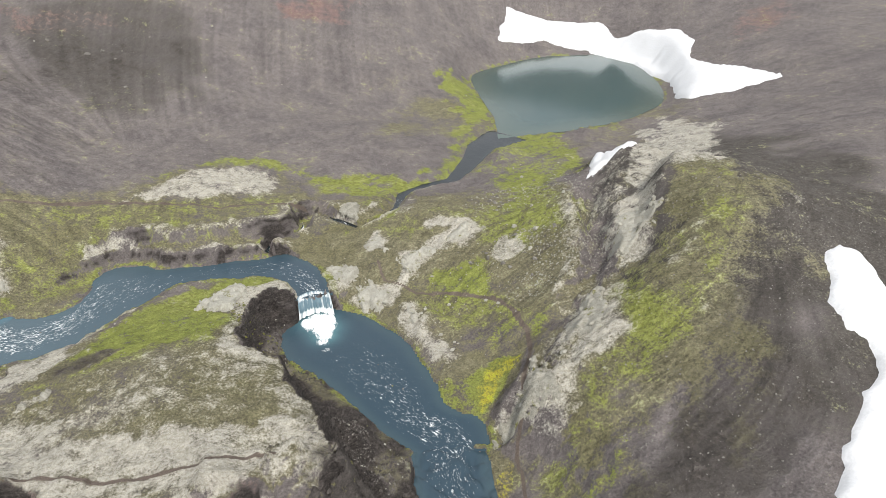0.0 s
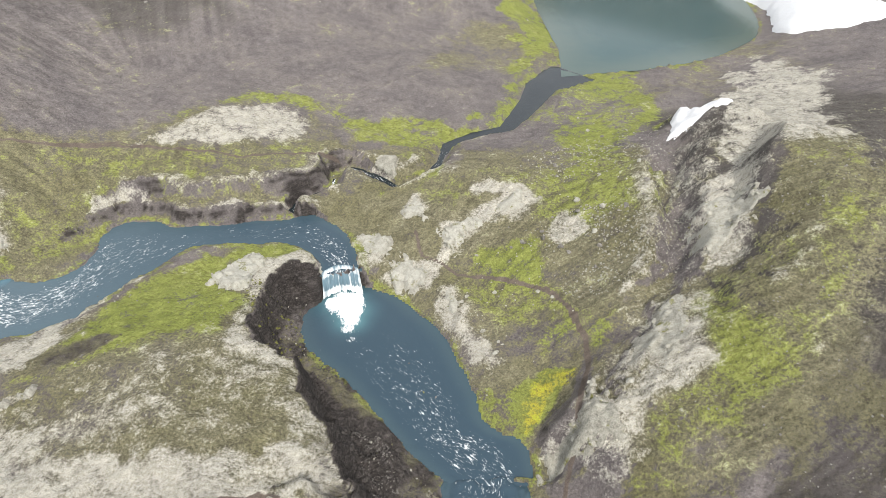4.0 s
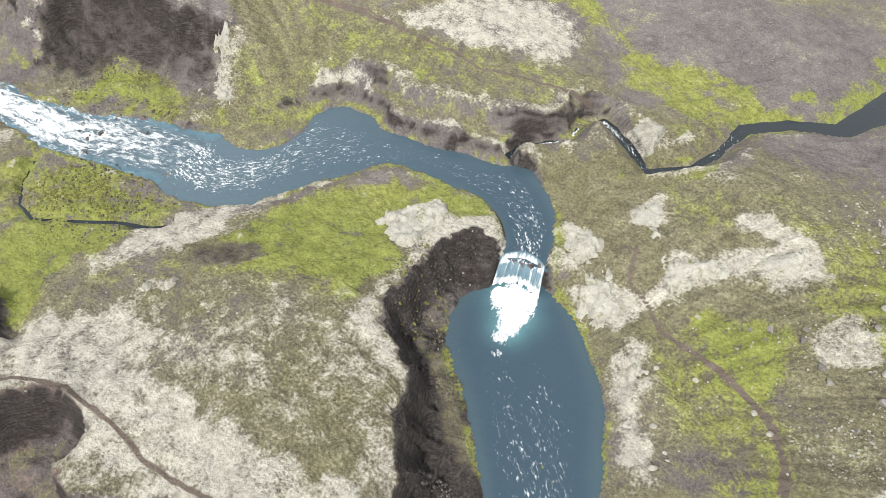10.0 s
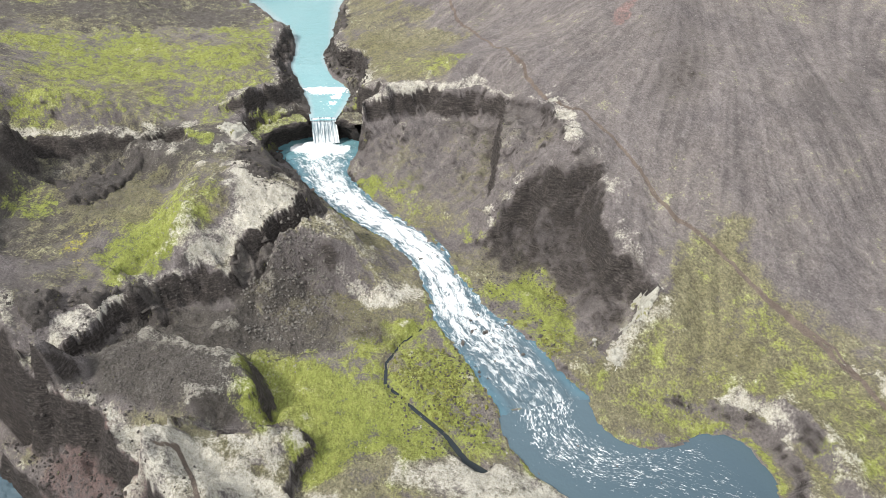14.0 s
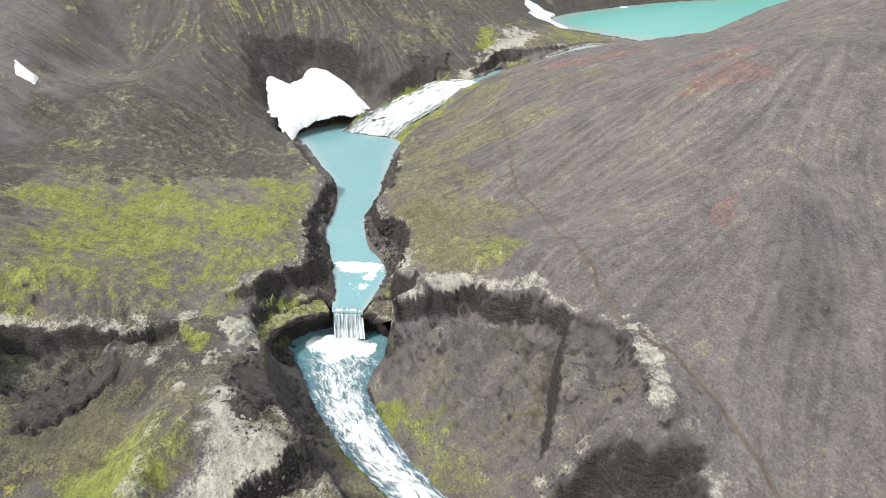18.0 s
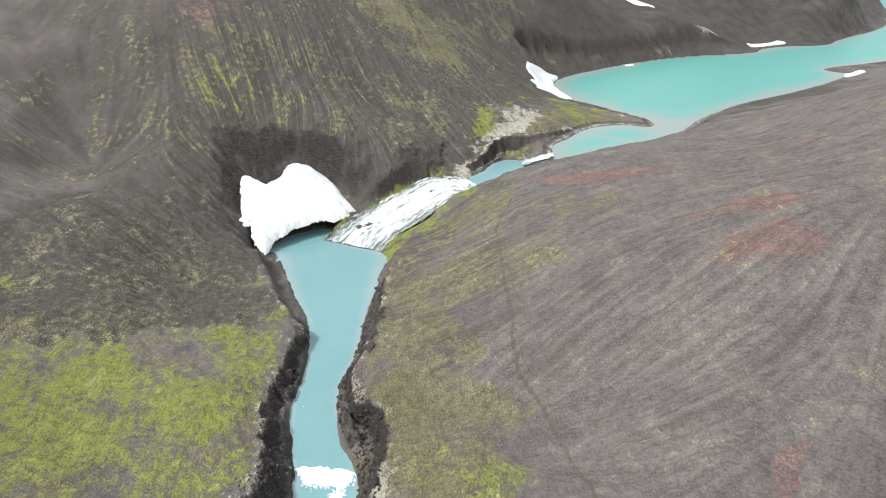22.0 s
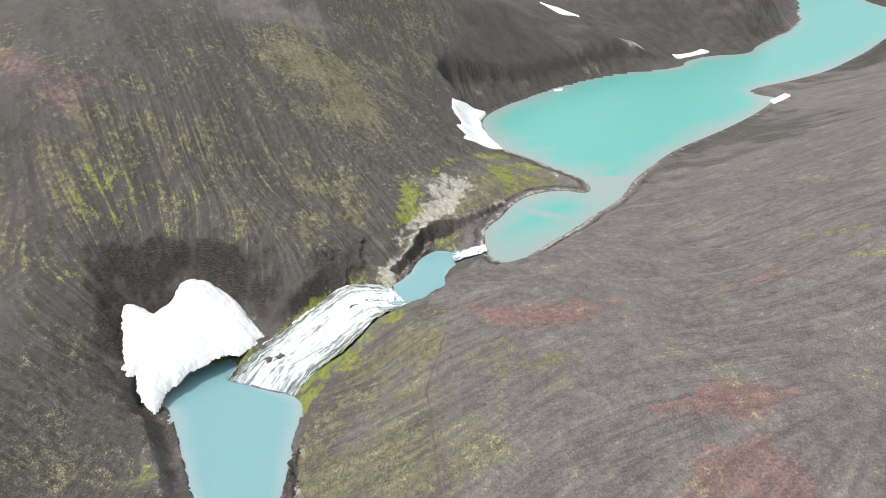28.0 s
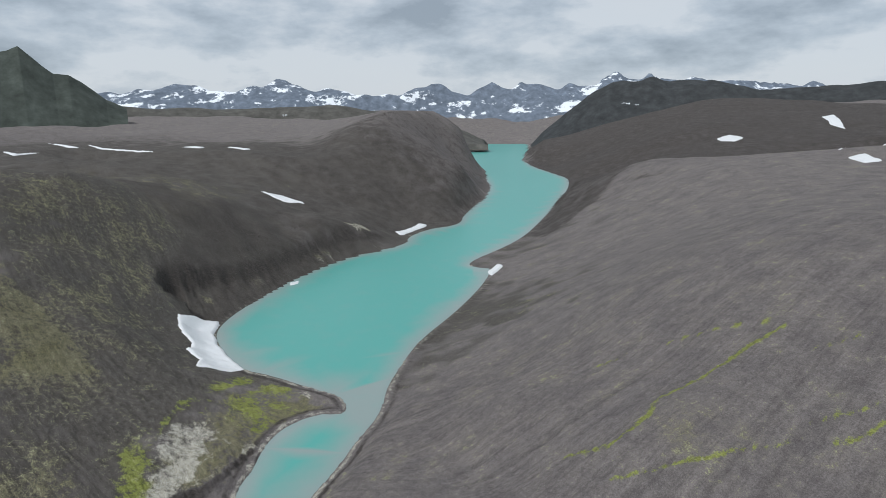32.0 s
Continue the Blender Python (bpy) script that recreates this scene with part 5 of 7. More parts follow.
patch("moss", 0.32, [(-650, -39), (-676, 51), (-693, 145), (-675, 201), (-632, 167), (-609, 27), (-610, -31)])
patch("moss", 0.3, [(-1088, 157), (-1123, 320), (-816, 241), (-738, 149)])
def spread(kinds, clear, outline):
    """A patch of one or more covers that replaces others."""
    p = np.array(outline, float)
    size = math.sqrt(max(np.ptp(p[:, 0]) * np.ptp(p[:, 1]), 9.0))
    rag = min(0.09 * size, 6.0)
    idx = around(outline, 3 * rag + 3)
    d, _ = edge_distance(GX[idx], GY[idx], outline)
    s = smooth((1.2 * rag - d - rag * (0.8 * WOB[idx] + 0.6 * FINE_WOB[idx])) / (2.4 * rag))
    for k in clear.split():
        FIELDS[k][idx] *= 1 - s
    for k, amount in kinds.items():
        FIELDS[k][idx] = np.maximum(FIELDS[k][idx], amount * s)


spread({'lush': 0.9}, "pale dark red", [(-114, 144), (-109, 147), (-96, 153), (-88, 159), (-74, 159), (-70, 163), (-66, 171), (-68, 180), (-68, 193), (-72, 188), (-82, 193), (-83, 199), (-69, 204), (-71, 218), (-99, 213), (-99, 205), (-106, 195), (-112, 185), (-111, 173), (-113, 160), (-118, 149)])
spread({'dark': 0.5}, "lush", [(-118, 149), (-114, 157), (-104, 163), (-98, 162), (-101, 156), (-111, 149)])
spread({'pale': 0.9}, "lush dark", [(-82, 193), (-83, 199), (-68, 205), (-68, 193), (-72, 188)])
spread({'pale': 0.8}, "lush dark", [(-70, 161), (-66, 169), (-62, 165), (-53, 163), (-49, 156), (-57, 159), (-65, 160)])
spread({'moss': 1.0, 'pale': 0.3}, "lush dark", [(-122, 133), (-110, 145), (-87, 158), (-70, 160), (-53, 157), (-45, 152), (-37, 137), (-96, 112)])
spread({'pale': 0.55}, "", [(-109, 131), (-91, 138), (-75, 143), (-68, 143), (-69, 135), (-90, 128)])
spread({'pale': 0.8}, "lush dark", [(-135, 144), (-130, 151), (-131, 163), (-128, 172), (-122, 184), (-116, 194), (-109, 199), (-106, 195), (-111, 189), (-115, 180), (-116, 166), (-122, 150), (-128, 142)])
spread({'lush': 1.0}, "dark", [(-26, 201), (-17, 191), (-9, 181), (-3, 176), (-4, 173), (-12, 182), (-20, 193)])
spread({'pale': 0.9}, "lush", [(-17, 214), (-17, 224), (-9, 233), (3, 238), (6, 242), (-6, 244), (-6, 248), (7, 245), (12, 239), (12, 234), (-2, 229), (-8, 223), (-13, 215)])
spread({'pale': 0.9}, "lush", [(-15, 199), (-10, 202), (-5, 189), (3, 181), (7, 175), (3, 172), (-4, 179), (-11, 189)])
spread({'moss': 1.0}, "dark red", [(-11, 211), (-2, 228), (21, 254), (55, 264), (53, 191), (47, 183), (34, 168), (16, 171), (6, 179), (-5, 193)])
spread({'lush': 0.65}, "", [(-13, 207), (-5, 216), (14, 220), (20, 211), (16, 199), (10, 180), (5, 184), (-5, 195)])
spread({'lush': 0.5}, "", [(0, 248), (25, 263), (44, 258), (35, 234), (17, 230), (13, 243)])
spread({'moss': 0.1}, "moss lush pale dark", [(-222, 304), (-25, 436), (-47, 335), (-83, 314), (-121, 321), (-143, 287), (-175, 254), (-190, 242)])
spread({'lush': 1.0}, "pale", [(0, 438), (22, 475), (36, 422), (25, 381), (14, 363), (12, 331), (7, 314), (-1, 322), (5, 351), (11, 390), (16, 414)])
spread({'lush': 0.75}, "dark pale", [(-139, 276), (-118, 302), (-95, 317), (-71, 311), (-48, 302), (-27, 309), (-41, 292), (-68, 295), (-87, 306), (-113, 297), (-133, 269)])
spread({'pale': 0.8}, "lush dark", [(-134, 260), (-126, 275), (-111, 291), (-96, 300), (-77, 290), (-80, 278), (-108, 260)])
spread({'moss': 0.85, 'lush': 0.3}, "dark", [(-189, 240), (-131, 258), (-74, 274), (-62, 263), (-80, 242), (-124, 235), (-139, 223), (-133, 206), (-154, 190), (-178, 215)])
spread({'lush': 0.6}, "dark", [(20, 346), (74, 377), (72, 318), (42, 252), (23, 246), (18, 287)])
spread({'moss': 0.95, 'lush': 0.42}, "pale dark red", [(60, 195), (119, 268), (94, 186), (80, 164), (64, 146), (47, 130), (35, 109), (19, 113), (26, 142), (40, 150), (52, 166)])
spread({'pale': 0.85}, "lush", [(75, 245), (105, 332), (138, 387), (152, 350), (102, 220), (88, 222), (78, 222), (82, 245)])
spread({'pale': 0.85}, "lush", [(58, 196), (64, 225), (75, 230), (80, 217), (76, 207), (65, 199)])
spread({'pale': 0.8}, "lush", [(28, 163), (35, 157), (44, 167), (42, 173), (48, 177), (53, 161), (47, 154), (37, 149), (40, 140), (35, 134), (28, 134), (26, 146), (33, 148)])
spread({'lush': 0.85}, "pale", [(-2, 166), (14, 164), (11, 152), (6, 149), (-1, 155)])
spread({'ochre': 0.42}, "", [(12, 162), (15, 168), (25, 169), (27, 166), (19, 164), (14, 156), (12, 152)])
spread({'ochre': 0.38}, "", [(14, 130), (20, 138), (23, 137), (19, 128), (16, 127)])
spread({'dark': 0.4, 'soil': 0.6}, "lush", [(54, 127), (70, 144), (87, 164), (105, 171), (80, 100), (45, 104)])
spread({'lush': 0.6, 'moss': 0.9}, "dark pale", [(-255, 48), (-237, 84), (-223, 84), (-211, 72), (-202, 61), (-198, 52)])
spread({'dark': 0.3, 'soil': 0.9}, "moss lush pale red", [(-188, 52), (-204, 72), (-205, 90), (-213, 98), (-203, 114), (-179, 125), (-181, 99), (-156, 95), (-160, 67), (-165, 56)])
spread({'lush': 1.0}, "pale dark", [(-181, 99), (-180, 111), (-172, 132), (-160, 133), (-146, 146), (-140, 144), (-139, 131), (-134, 118), (-133, 110), (-146, 113), (-155, 109), (-148, 102)])
spread({'lush': 0.75}, "pale", [(-179, 139), (-181, 152), (-169, 163), (-162, 169), (-156, 163), (-159, 149), (-148, 161), (-138, 162), (-139, 154), (-156, 141)])
spread({'lush': 0.8}, "pale dark", [(-200, 171), (-206, 188), (-192, 198), (-177, 196), (-154, 193), (-169, 183), (-186, 175)])
spread({'moss': 0.9, 'lush': 0.25}, "pale dark", [(-178, 223), (-189, 249), (-150, 254), (-129, 254), (-104, 252), (-79, 259), (-66, 263), (-81, 244), (-80, 235), (-98, 232), (-124, 233), (-138, 225), (-135, 200), (-146, 191), (-156, 207), (-167, 216)])
spread({'pale': 0.8}, "lush dark", [(-139, 255), (-130, 266), (-117, 270), (-97, 288), (-89, 281), (-108, 263), (-128, 259)])
spread({'moss': 0.05}, "moss lush pale dark", [(-180, 253), (-183, 263), (-158, 341), (-118, 307), (-145, 270), (-161, 260)])
spread({'pale': 0.8}, "lush dark red", [(-134, 84), (-139, 89), (-138, 104), (-125, 122), (-119, 133), (-107, 136), (-94, 122), (-80, 116), (-64, 115), (-67, 108), (-82, 108), (-98, 112), (-113, 108), (-116, 96), (-118, 89), (-131, 81)])
spread({'red': 0.7, 'dark': 0.42}, "moss lush pale", [(-160, 54), (-156, 67), (-141, 84), (-133, 80), (-137, 66), (-127, 74), (-139, 56), (-145, 39)])
spread({'moss': 0.55, 'lush': 0.6}, "dark pale soil", [(-412, -44), (-412, 23), (-498, 82), (-417, 99), (-336, 100), (-317, 89), (-303, 80), (-303, 63), (-297, 36), (-298, 14), (-301, -6)])
spread({'lush': 0.65}, "dark", [(-260, 7), (-276, 24), (-251, 41), (-243, 21), (-250, 8)])
spread({'dark': 0.35, 'soil': 0.8}, "lush pale", [(-292, 31), (-269, 69), (-260, 63), (-237, 39), (-267, 21)])
spread({'lush': 0.7}, "dark pale", [(-234, 49), (-260, 63), (-242, 88), (-225, 85), (-211, 72), (-218, 55)])
spread({'ochre': 0.33}, "", [(-231, 31), (-243, 45), (-214, 46)])
spread({'pale': 0.9}, "dark lush moss", [(-266, 86), (-255, 96), (-237, 109), (-225, 94), (-218, 87), (-211, 80), (-209, 74), (-218, 84), (-231, 88), (-246, 88)])
spread({'dark': 0.4, 'moss': 0.4}, "pale", [(-219, 93), (-217, 113), (-210, 124), (-204, 131), (-182, 136), (-186, 116), (-203, 93)])
spread({'pale': 0.8}, "dark", [(-209, 124), (-205, 131), (-202, 145), (-196, 141), (-197, 132), (-205, 126)])
spread({'lush': 0.9}, "dark pale", [(-272, 132), (-264, 148), (-235, 166), (-223, 171), (-235, 158), (-259, 143)])
spread({'moss': 0.6}, "dark", [(-299, 150), (-299, 167), (-267, 163), (-271, 144)])
spread({'moss': 0.85}, "dark pale", [(-373, 129), (-401, 141), (-367, 189), (-309, 181), (-323, 147)])
spread({'lush': 0.5}, "", [(-355, 142), (-328, 194), (-308, 189), (-324, 155)])
spread({'lush': 0.95}, "pale", [(-328, 130), (-325, 143), (-321, 141), (-319, 132), (-316, 128)])
spread({'pale': 0.9}, "dark moss", [(-318, 141), (-311, 159), (-304, 173), (-295, 189), (-299, 176), (-304, 162), (-300, 147)])
spread({'lush': 0.5, 'moss': 0.5}, "dark soil pale", [(-367, -18), (-406, 9), (-423, 37), (-423, 78), (-383, 94), (-342, 98), (-328, 89), (-305, 83), (-308, 58), (-300, 35), (-292, 21)])
spread({'soil': 0.8, 'moss': 0.25}, "lush", [(-494, -85), (-484, -21), (-478, 41), (-464, 88), (-427, 77), (-425, 28), (-475, -77)])
spread({'red': 0.85}, "", [(-401, 279), (-396, 299), (-374, 304), (-367, 292), (-382, 278)])
spread({'red': 0.8}, "", [(-303, 247), (-305, 255), (-297, 255), (-292, 248)])
spread({'dark': 0.36}, "", [(-302, 267), (-298, 294), (-235, 257), (-239, 236), (-262, 248)])
spread({'lush': 0.95}, "pale dark", [(-650, 199), (-695, 212), (-744, 244), (-794, 304), (-791, 314), (-739, 253), (-678, 218), (-651, 205)])
spread({'pale': 0.8}, "dark lush", [(-656, 215), (-704, 225), (-731, 265), (-705, 271), (-674, 242), (-660, 239), (-651, 214), (-629, 197), (-625, 190), (-647, 206)])
spread({'lush': 0.55}, "", [(-726, 287), (-761, 331), (-740, 344), (-703, 291)])
spread({'lush': 1.0}, "dark", [(-548, 190), (-538, 165), (-530, 147), (-523, 135), (-537, 136), (-555, 159), (-556, 187)])
spread({'lush': 0.45}, "", [(-656, 22), (-663, 42), (-624, 52), (-620, 32)])
spread({'moss': 0.7}, "dark", [(-873, 64), (-925, 149), (-787, 212), (-766, 148), (-829, 86)])
spread({'moss': 0.6}, "dark", [(-663, -28), (-722, 88), (-648, 192), (-632, 148), (-627, 64), (-611, -17)])
spread({'red': 0.65}, "", [(-530, 220), (-523, 244), (-492, 287), (-482, 281), (-487, 250), (-510, 222)])
spread({'red': 0.85}, "", [(-421, 277), (-420, 306), (-406, 315), (-400, 302), (-415, 274)])
spread({'red': 0.7}, "", [(-484, 343), (-485, 361), (-471, 356)])
spread({'moss': 0.75}, "", [(-511, 135), (-536, 159), (-519, 215), (-486, 204), (-467, 253), (-466, 206), (-477, 158)])
spread({'dark': 0.85}, "moss lush pale", [(-595, 22), (-612, 50), (-618, 87), (-595, 113), (-588, 134), (-578, 112), (-594, 96), (-606, 73), (-599, 65), (-586, 51), (-586, 38), (-556, 41), (-539, 49), (-542, 40)])

spread({'dark': 0.6, 'red': 0.3}, "moss lush", [(-1106, 896), (-1214, 1014), (-1472, 1346), (-1720, 1691), (-1654, 1774), (-1114, 1154), (-1082, 1044), (-1056, 948), (-1025, 854)])
spread({'soil': 0.6, 'red': 0.35}, "moss lush dark", [(-520, 63), (-494, 75), (-485, 88), (-471, 93), (-466, 82), (-492, 68)])
spread({'moss': 0.75}, "dark", [(-298, 145), (-293, 164), (-264, 164), (-264, 146)])
spread({'dark': 0.45}, "moss lush", [(-1392, 525), (-2069, 1193), (-1798, 1329), (-1298, 880), (-1267, 735), (-1151, 513), (-1064, 371), (-1011, 282), (-1075, 321)])
spread({'pale': 0.7, 'moss': 0.8}, "dark", [(-1066, 386), (-1075, 407), (-1045, 422), (-1029, 409), (-1049, 394)])
spread({'pale': 0.5, 'moss': 0.9}, "dark", [(-1142, 492), (-1153, 531), (-1141, 554), (-1126, 519)])
spread({'pale': 0.75, 'moss': 0.8}, "dark", [(-1214, 598), (-1237, 640), (-1199, 649), (-1196, 630)])
spread({'pale': 0.4, 'moss': 0.9}, "dark", [(-1011, 316), (-1007, 334), (-986, 335)])
spread({'red': 1.0}, "moss", [(-533, 222), (-514, 248), (-494, 289), (-483, 287), (-488, 259), (-511, 222)])
spread({'red': 1.0}, "", [(-430, 269), (-422, 284), (-424, 303), (-411, 296), (-416, 281), (-423, 270)])
spread({'lush': 1.0}, "dark", [(-561, 96), (-573, 120), (-597, 152), (-601, 173), (-597, 174), (-593, 154), (-568, 123), (-555, 108)])
spread({'lush': 1.0}, "dark red", [(-550, 199), (-553, 191), (-545, 176), (-534, 151), (-525, 133), (-516, 137), (-521, 143), (-530, 162), (-545, 189)])
spread({'pale': 0.85}, "lush dark", [(-712, 224), (-726, 245), (-707, 269), (-665, 242), (-656, 220), (-623, 190), (-626, 185), (-661, 210)])
spread({'pale': 0.8}, "lush dark", [(-617, 189), (-626, 206), (-603, 204), (-593, 187), (-600, 181)])
spread({'lush': 1.0}, "dark pale", [(-649, 199), (-686, 213), (-742, 244), (-747, 253), (-682, 220), (-655, 212), (-644, 198)])
spread({'lush': 0.7}, "dark", [(-728, 290), (-757, 332), (-733, 329), (-701, 291)])
# pebble beach round the lake, wet and dark towards the slope
LAKE_RIM = LAKE_L + LAKE_R[::-1]
idx = np.flatnonzero((GX > -1150) & (GX < -520) & (GY > 180) & (GY < 700))
away, _ = edge_distance(GX[idx], GY[idx], LAKE_RIM)
away = away + 1.3 * WOB[idx]
for kind in ("moss", "lush", "red", "pale"):
    FIELDS[kind][idx] *= smooth((away - 4) / 4)
FIELDS["pale"][idx] = np.maximum(FIELDS["pale"][idx], 0.62 * smooth((away + 0.5) / 1.5) * smooth((4.5 - away) / 2))
FIELDS["dark"][idx] = np.maximum(FIELDS["dark"][idx], 0.6 * smooth((away - 4) / 2) * smooth((11 - away) / 4))
spread({'pale': 0.6}, "dark", [(85, 276), (76, 248), (69, 235), (64, 211), (62, 195), (51, 180), (44, 167), (35, 152), (23, 153), (28, 160), (40, 175), (56, 200), (58, 236), (70, 275)])
# dark moor beyond the lake-side hill
patch("dark", 0.7, [(-1960, 1580), (-1720, 1330), (-1400, 1170), (-1180, 1180), (-1020, 1290), (-800, 1330), (-560, 1480), (-300, 1900), (-700, 3400), (-3300, 3300), (-3000, 2500), (-2420, 2040), (-2130, 1780)])
FIELDS["lush"] *= np.clip(0.95 + 0.5 * fbm(GX, GY, 26, 4, 0.6, 2), 0.3, 1.3)
FIELDS["moss"] *= np.clip(0.95 + 0.45 * fbm(GX, GY, 38, 4, 0.6, 3), 0.35, 1.3)
FIELDS["moss"] *= 1 - 0.6 * smooth((-GX - 410) / 50) * smooth((GX + 640) / 80) * smooth((110 - GY) / 40)
HILL_SIDE_LEFT = smooth((-GX - 540) / 60) * smooth((150 - GY) / 60)
FIELDS["moss"] *= 1 - 0.55 * HILL_SIDE_LEFT
FIELDS["lush"] *= (1 - 0.5 * HILL_SIDE_LEFT) * (1 + 0.18 * smooth((GX + 260) / 60))
moss, lush, pale, red, dark, ochre = (FIELDS[k] for k in ("moss", "lush", "pale", "red", "dark", "ochre"))
lush = np.maximum(lush, 0.62 * smooth((2.4 + 2.2 * WOB - SHORE) / 1.6) * ~WET * np.where(GX > -560, 1, 0.0) * (SLOPE < 1.4) * (GX > -320))
soil = FIELDS["soil"]
crust = np.clip((CREST - 0.5) * 0.5, 0, 0.5) * NEAR * (SLOPE < 1.5) * np.clip(cover(CRUST_ZONES), 0, 1)
pale = np.maximum(pale, crust)
pale = np.maximum(pale * (1 - np.clip(1.3 * FACE, 0, 1)), BROW)
pale = np.maximum(pale, 0.45 * smooth((3.2 + WOB - SHORE) / 2) * (GX < -640) * ~WET)
dark = np.maximum(dark, smooth((SLOPE - 1.35) / 0.9) * 0.78 * NEAR * (pale < 0.6) * (GX < 18))
dark = np.maximum(dark, np.clip(cover(DARK_ZONES), 0, 1))
dark = np.maximum(dark * (1 - 0.9 * (BROW > 0.3)), 0.9 * FACE)
red = np.maximum(red, FACE_RED)
moss, lush = moss * (1 - np.clip(1.1 * FACE, 0, 1)), lush * (1 - np.clip(1.2 * FACE, 0, 1))
moss = np.clip(moss + (0.05 + 0.12 * HILL_SIDE_LEFT) * RILL * HILLSIDE * (moss > 0.05), 0, 1)
lush = np.clip(lush + 0.03 * RILL * HILLSIDE * (lush > 0.05), 0, 1)
lush = np.clip(lush + 0.30 * HILL_SIDE_LEFT * np.clip(RILL - 0.5, 0, 2) * (moss > 0.1), 0, 1)
red = np.clip(red + 0.10 * RILL * HILLSIDE * (red > 0.05), 0, 1)
moss = moss * (1 - 0.8 * smooth((SLOPE - 0.9) / 0.5))
for rows, half in GREEN_RUNNELS:
    idx = around(rows, 9)
    d, _ = line_distance(GX[idx] + 3 * WOB[idx], GY[idx] + 3 * WOB[idx], rows)
    lush[idx] = np.maximum(lush[idx], 0.8 * smooth((half + 1.2 - d) / 1.8))
track = np.zeros(GX.shape)
for rows, half in TRACKS:
    idx = around(rows, 6)
    d, _ = line_distance(GX[idx] + 1.5 * WOB[idx], GY[idx] + 1.5 * WOB[idx], rows)
    track[idx] = np.maximum(track[idx], 1.0 * smooth((half + 0.6 - d) / 0.9))
    GZ[idx] -= 0.25 * smooth((half + 0.5 - d) / 1.0) * ~WET[idx]


def sheet(name, x, y, z, nx, ny, material_, fields=()):
    """A regular sheet of quads with cover fields on its points."""
    me = bpy.data.meshes.new(name)
    co = np.stack([x, y, z], 1).astype(np.float32)
    i = np.arange((nx - 1) * (ny - 1))
    a = (i // (ny - 1)) * ny + i % (ny - 1)
    quads = np.stack([a, a + ny, a + ny + 1, a + 1], 1).astype(np.int32)
    me.vertices.add(len(co))
    me.vertices.foreach_set("co", co.ravel())
    me.loops.add(quads.size)
    me.loops.foreach_set("vertex_index", quads.ravel())
    me.polygons.add(len(quads))
    me.polygons.foreach_set("loop_start", np.arange(0, quads.size, 4, dtype=np.int32))
    me.polygons.foreach_set("use_smooth", np.ones(len(quads), bool))
    me.update(calc_edges=True)
    for key, val in fields:
        me.attributes.new(key, "FLOAT", "POINT").data.foreach_set("value", val.astype(np.float32))
    me.materials.append(material_)
    return new(name, me)


ground = sheet("ground", GX, GY, GZ, NX, NY, GROUND, (("moss", moss), ("lush", lush), ("pale", pale), ("red", red), ("dark", dark), ("ochre", ochre), ("track", track), ("soil", soil), ("rill", np.clip(0.5 + 0.26 * RILL * HILLSIDE, 0, 1))))
tagged(ground, "mossy gravel moorland with dark gorge cliffs", "ground", kind="structure")


# ---- water ----
def part(name, bm, material_, parent=None, label="", smooth_=True):
    me = bpy.data.meshes.new(name)
    bm.to_mesh(me)
    bm.free()
    me.materials.append(material_)
    if smooth_:
        me.polygons.foreach_set("use_smooth", np.ones(len(me.polygons), bool))
    ob = new(name, me)
    if parent is not None:
        ob.parent = parent
    if label:
        ob["label"] = label
    return ob


def resampled(rows, n):
    p = np.array([r[:2] for r in rows], float)
    s = np.r_[0, np.cumsum(np.hypot(*np.diff(p, axis=0).T))]
    f = np.linspace(0, 1, n) * s[-1]
    return np.stack([np.interp(f, s, p[:, 0]), np.interp(f, s, p[:, 1])], 1)


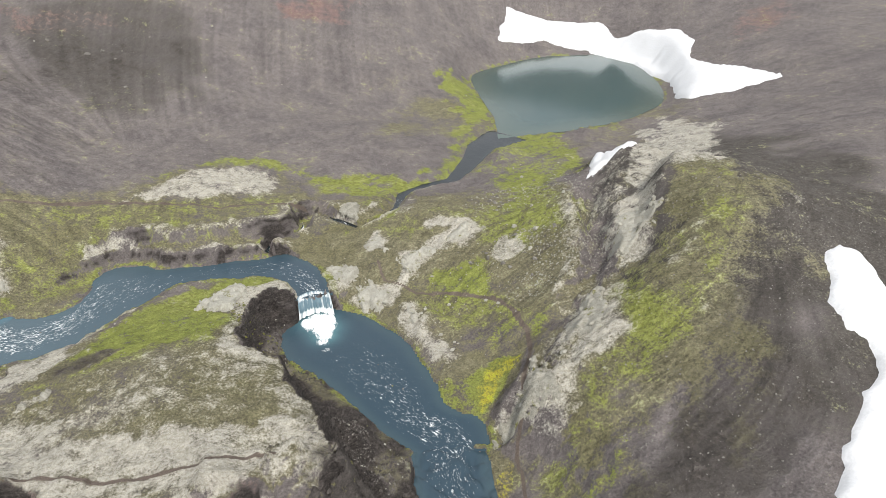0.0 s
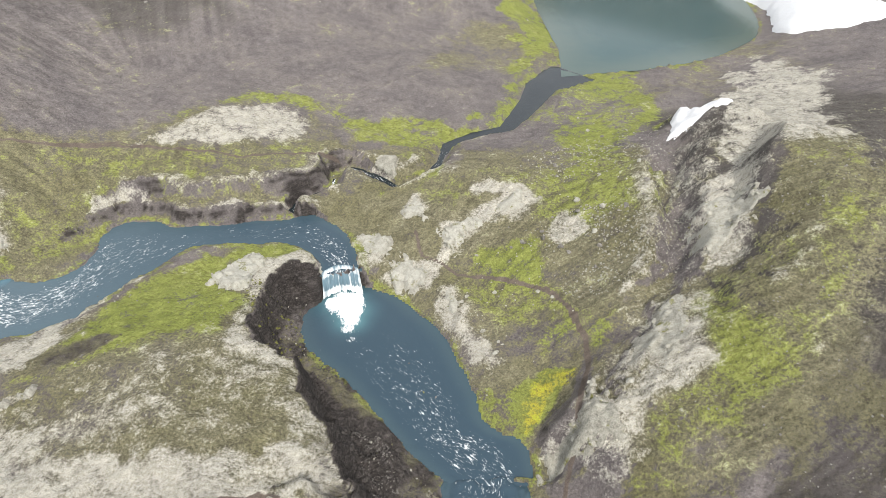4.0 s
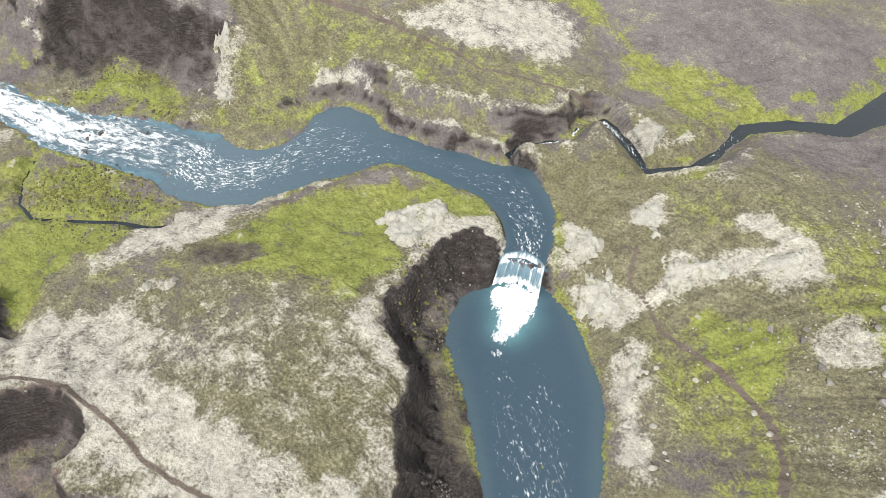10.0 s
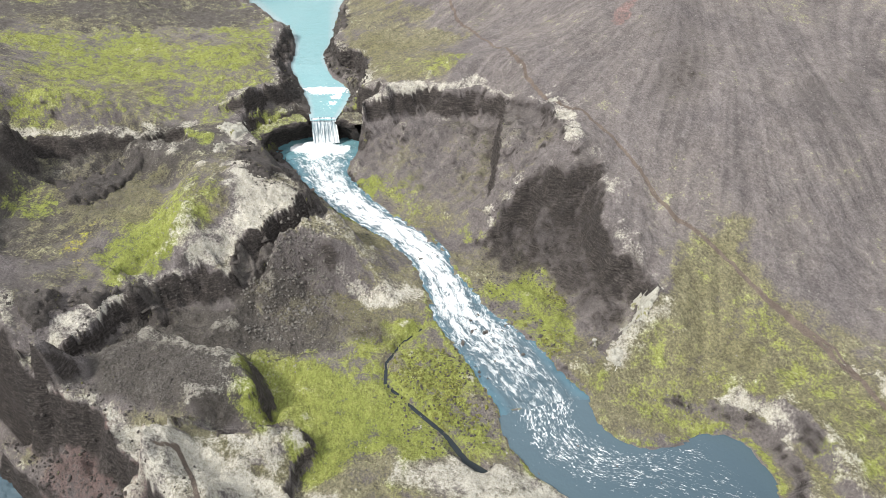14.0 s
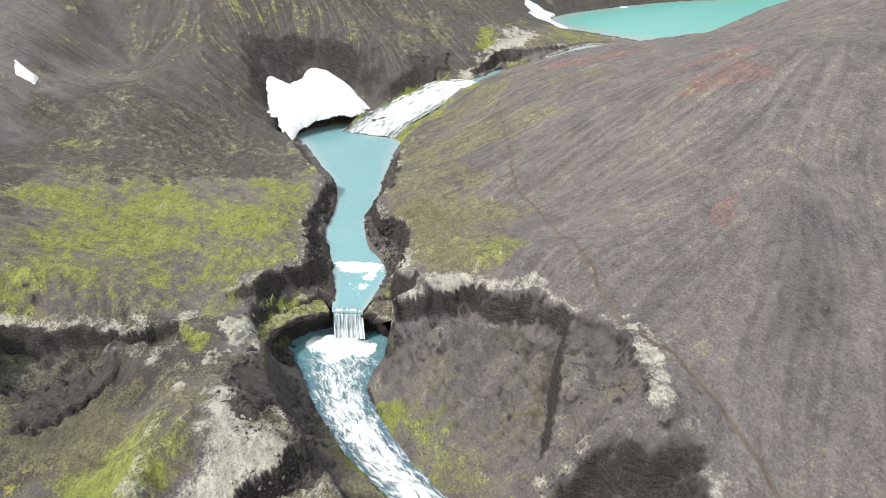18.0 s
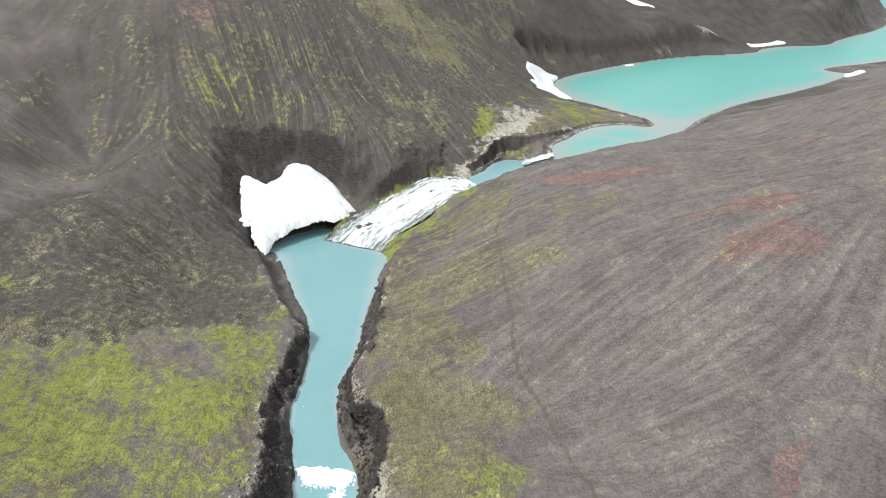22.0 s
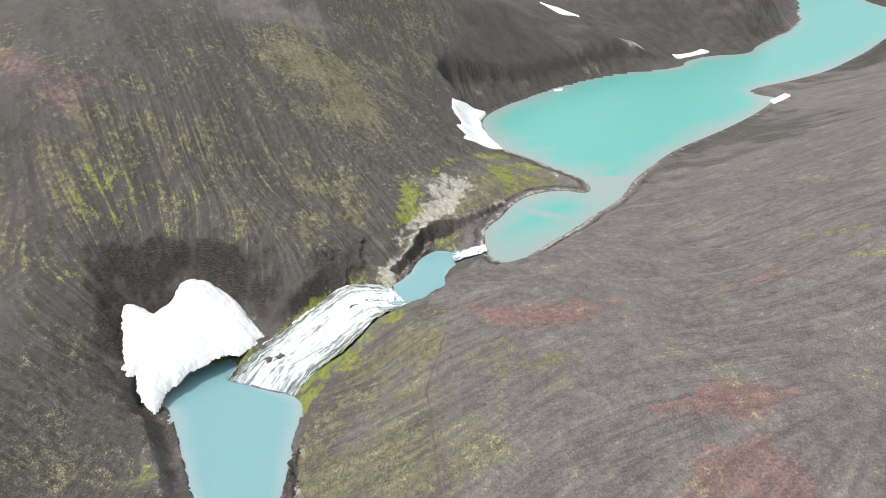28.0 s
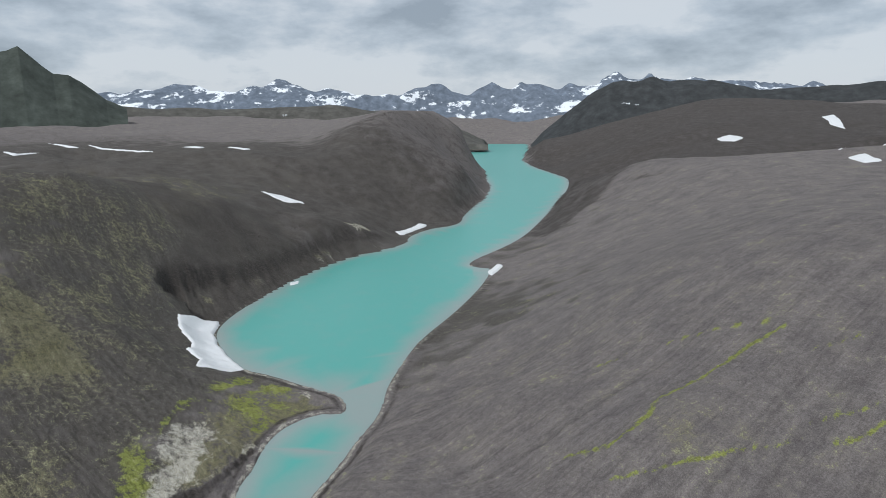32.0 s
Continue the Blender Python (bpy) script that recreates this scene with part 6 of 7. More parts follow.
def ribbon(name, left, right, levels, material_, step, foam_rows, wave=0.1, spread=0.06, across=14, extra=0.0, plumes=(), sky_tint=(0.0,), milky=(0.0,), rim=0.4, bands=(), lead=2.0, bow=0.0):
    """Running water between two shores; foam_rows: how white it is along its length."""
    length = max(np.hypot(*np.diff(np.array([r[:2] for r in left], float), axis=0).T).sum(), 10)
    n = max(int(length / step), 6)
    L, R = resampled(left, n), resampled(right, n)
    L, R = (np.concatenate([q[:1] + lead * (q[:1] - q[1:2]), q, q[-1:] + 0.7 * (q[-1:] - q[-2:-1])]) for q in (L, R))  # tucked under its neighbours
    n += 2
    u = np.linspace(-spread, 1 + spread, across)
    x = L[:, None, 0] + (R - L)[:, None, 0] * u
    y = L[:, None, 1] + (R - L)[:, None, 1] * u
    if bow:  # a lip that curves upstream
        up = (L[8] + R[8] - L[1] - R[1]) / np.linalg.norm(L[8] + R[8] - L[1] - R[1])
        shift = bow * np.clip(1 - (2 * u - 1) ** 2, 0, 1)[None] * np.clip(1 - np.arange(n) / 9, 0, 1)[:, None]
        x, y = x + up[0] * shift, y + up[1] * shift
    f = np.repeat(np.concatenate([[0.0], np.linspace(0, 1, n - 2), [1.0]])[:, None], across, 1)
    tuck = np.zeros(f.shape)
    tuck[0], tuck[-1] = 0.35, 0.35
    fo = along(foam_rows, f)
    milk = along(milky, f) if len(milky) > 1 else np.full(x.shape, milky[0])
    sky_tinted = along(sky_tint, f) if len(sky_tint) > 1 else np.full(x.shape, sky_tint[0])
    for px, py, r, amount in plumes:
        g = np.exp(-((x - px) ** 2 + (y - py) ** 2) / (2 * r * r))
        fo, milk = np.maximum(fo, amount * g), np.maximum(milk, 0.5 * (r > 2.5) * np.exp(-((x - px) ** 2 + (y - py) ** 2) / (3.4 * r * r)))
    for (ax, ay), (bx, by), up, down, amount in bands:  # white water below a line across the stream
        ex, ey = bx - ax, by - ay
        q = np.hypot(ex, ey)
        t, away = ((x - ax) * ex + (y - ay) * ey) / (q * q), ((x - ax) * ey - (y - ay) * ex) / q + 0.9 * fbm(x, y, 4, 3, 0.6, 2)
        g = smooth((t + 0.12) / 0.12) * smooth((1.12 - t) / 0.12) * np.where(away > 0, np.exp(-(away / down) ** 2), np.exp(-(away / up) ** 2))
        fo = np.maximum(fo, amount * g)
    z = along(levels, f) + extra - tuck + wave * (0.3 + fo) * fbm(x, y, 3.0, 3, 0.6, 3)
    edge = 1 - np.abs(2 * np.repeat(u[None], n, 0) - 1)
    shore = smooth((0.35 - edge) / 0.35)
    ob = sheet(name, x.ravel(), y.ravel(), z.ravel(), n, across, material_, (("foam", (fo * (rim + (1 - rim) * smooth(edge * 1.5))).ravel()), ("shore", shore.ravel()), ("milk", milk.ravel()), ("sky_tint", sky_tinted.ravel()), ("run", (f * length).ravel()), ("span", (np.repeat(u[None], n, 0) * np.hypot(*(R - L).T)[:, None]).ravel())))
    return tagged(ob, kind="structure")


def still(name, left, right, level, material_, cell):
    """Still water inside an outline, as one level sheet."""
    outline = left + right[::-1]
    p = np.array(outline, float)
    bm = bmesh.new()
    face = bm.faces.new([bm.verts.new((a, b, level)) for a, b in p])
    bmesh.ops.triangulate(bm, faces=[face], ngon_method="EAR_CLIP")
    for _ in range(4):
        long_edges = [e for e in bm.edges if e.calc_length() > cell]
        if not long_edges:
            break
        bmesh.ops.subdivide_edges(bm, edges=long_edges, cuts=1, use_grid_fill=False)
        bmesh.ops.triangulate(bm, faces=[fc for fc in bm.faces if len(fc.verts) > 3])
    for fc in bm.faces:
        if fc.normal.z < 0:
            fc.normal_flip()
    ob = part(name, bm, material_)
    co = np.array([v.co[:2] for v in ob.data.vertices])
    d, _ = edge_distance(co[:, 0], co[:, 1], outline)
    ob.data.attributes.new("shore", "FLOAT", "POINT").data.foreach_set("value", smooth((26 + d) / 26).astype(np.float32))
    return tagged(ob, kind="structure")


tagged(ribbon("river_lower", LOWER_L, LOWER_R, WATERS[0][3], RIVER, 0.7, [0.42, 0.46, 0.5, 0.46, 0.42, 0.44], 0.9, across=56, sky_tint=[1.0, 1.0, 1.0, 0.8, 0.2, 0.0]), "dark blue river below the small falls", "river")
tagged(ribbon("river_pool", POOL_L, POOL_R, WATERS[1][3], RIVER, 0.8, [0.42, 0.44, 0.42, 0.4, 0.36, 0.24, 0.16, 0.1], 0.12, across=36, bands=[((-51.5, 198.2), (-41.5, 203.2), 1.4, 6.0, 1.5)], plumes=[(-46, 199, 3.4, 1.5), (-43, 195, 3.2, 1.4), (-42, 191, 2.6, 1.1), (-42, 187, 2.2, 0.8), (-40, 183, 1.8, 0.6), (-1, 147, 2.0, 0.66), (-3, 150, 1.6, 0.6), (-5, 144, 2.0, 0.58), (5, 140, 2.2, 0.72), (3, 135, 2.4, 0.7), (2, 131, 2.4, 0.6)]), "deep blue plunge pool running into riffles", "river")
tagged(ribbon("river_upper", UPPER_L, UPPER_R, WATERS[2][3], RIVER, 0.8, [0.5, 0.42, 0.36, 0.34, 0.38, 0.44, 0.5, 0.54], 0.12, across=24, lead=0.3, bow=1.0, sky_tint=[0.0, 0.1, 0.3, 0.5, 0.8, 1.0]), "blue river bending above the waterfall", "river")
tagged(ribbon("river_rapids", RAPIDS_L, RAPIDS_R, WATERS[3][3], RAPIDS, 0.7, [0.55, 0.72, 0.80, 0.84, 0.82, 0.68, 0.3], 0.45, across=44, rim=0.7, bands=[((-310, 106), (-304, 130), 4.0, 8.0, 1.4)], plumes=[(-305, 118, 6.0, 1.5), (-299, 116, 4.5, 1.1), (-304, 108, 3.5, 0.9)], milky=[0, 0, 0, 0, 0.15, 0.6]), "white rapids over rocks in the gorge", "river")
tagged(ribbon("river_reach", REACH_L, REACH_R, WATERS[4][3], MILKY, 0.9, [0.35, 0.3, 0.25, 0.1, 0.05, 0.05, 0.05, 0.05, 0.1], 0.12, across=44, bands=[((-352, 107), (-348, 134), 0.9, 8.5, 1.3)], plumes=[(-338, 128, 3.5, 0.9), (-330, 125, 3.0, 0.7)]), "milky turquoise river between low cliffs", "river")
tagged(ribbon("river_cascade", CASCADE_L, CASCADE_R, [-35.2, -28.2, -22.5, -17, -11, -8.4], CASCADE, 0.5, [0.68, 0.76, 0.78, 0.77, 0.70], 0.7, across=60, rim=0.8, extra=1.4, spread=0.03), "wide white cascade sliding down mossy rock", "cascade")
tagged(ribbon("river_basin", BASIN_L, BASIN_R, WATERS[6][3], MILKY, 0.9, [0.15, 0.05, 0.05, 0.2], 0.04), "small turquoise basin above the cascade", "pool")
tagged(ribbon("river_weir", WEIR_L, WEIR_R, WATERS[7][3], FALLS, 0.5, [0.7, 1.0, 1.2, 1.2], 0.6, extra=1.0, rim=0.7, spread=-0.03), "short white drop out of the lake", "cascade")
tagged(ribbon("side_channel", SIDE_L, SIDE_R, WATERS[11][3], BROOK_WATER, 0.7, [0.1, 0.3, 0.2, 0.4], 0.05, across=8), "narrow side channel among mossy gravel", "river")
tagged(ribbon("brook", BROOK_L, BROOK_R, WATERS[9][3], BROOK_WATER, 0.7, [0.4, 0.6, 0.5, 0.3, 0.45, 0.1, 0.1, 0.1, 0.1, 0.1], 0.06, across=8), "narrow winding brook through green moss", "brook")
tagged(still("lake", LAKE_L, LAKE_R, 0.0, LAKE, 60), "turquoise glacial lake between dark hills", "lake")
tagged(still("pond", POND_L, POND_R, -54.2, POND, 20), "grey-green still pond below snow", "pond")


# ---- rocks ----
def rock_mesh(name, seed, mat, cuts=2, flat=0.7):
    """A broken, weathered stone about one metre across, resting on its flat side."""
    rng = random.Random(seed)
    bm = bmesh.new()
    bmesh.ops.create_icosphere(bm, subdivisions=cuts, radius=0.5)
    planes = [(Vector((rng.uniform(-1, 1), rng.uniform(-1, 1), rng.uniform(-0.3, 1))).normalized(), rng.uniform(0.22, 0.38)) for _ in range(12)]
    ax = (rng.uniform(0.8, 1.25), rng.uniform(0.7, 1.0), flat * rng.uniform(0.8, 1.1))
    off = Vector((seed * 3.1, seed * 1.7, 0))
    for v in bm.verts:
        for nrm, dist in planes:
            over = v.co.dot(nrm) - dist
            if over > 0:
                v.co -= nrm * over * 0.97
        v.co *= 1 + 0.12 * noise.noise(v.co * 3.0 + off)
        v.co = Vector((v.co.x * ax[0], v.co.y * ax[1], v.co.z * ax[2]))
    me = bpy.data.meshes.new(name)
    bm.to_mesh(me)
    bm.free()
    me.materials.append(mat)
    return me


BOULDERS = {k: [rock_mesh("boulder", 10 * j + i, m, 2) for i in range(5)] for j, (k, m) in enumerate((("pale", PALE_ROCK), ("dark", DARK_ROCK), ("grey", GREY_ROCK), ("mossy", MOSSY_ROCK)))}
ROCK_WORDS = {
    "pale": "pale lichen-crusted boulder on the mossy slope", "dark": "dark lava boulder at the water's edge",
    "grey": "grey weathered boulder on the moor", "mossy": "moss-covered boulder beside the rapids",
}


def boulder(kind, x, y, size, rng, group, sink=0.22, words=""):
    me = rng.choice(BOULDERS[kind])
    ob = new("boulder", me)
    z = float(ground_at(np.array([x]), np.array([y]))[0])
    if wet_at(x, y):
        z = max(z, level_at(x, y) - 0.25 * size)
    ob.matrix_basis = pose(x, y, z + size * (0.30 - sink), rng.uniform(-14, 14), rng.uniform(-14, 14), rng.uniform(0, 360)) @ Matrix.Diagonal((size, size, size * rng.uniform(0.8, 1.15), 1))
    return tagged(ob, words or ROCK_WORDS[kind], "boulder", group)


def wet_at(x, y):
    i, j = np.clip(np.searchsorted(XS, x), 0, NX - 1), np.clip(np.searchsorted(YS, y), 0, NY - 1)
    return bool(WET.reshape(NX, NY)[i, j])


def level_at(x, y):
    i, j = np.clip(np.searchsorted(XS, x), 0, NX - 1), np.clip(np.searchsorted(YS, y), 0, NY - 1)
    return float(LEVEL.reshape(NX, NY)[i, j])


def strewn(kinds, cx, cy, a, b, deg, count, lo, hi, group, seed, words="", wet=False):
    rng = random.Random(seed)
    c, s = math.cos(radians(deg)), math.sin(radians(deg))
    n = 0
    for _ in range(count * 8):
        if n >= count:
            break
        r, t = math.sqrt(rng.random()), rng.uniform(0, 2 * math.pi)
        u, v = a * r * math.cos(t), b * r * math.sin(t)
        x, y = cx + u * c - v * s, cy + u * s + v * c
        if wet_at(x, y) != wet:
            continue
        boulder(rng.choice(kinds), x, y, lo + (hi - lo) * rng.random() ** 2.2, rng, group, words=words)
        n += 1


strewn(["pale", "grey"], 30, 232, 26, 30, 20, 60, 0.8, 2.8, "boulders on the mossy slope", 1)
strewn(["pale", "grey"], 6, 200, 14, 24, 10, 26, 0.7, 2.0, "boulders on the mossy slope", 2)
strewn(["grey", "pale"], 58, 300, 40, 26, 0, 14, 0.9, 2.6, "boulders on the mossy slope", 3)
strewn(["dark", "mossy"], -168, 174, 22, 13, -20, 38, 0.7, 2.2, "boulders along the rapids", 4)
strewn(["dark"], -175, 168, 30, 10, -20, 42, 0.6, 2.0, "boulders in the white water", 6, "dark wet boulder standing in the white water", True)
strewn(["dark"], -225, 156, 30, 6, -12, 18, 0.6, 1.7, "boulders in the white water", 7, "dark wet boulder standing in the white water", True)
strewn(["dark"], -128, 190, 22, 11, 70, 16, 0.6, 1.8, "boulders in the white water", 8, "dark wet boulder standing in the white water", True)
strewn(["dark", "grey"], -268, 108, 26, 9, -15, 14, 0.9, 2.4, "rubble under the pale ridge", 9, "dark angular block of rubble below the ridge")
strewn(["dark", "grey"], -352, 106, 14, 4, 8, 14, 0.9, 2.6, "blocks along the low cliff", 10, "dark cliff block above the milky river")
strewn(["grey"], -205, 108, 18, 22, 0, 18, 0.7, 2.0, "boulders on the scree slope", 13, "grey scree block on the brown slope")
strewn(["grey", "pale"], -60, 420, 120, 60, 0, 8, 1.2, 3.0, "boulders on the far slope", 14, "grey boulder on the gravel slope above the pond")
strewn(["dark", "grey"], -195, 385, 40, 32, 40, 14, 1.6, 5.0, "blocks of the dark crag", 19, "dark broken block of the hillside crag")
strewn(["mossy", "grey"], -16, 161, 4, 7, -30, 8, 0.4, 1.0, "stones of the gravel bar", 24, "small wet stone of the gravel bar", True)
strewn(["dark"], -30, 170, 24, 10, -50, 8, 0.7, 1.4, "boulders in the white water", 15, "dark wet boulder standing in the white water", True)

for x, y, size in ((-306, 100, 4.6), (-302, 97.5, 3.8), (-308, 103, 3.0)):
    boulder("dark", x, y, size, random.Random(int(x)), "boulders under the overhang", words="large dark boulder under the cliff overhang")
for x, y, size in ((-569, 167, 4.5), (-578, 174, 3.0), (-565, 187, 2.6), (-567, 161, 3.0), (-572, 169, 4.0), (-562, 178, 3.4), (-575, 171, 2.6), (-552, 144, 1.6), (-561, 152, 1.4)):
    boulder("mossy", x, y, size, random.Random(int(x) * 7), "mossy rocks in the cascade", words="bright mossy rock splitting the white cascade")


def scattered(name, label, mat, zones, seed, lo, hi):
    """Countless small stones, one mesh."""
    rng = np.random.RandomState(seed)
    base = [(np.array([v.co[:] for v in m.vertices]), np.array([p.vertices[:] for p in m.polygons])) for m in (rock_mesh("pebble", 90 + k, mat, 1) for k in range(4))]
    verts, faces, off = [], [], 0
    for cx, cy, a, b, deg, count in zones:
        r, t = np.sqrt(rng.rand(count)), rng.rand(count) * 2 * np.pi
        c, s = math.cos(radians(deg)), math.sin(radians(deg))
        u, v = a * r * np.cos(t), b * r * np.sin(t)
        x, y = cx + u * c - v * s, cy + u * s + v * c
        i, j = np.clip(np.searchsorted(XS, x), 0, NX - 1), np.clip(np.searchsorted(YS, y), 0, NY - 1)
        keep = ~WET.reshape(NX, NY)[i, j] & (vnoise(x / 14, y / 14, 3) > -0.35)
        x, y = x[keep], y[keep]
        z = ground_at(x, y)
        size = lo + (hi - lo) * rng.rand(len(x)) ** 3
        spin = rng.rand(len(x)) * 2 * np.pi
        for k in range(len(x)):
            co, fc = base[k % 4]
            cs, sn = math.cos(spin[k]) * size[k], math.sin(spin[k]) * size[k]
            verts.append(np.stack([x[k] + co[:, 0] * cs - co[:, 1] * sn, y[k] + co[:, 0] * sn + co[:, 1] * cs, z[k] + (co[:, 2] + 0.1) * size[k]], 1))
            faces.append(fc + off)
            off += len(co)
    co, fc = np.concatenate(verts).astype(np.float32), np.concatenate(faces).astype(np.int32)
    me = bpy.data.meshes.new(name)
    me.vertices.add(len(co))
    me.vertices.foreach_set("co", co.ravel())
    me.loops.add(fc.size)
    me.loops.foreach_set("vertex_index", fc.ravel())
    me.polygons.add(len(fc))
    me.polygons.foreach_set("loop_start", np.arange(0, fc.size, 3, dtype=np.int32))
    me.update(calc_edges=True)
    me.materials.append(mat)
    return tagged(new(name, me), label, "stones", kind="stuff")


scattered("scree_stones", "pale loose stones strewn over moss", PALE_ROCK, [(36, 240, 30, 40, 0, 1500), (44, 205, 22, 12, 20, 900), (30, 222, 12, 8, 0, 400), (60, 280, 30, 30, 0, 500), (-70, 150, 80, 55, 0, 400), (20, 215, 34, 40, 0, 300)], 21, 0.25, 1.2)
scattered("dark_scree", "grey stones strewn over the dark slopes", GREY_ROCK, [(-100, 330, 140, 60, 0, 1800), (-180, 330, 160, 110, 0, 1800), (90, 150, 50, 70, 0, 2200), (100, 210, 40, 50, 0, 900)], 25, 0.2, 0.9)
scattered("gravel_stones", "grey loose stones strewn over gravel slopes", GREY_ROCK, [(-300, 290, 160, 90, 0, 5200), (-380, 230, 120, 60, 0, 3200), (-230, 110, 60, 50, 0, 3200), (-400, 40, 120, 60, 0, 1400), (-450, 320, 140, 90, 20, 3000), (-120, 190, 60, 40, 0, 1000)], 22, 0.25, 0.95)
scattered("dark_rubble", "dark broken lava rubble by the river", DARK_ROCK, [(-268, 108, 30, 12, -15, 1400), (-175, 172, 40, 16, -20, 1000), (-355, 106, 40, 6, 5, 800), (-375, 128, 40, 6, 5, 700), (-45, 165, 40, 14, 130, 800), (-210, 190, 26, 18, 10, 700), (-160, 150, 24, 16, 0, 800), (-150, 62, 42, 26, 30, 1500), (-262, 192, 34, 9, 30, 400), (-330, 100, 30, 6, 0, 300), (-255, 146, 26, 5, -30, 200), (-206, 104, 24, 26, 0, 700)], 23, 0.3, 1.3)

scattered("mossy_stones", "mossy river stones on low gravel banks", MOSSY_ROCK, [(-171, 146, 16, 9, 20, 520), (-155, 152, 10, 8, 20, 280), (-180, 186, 20, 8, -25, 520), (-60, 178, 20, 6, -50, 160)], 26, 0.5, 1.6)

def scarp_rubble(rows, per_metre, lo, hi, seed):
    """Ellipses of fallen stone down the faces of some scarps."""
    out = []
    for brink, foot in rows:
        top, low = fine_line(brink, 8.0), fine_line(foot, 8.0)
        for k in range(len(top)):
            q = low[int(round(k * (len(low) - 1) / (len(top) - 1)))]
            cx, cy = 0.35 * top[k, 0] + 0.65 * q[0], 0.35 * top[k, 1] + 0.65 * q[1]
            reach = 0.5 * math.hypot(*(q - top[k])[:2]) + 1.5
            out.append((cx, cy, reach, 5.0, math.degrees(math.atan2(q[1] - top[k, 1], q[0] - top[k, 0])), int(per_metre * reach)))
    return scattered("cliff_rubble", "dark angular rubble fallen from the cliffs", DARK_ROCK, out, seed, lo, hi)


scarp_rubble([SCARPS_A[0][:2], SCARPS_A[2][:2], SCARPS_B[0][:2]], 8, 0.35, 2.0, 31)
scarp_rubble([SCARPS_C[1][:2], SCARPS_C[2][:2]], 18, 0.5, 2.4, 32)
scattered("ridge_rubble", "grey-brown rubble on the slope below the pale ridge", GREY_ROCK, [(-212, 110, 26, 14, -30, 1500), (-268, 104, 22, 10, -20, 900), (-300, 96, 10, 12, 0, 300)], 33, 0.4, 2.0)
scattered("gravel_bar_stones", "pale gravel of the bar in the lower river", GREY_ROCK, [(-2, 108, 6, 12, 0, 700), (-20, 132, 12, 4, -50, 300), (-28, 148, 10, 3, -45, 300), (-8, 178, 3, 14, 25, 260)], 34, 0.25, 0.9)


def outcrop(outline, height, mat, label, seed, group):
    """A knoll of bare rock breaking through the moss: ledges, cracks and steep sides."""
    p = np.array(outline, float)
    (ax, ay), (bx, by) = p.min(0) - 3, p.max(0) + 3
    cell = max(0.5, math.sqrt((bx - ax) * (by - ay) / 8000))
    nx, ny = int((bx - ax) / cell) + 2, int((by - ay) / cell) + 2
    x, y = (a.ravel() for a in np.meshgrid(np.linspace(ax, bx, nx), np.linspace(ay, by, ny), indexing="ij"))
    d, _ = edge_distance(x, y, outline)
    d = d + 3.2 * fbm(x, y, 8, 5, 0.66, seed) + 0.8
    body = smooth(-d / 1.8)
    crack = np.abs(fbm(x, y, 9.0, 4, 0.5, seed + 1))
    lumps = fbm(x, y, 10.0, 2, 0.45, seed + 2)
    h = height * (0.5 + 0.6 * lumps + 0.7 * np.minimum(crack, 0.5)) - 1.0 * smooth((0.06 - crack) / 0.06)
    step = 0.7
    h = 0.5 * h + 0.5 * (np.floor(h / step) * step + step * smooth((h / step - np.floor(h / step)) * 2 - 0.6))
    keep = (d < 1.2) & (np.array([0 if wet_at(a, b) else 1 for a, b in zip(x, y)]) > 0)
    z = ground_at(x, y) + np.where(d < 0, body * np.maximum(h, 0.15), -0.7 - 0.5 * np.maximum(d, 0))
    ob = sheet("rock_outcrop", x, y, z, nx, ny, mat)
    bm = bmesh.new()
    bm.from_mesh(ob.data)
    bm.verts.ensure_lookup_table()
    bmesh.ops.delete(bm, geom=[bm.verts[i] for i in np.nonzero(~keep)[0]], context="VERTS")
    left, best = set(bm.verts), []
    while left:  # keep the largest connected mass
        stack = [left.pop()]
        island = list(stack)
        while stack:
            for e in stack.pop().link_edges:
                for q in e.verts:
                    if q in left:
                        left.discard(q)
                        stack.append(q)
                        island.append(q)
        best.append(island)
    best.sort(key=len)
    for island in best[:-1]:
        bmesh.ops.delete(bm, geom=island, context="VERTS")
    bm.to_mesh(ob.data)
    bm.free()
    rng = random.Random(seed * 31 + len(outline))
    kind = "pale" if mat is PALE_ROCK else "dark"
    edge = np.nonzero((d > -3.0) & (d < -0.2) & keep)[0]
    for k in range(int(min(14, max(4, len(edge) * cell * cell / 14)))) if len(edge) else ():
        e = edge[rng.randrange(len(edge))]
        size = rng.uniform(0.9, 2.6) * (1.0 if kind == "pale" else 1.15)
        block = new("block", rng.choice(BOULDERS[kind]))
        block.matrix_basis = pose(x[e], y[e], z[e] + 0.12 * size, rng.uniform(-20, 20), rng.uniform(-20, 20), rng.uniform(0, 360)) @ Matrix.Diagonal((size * 1.2, size, size * 0.8, 1))
        block.parent = ob
    return tagged(ob, label, "rock outcrop", group)



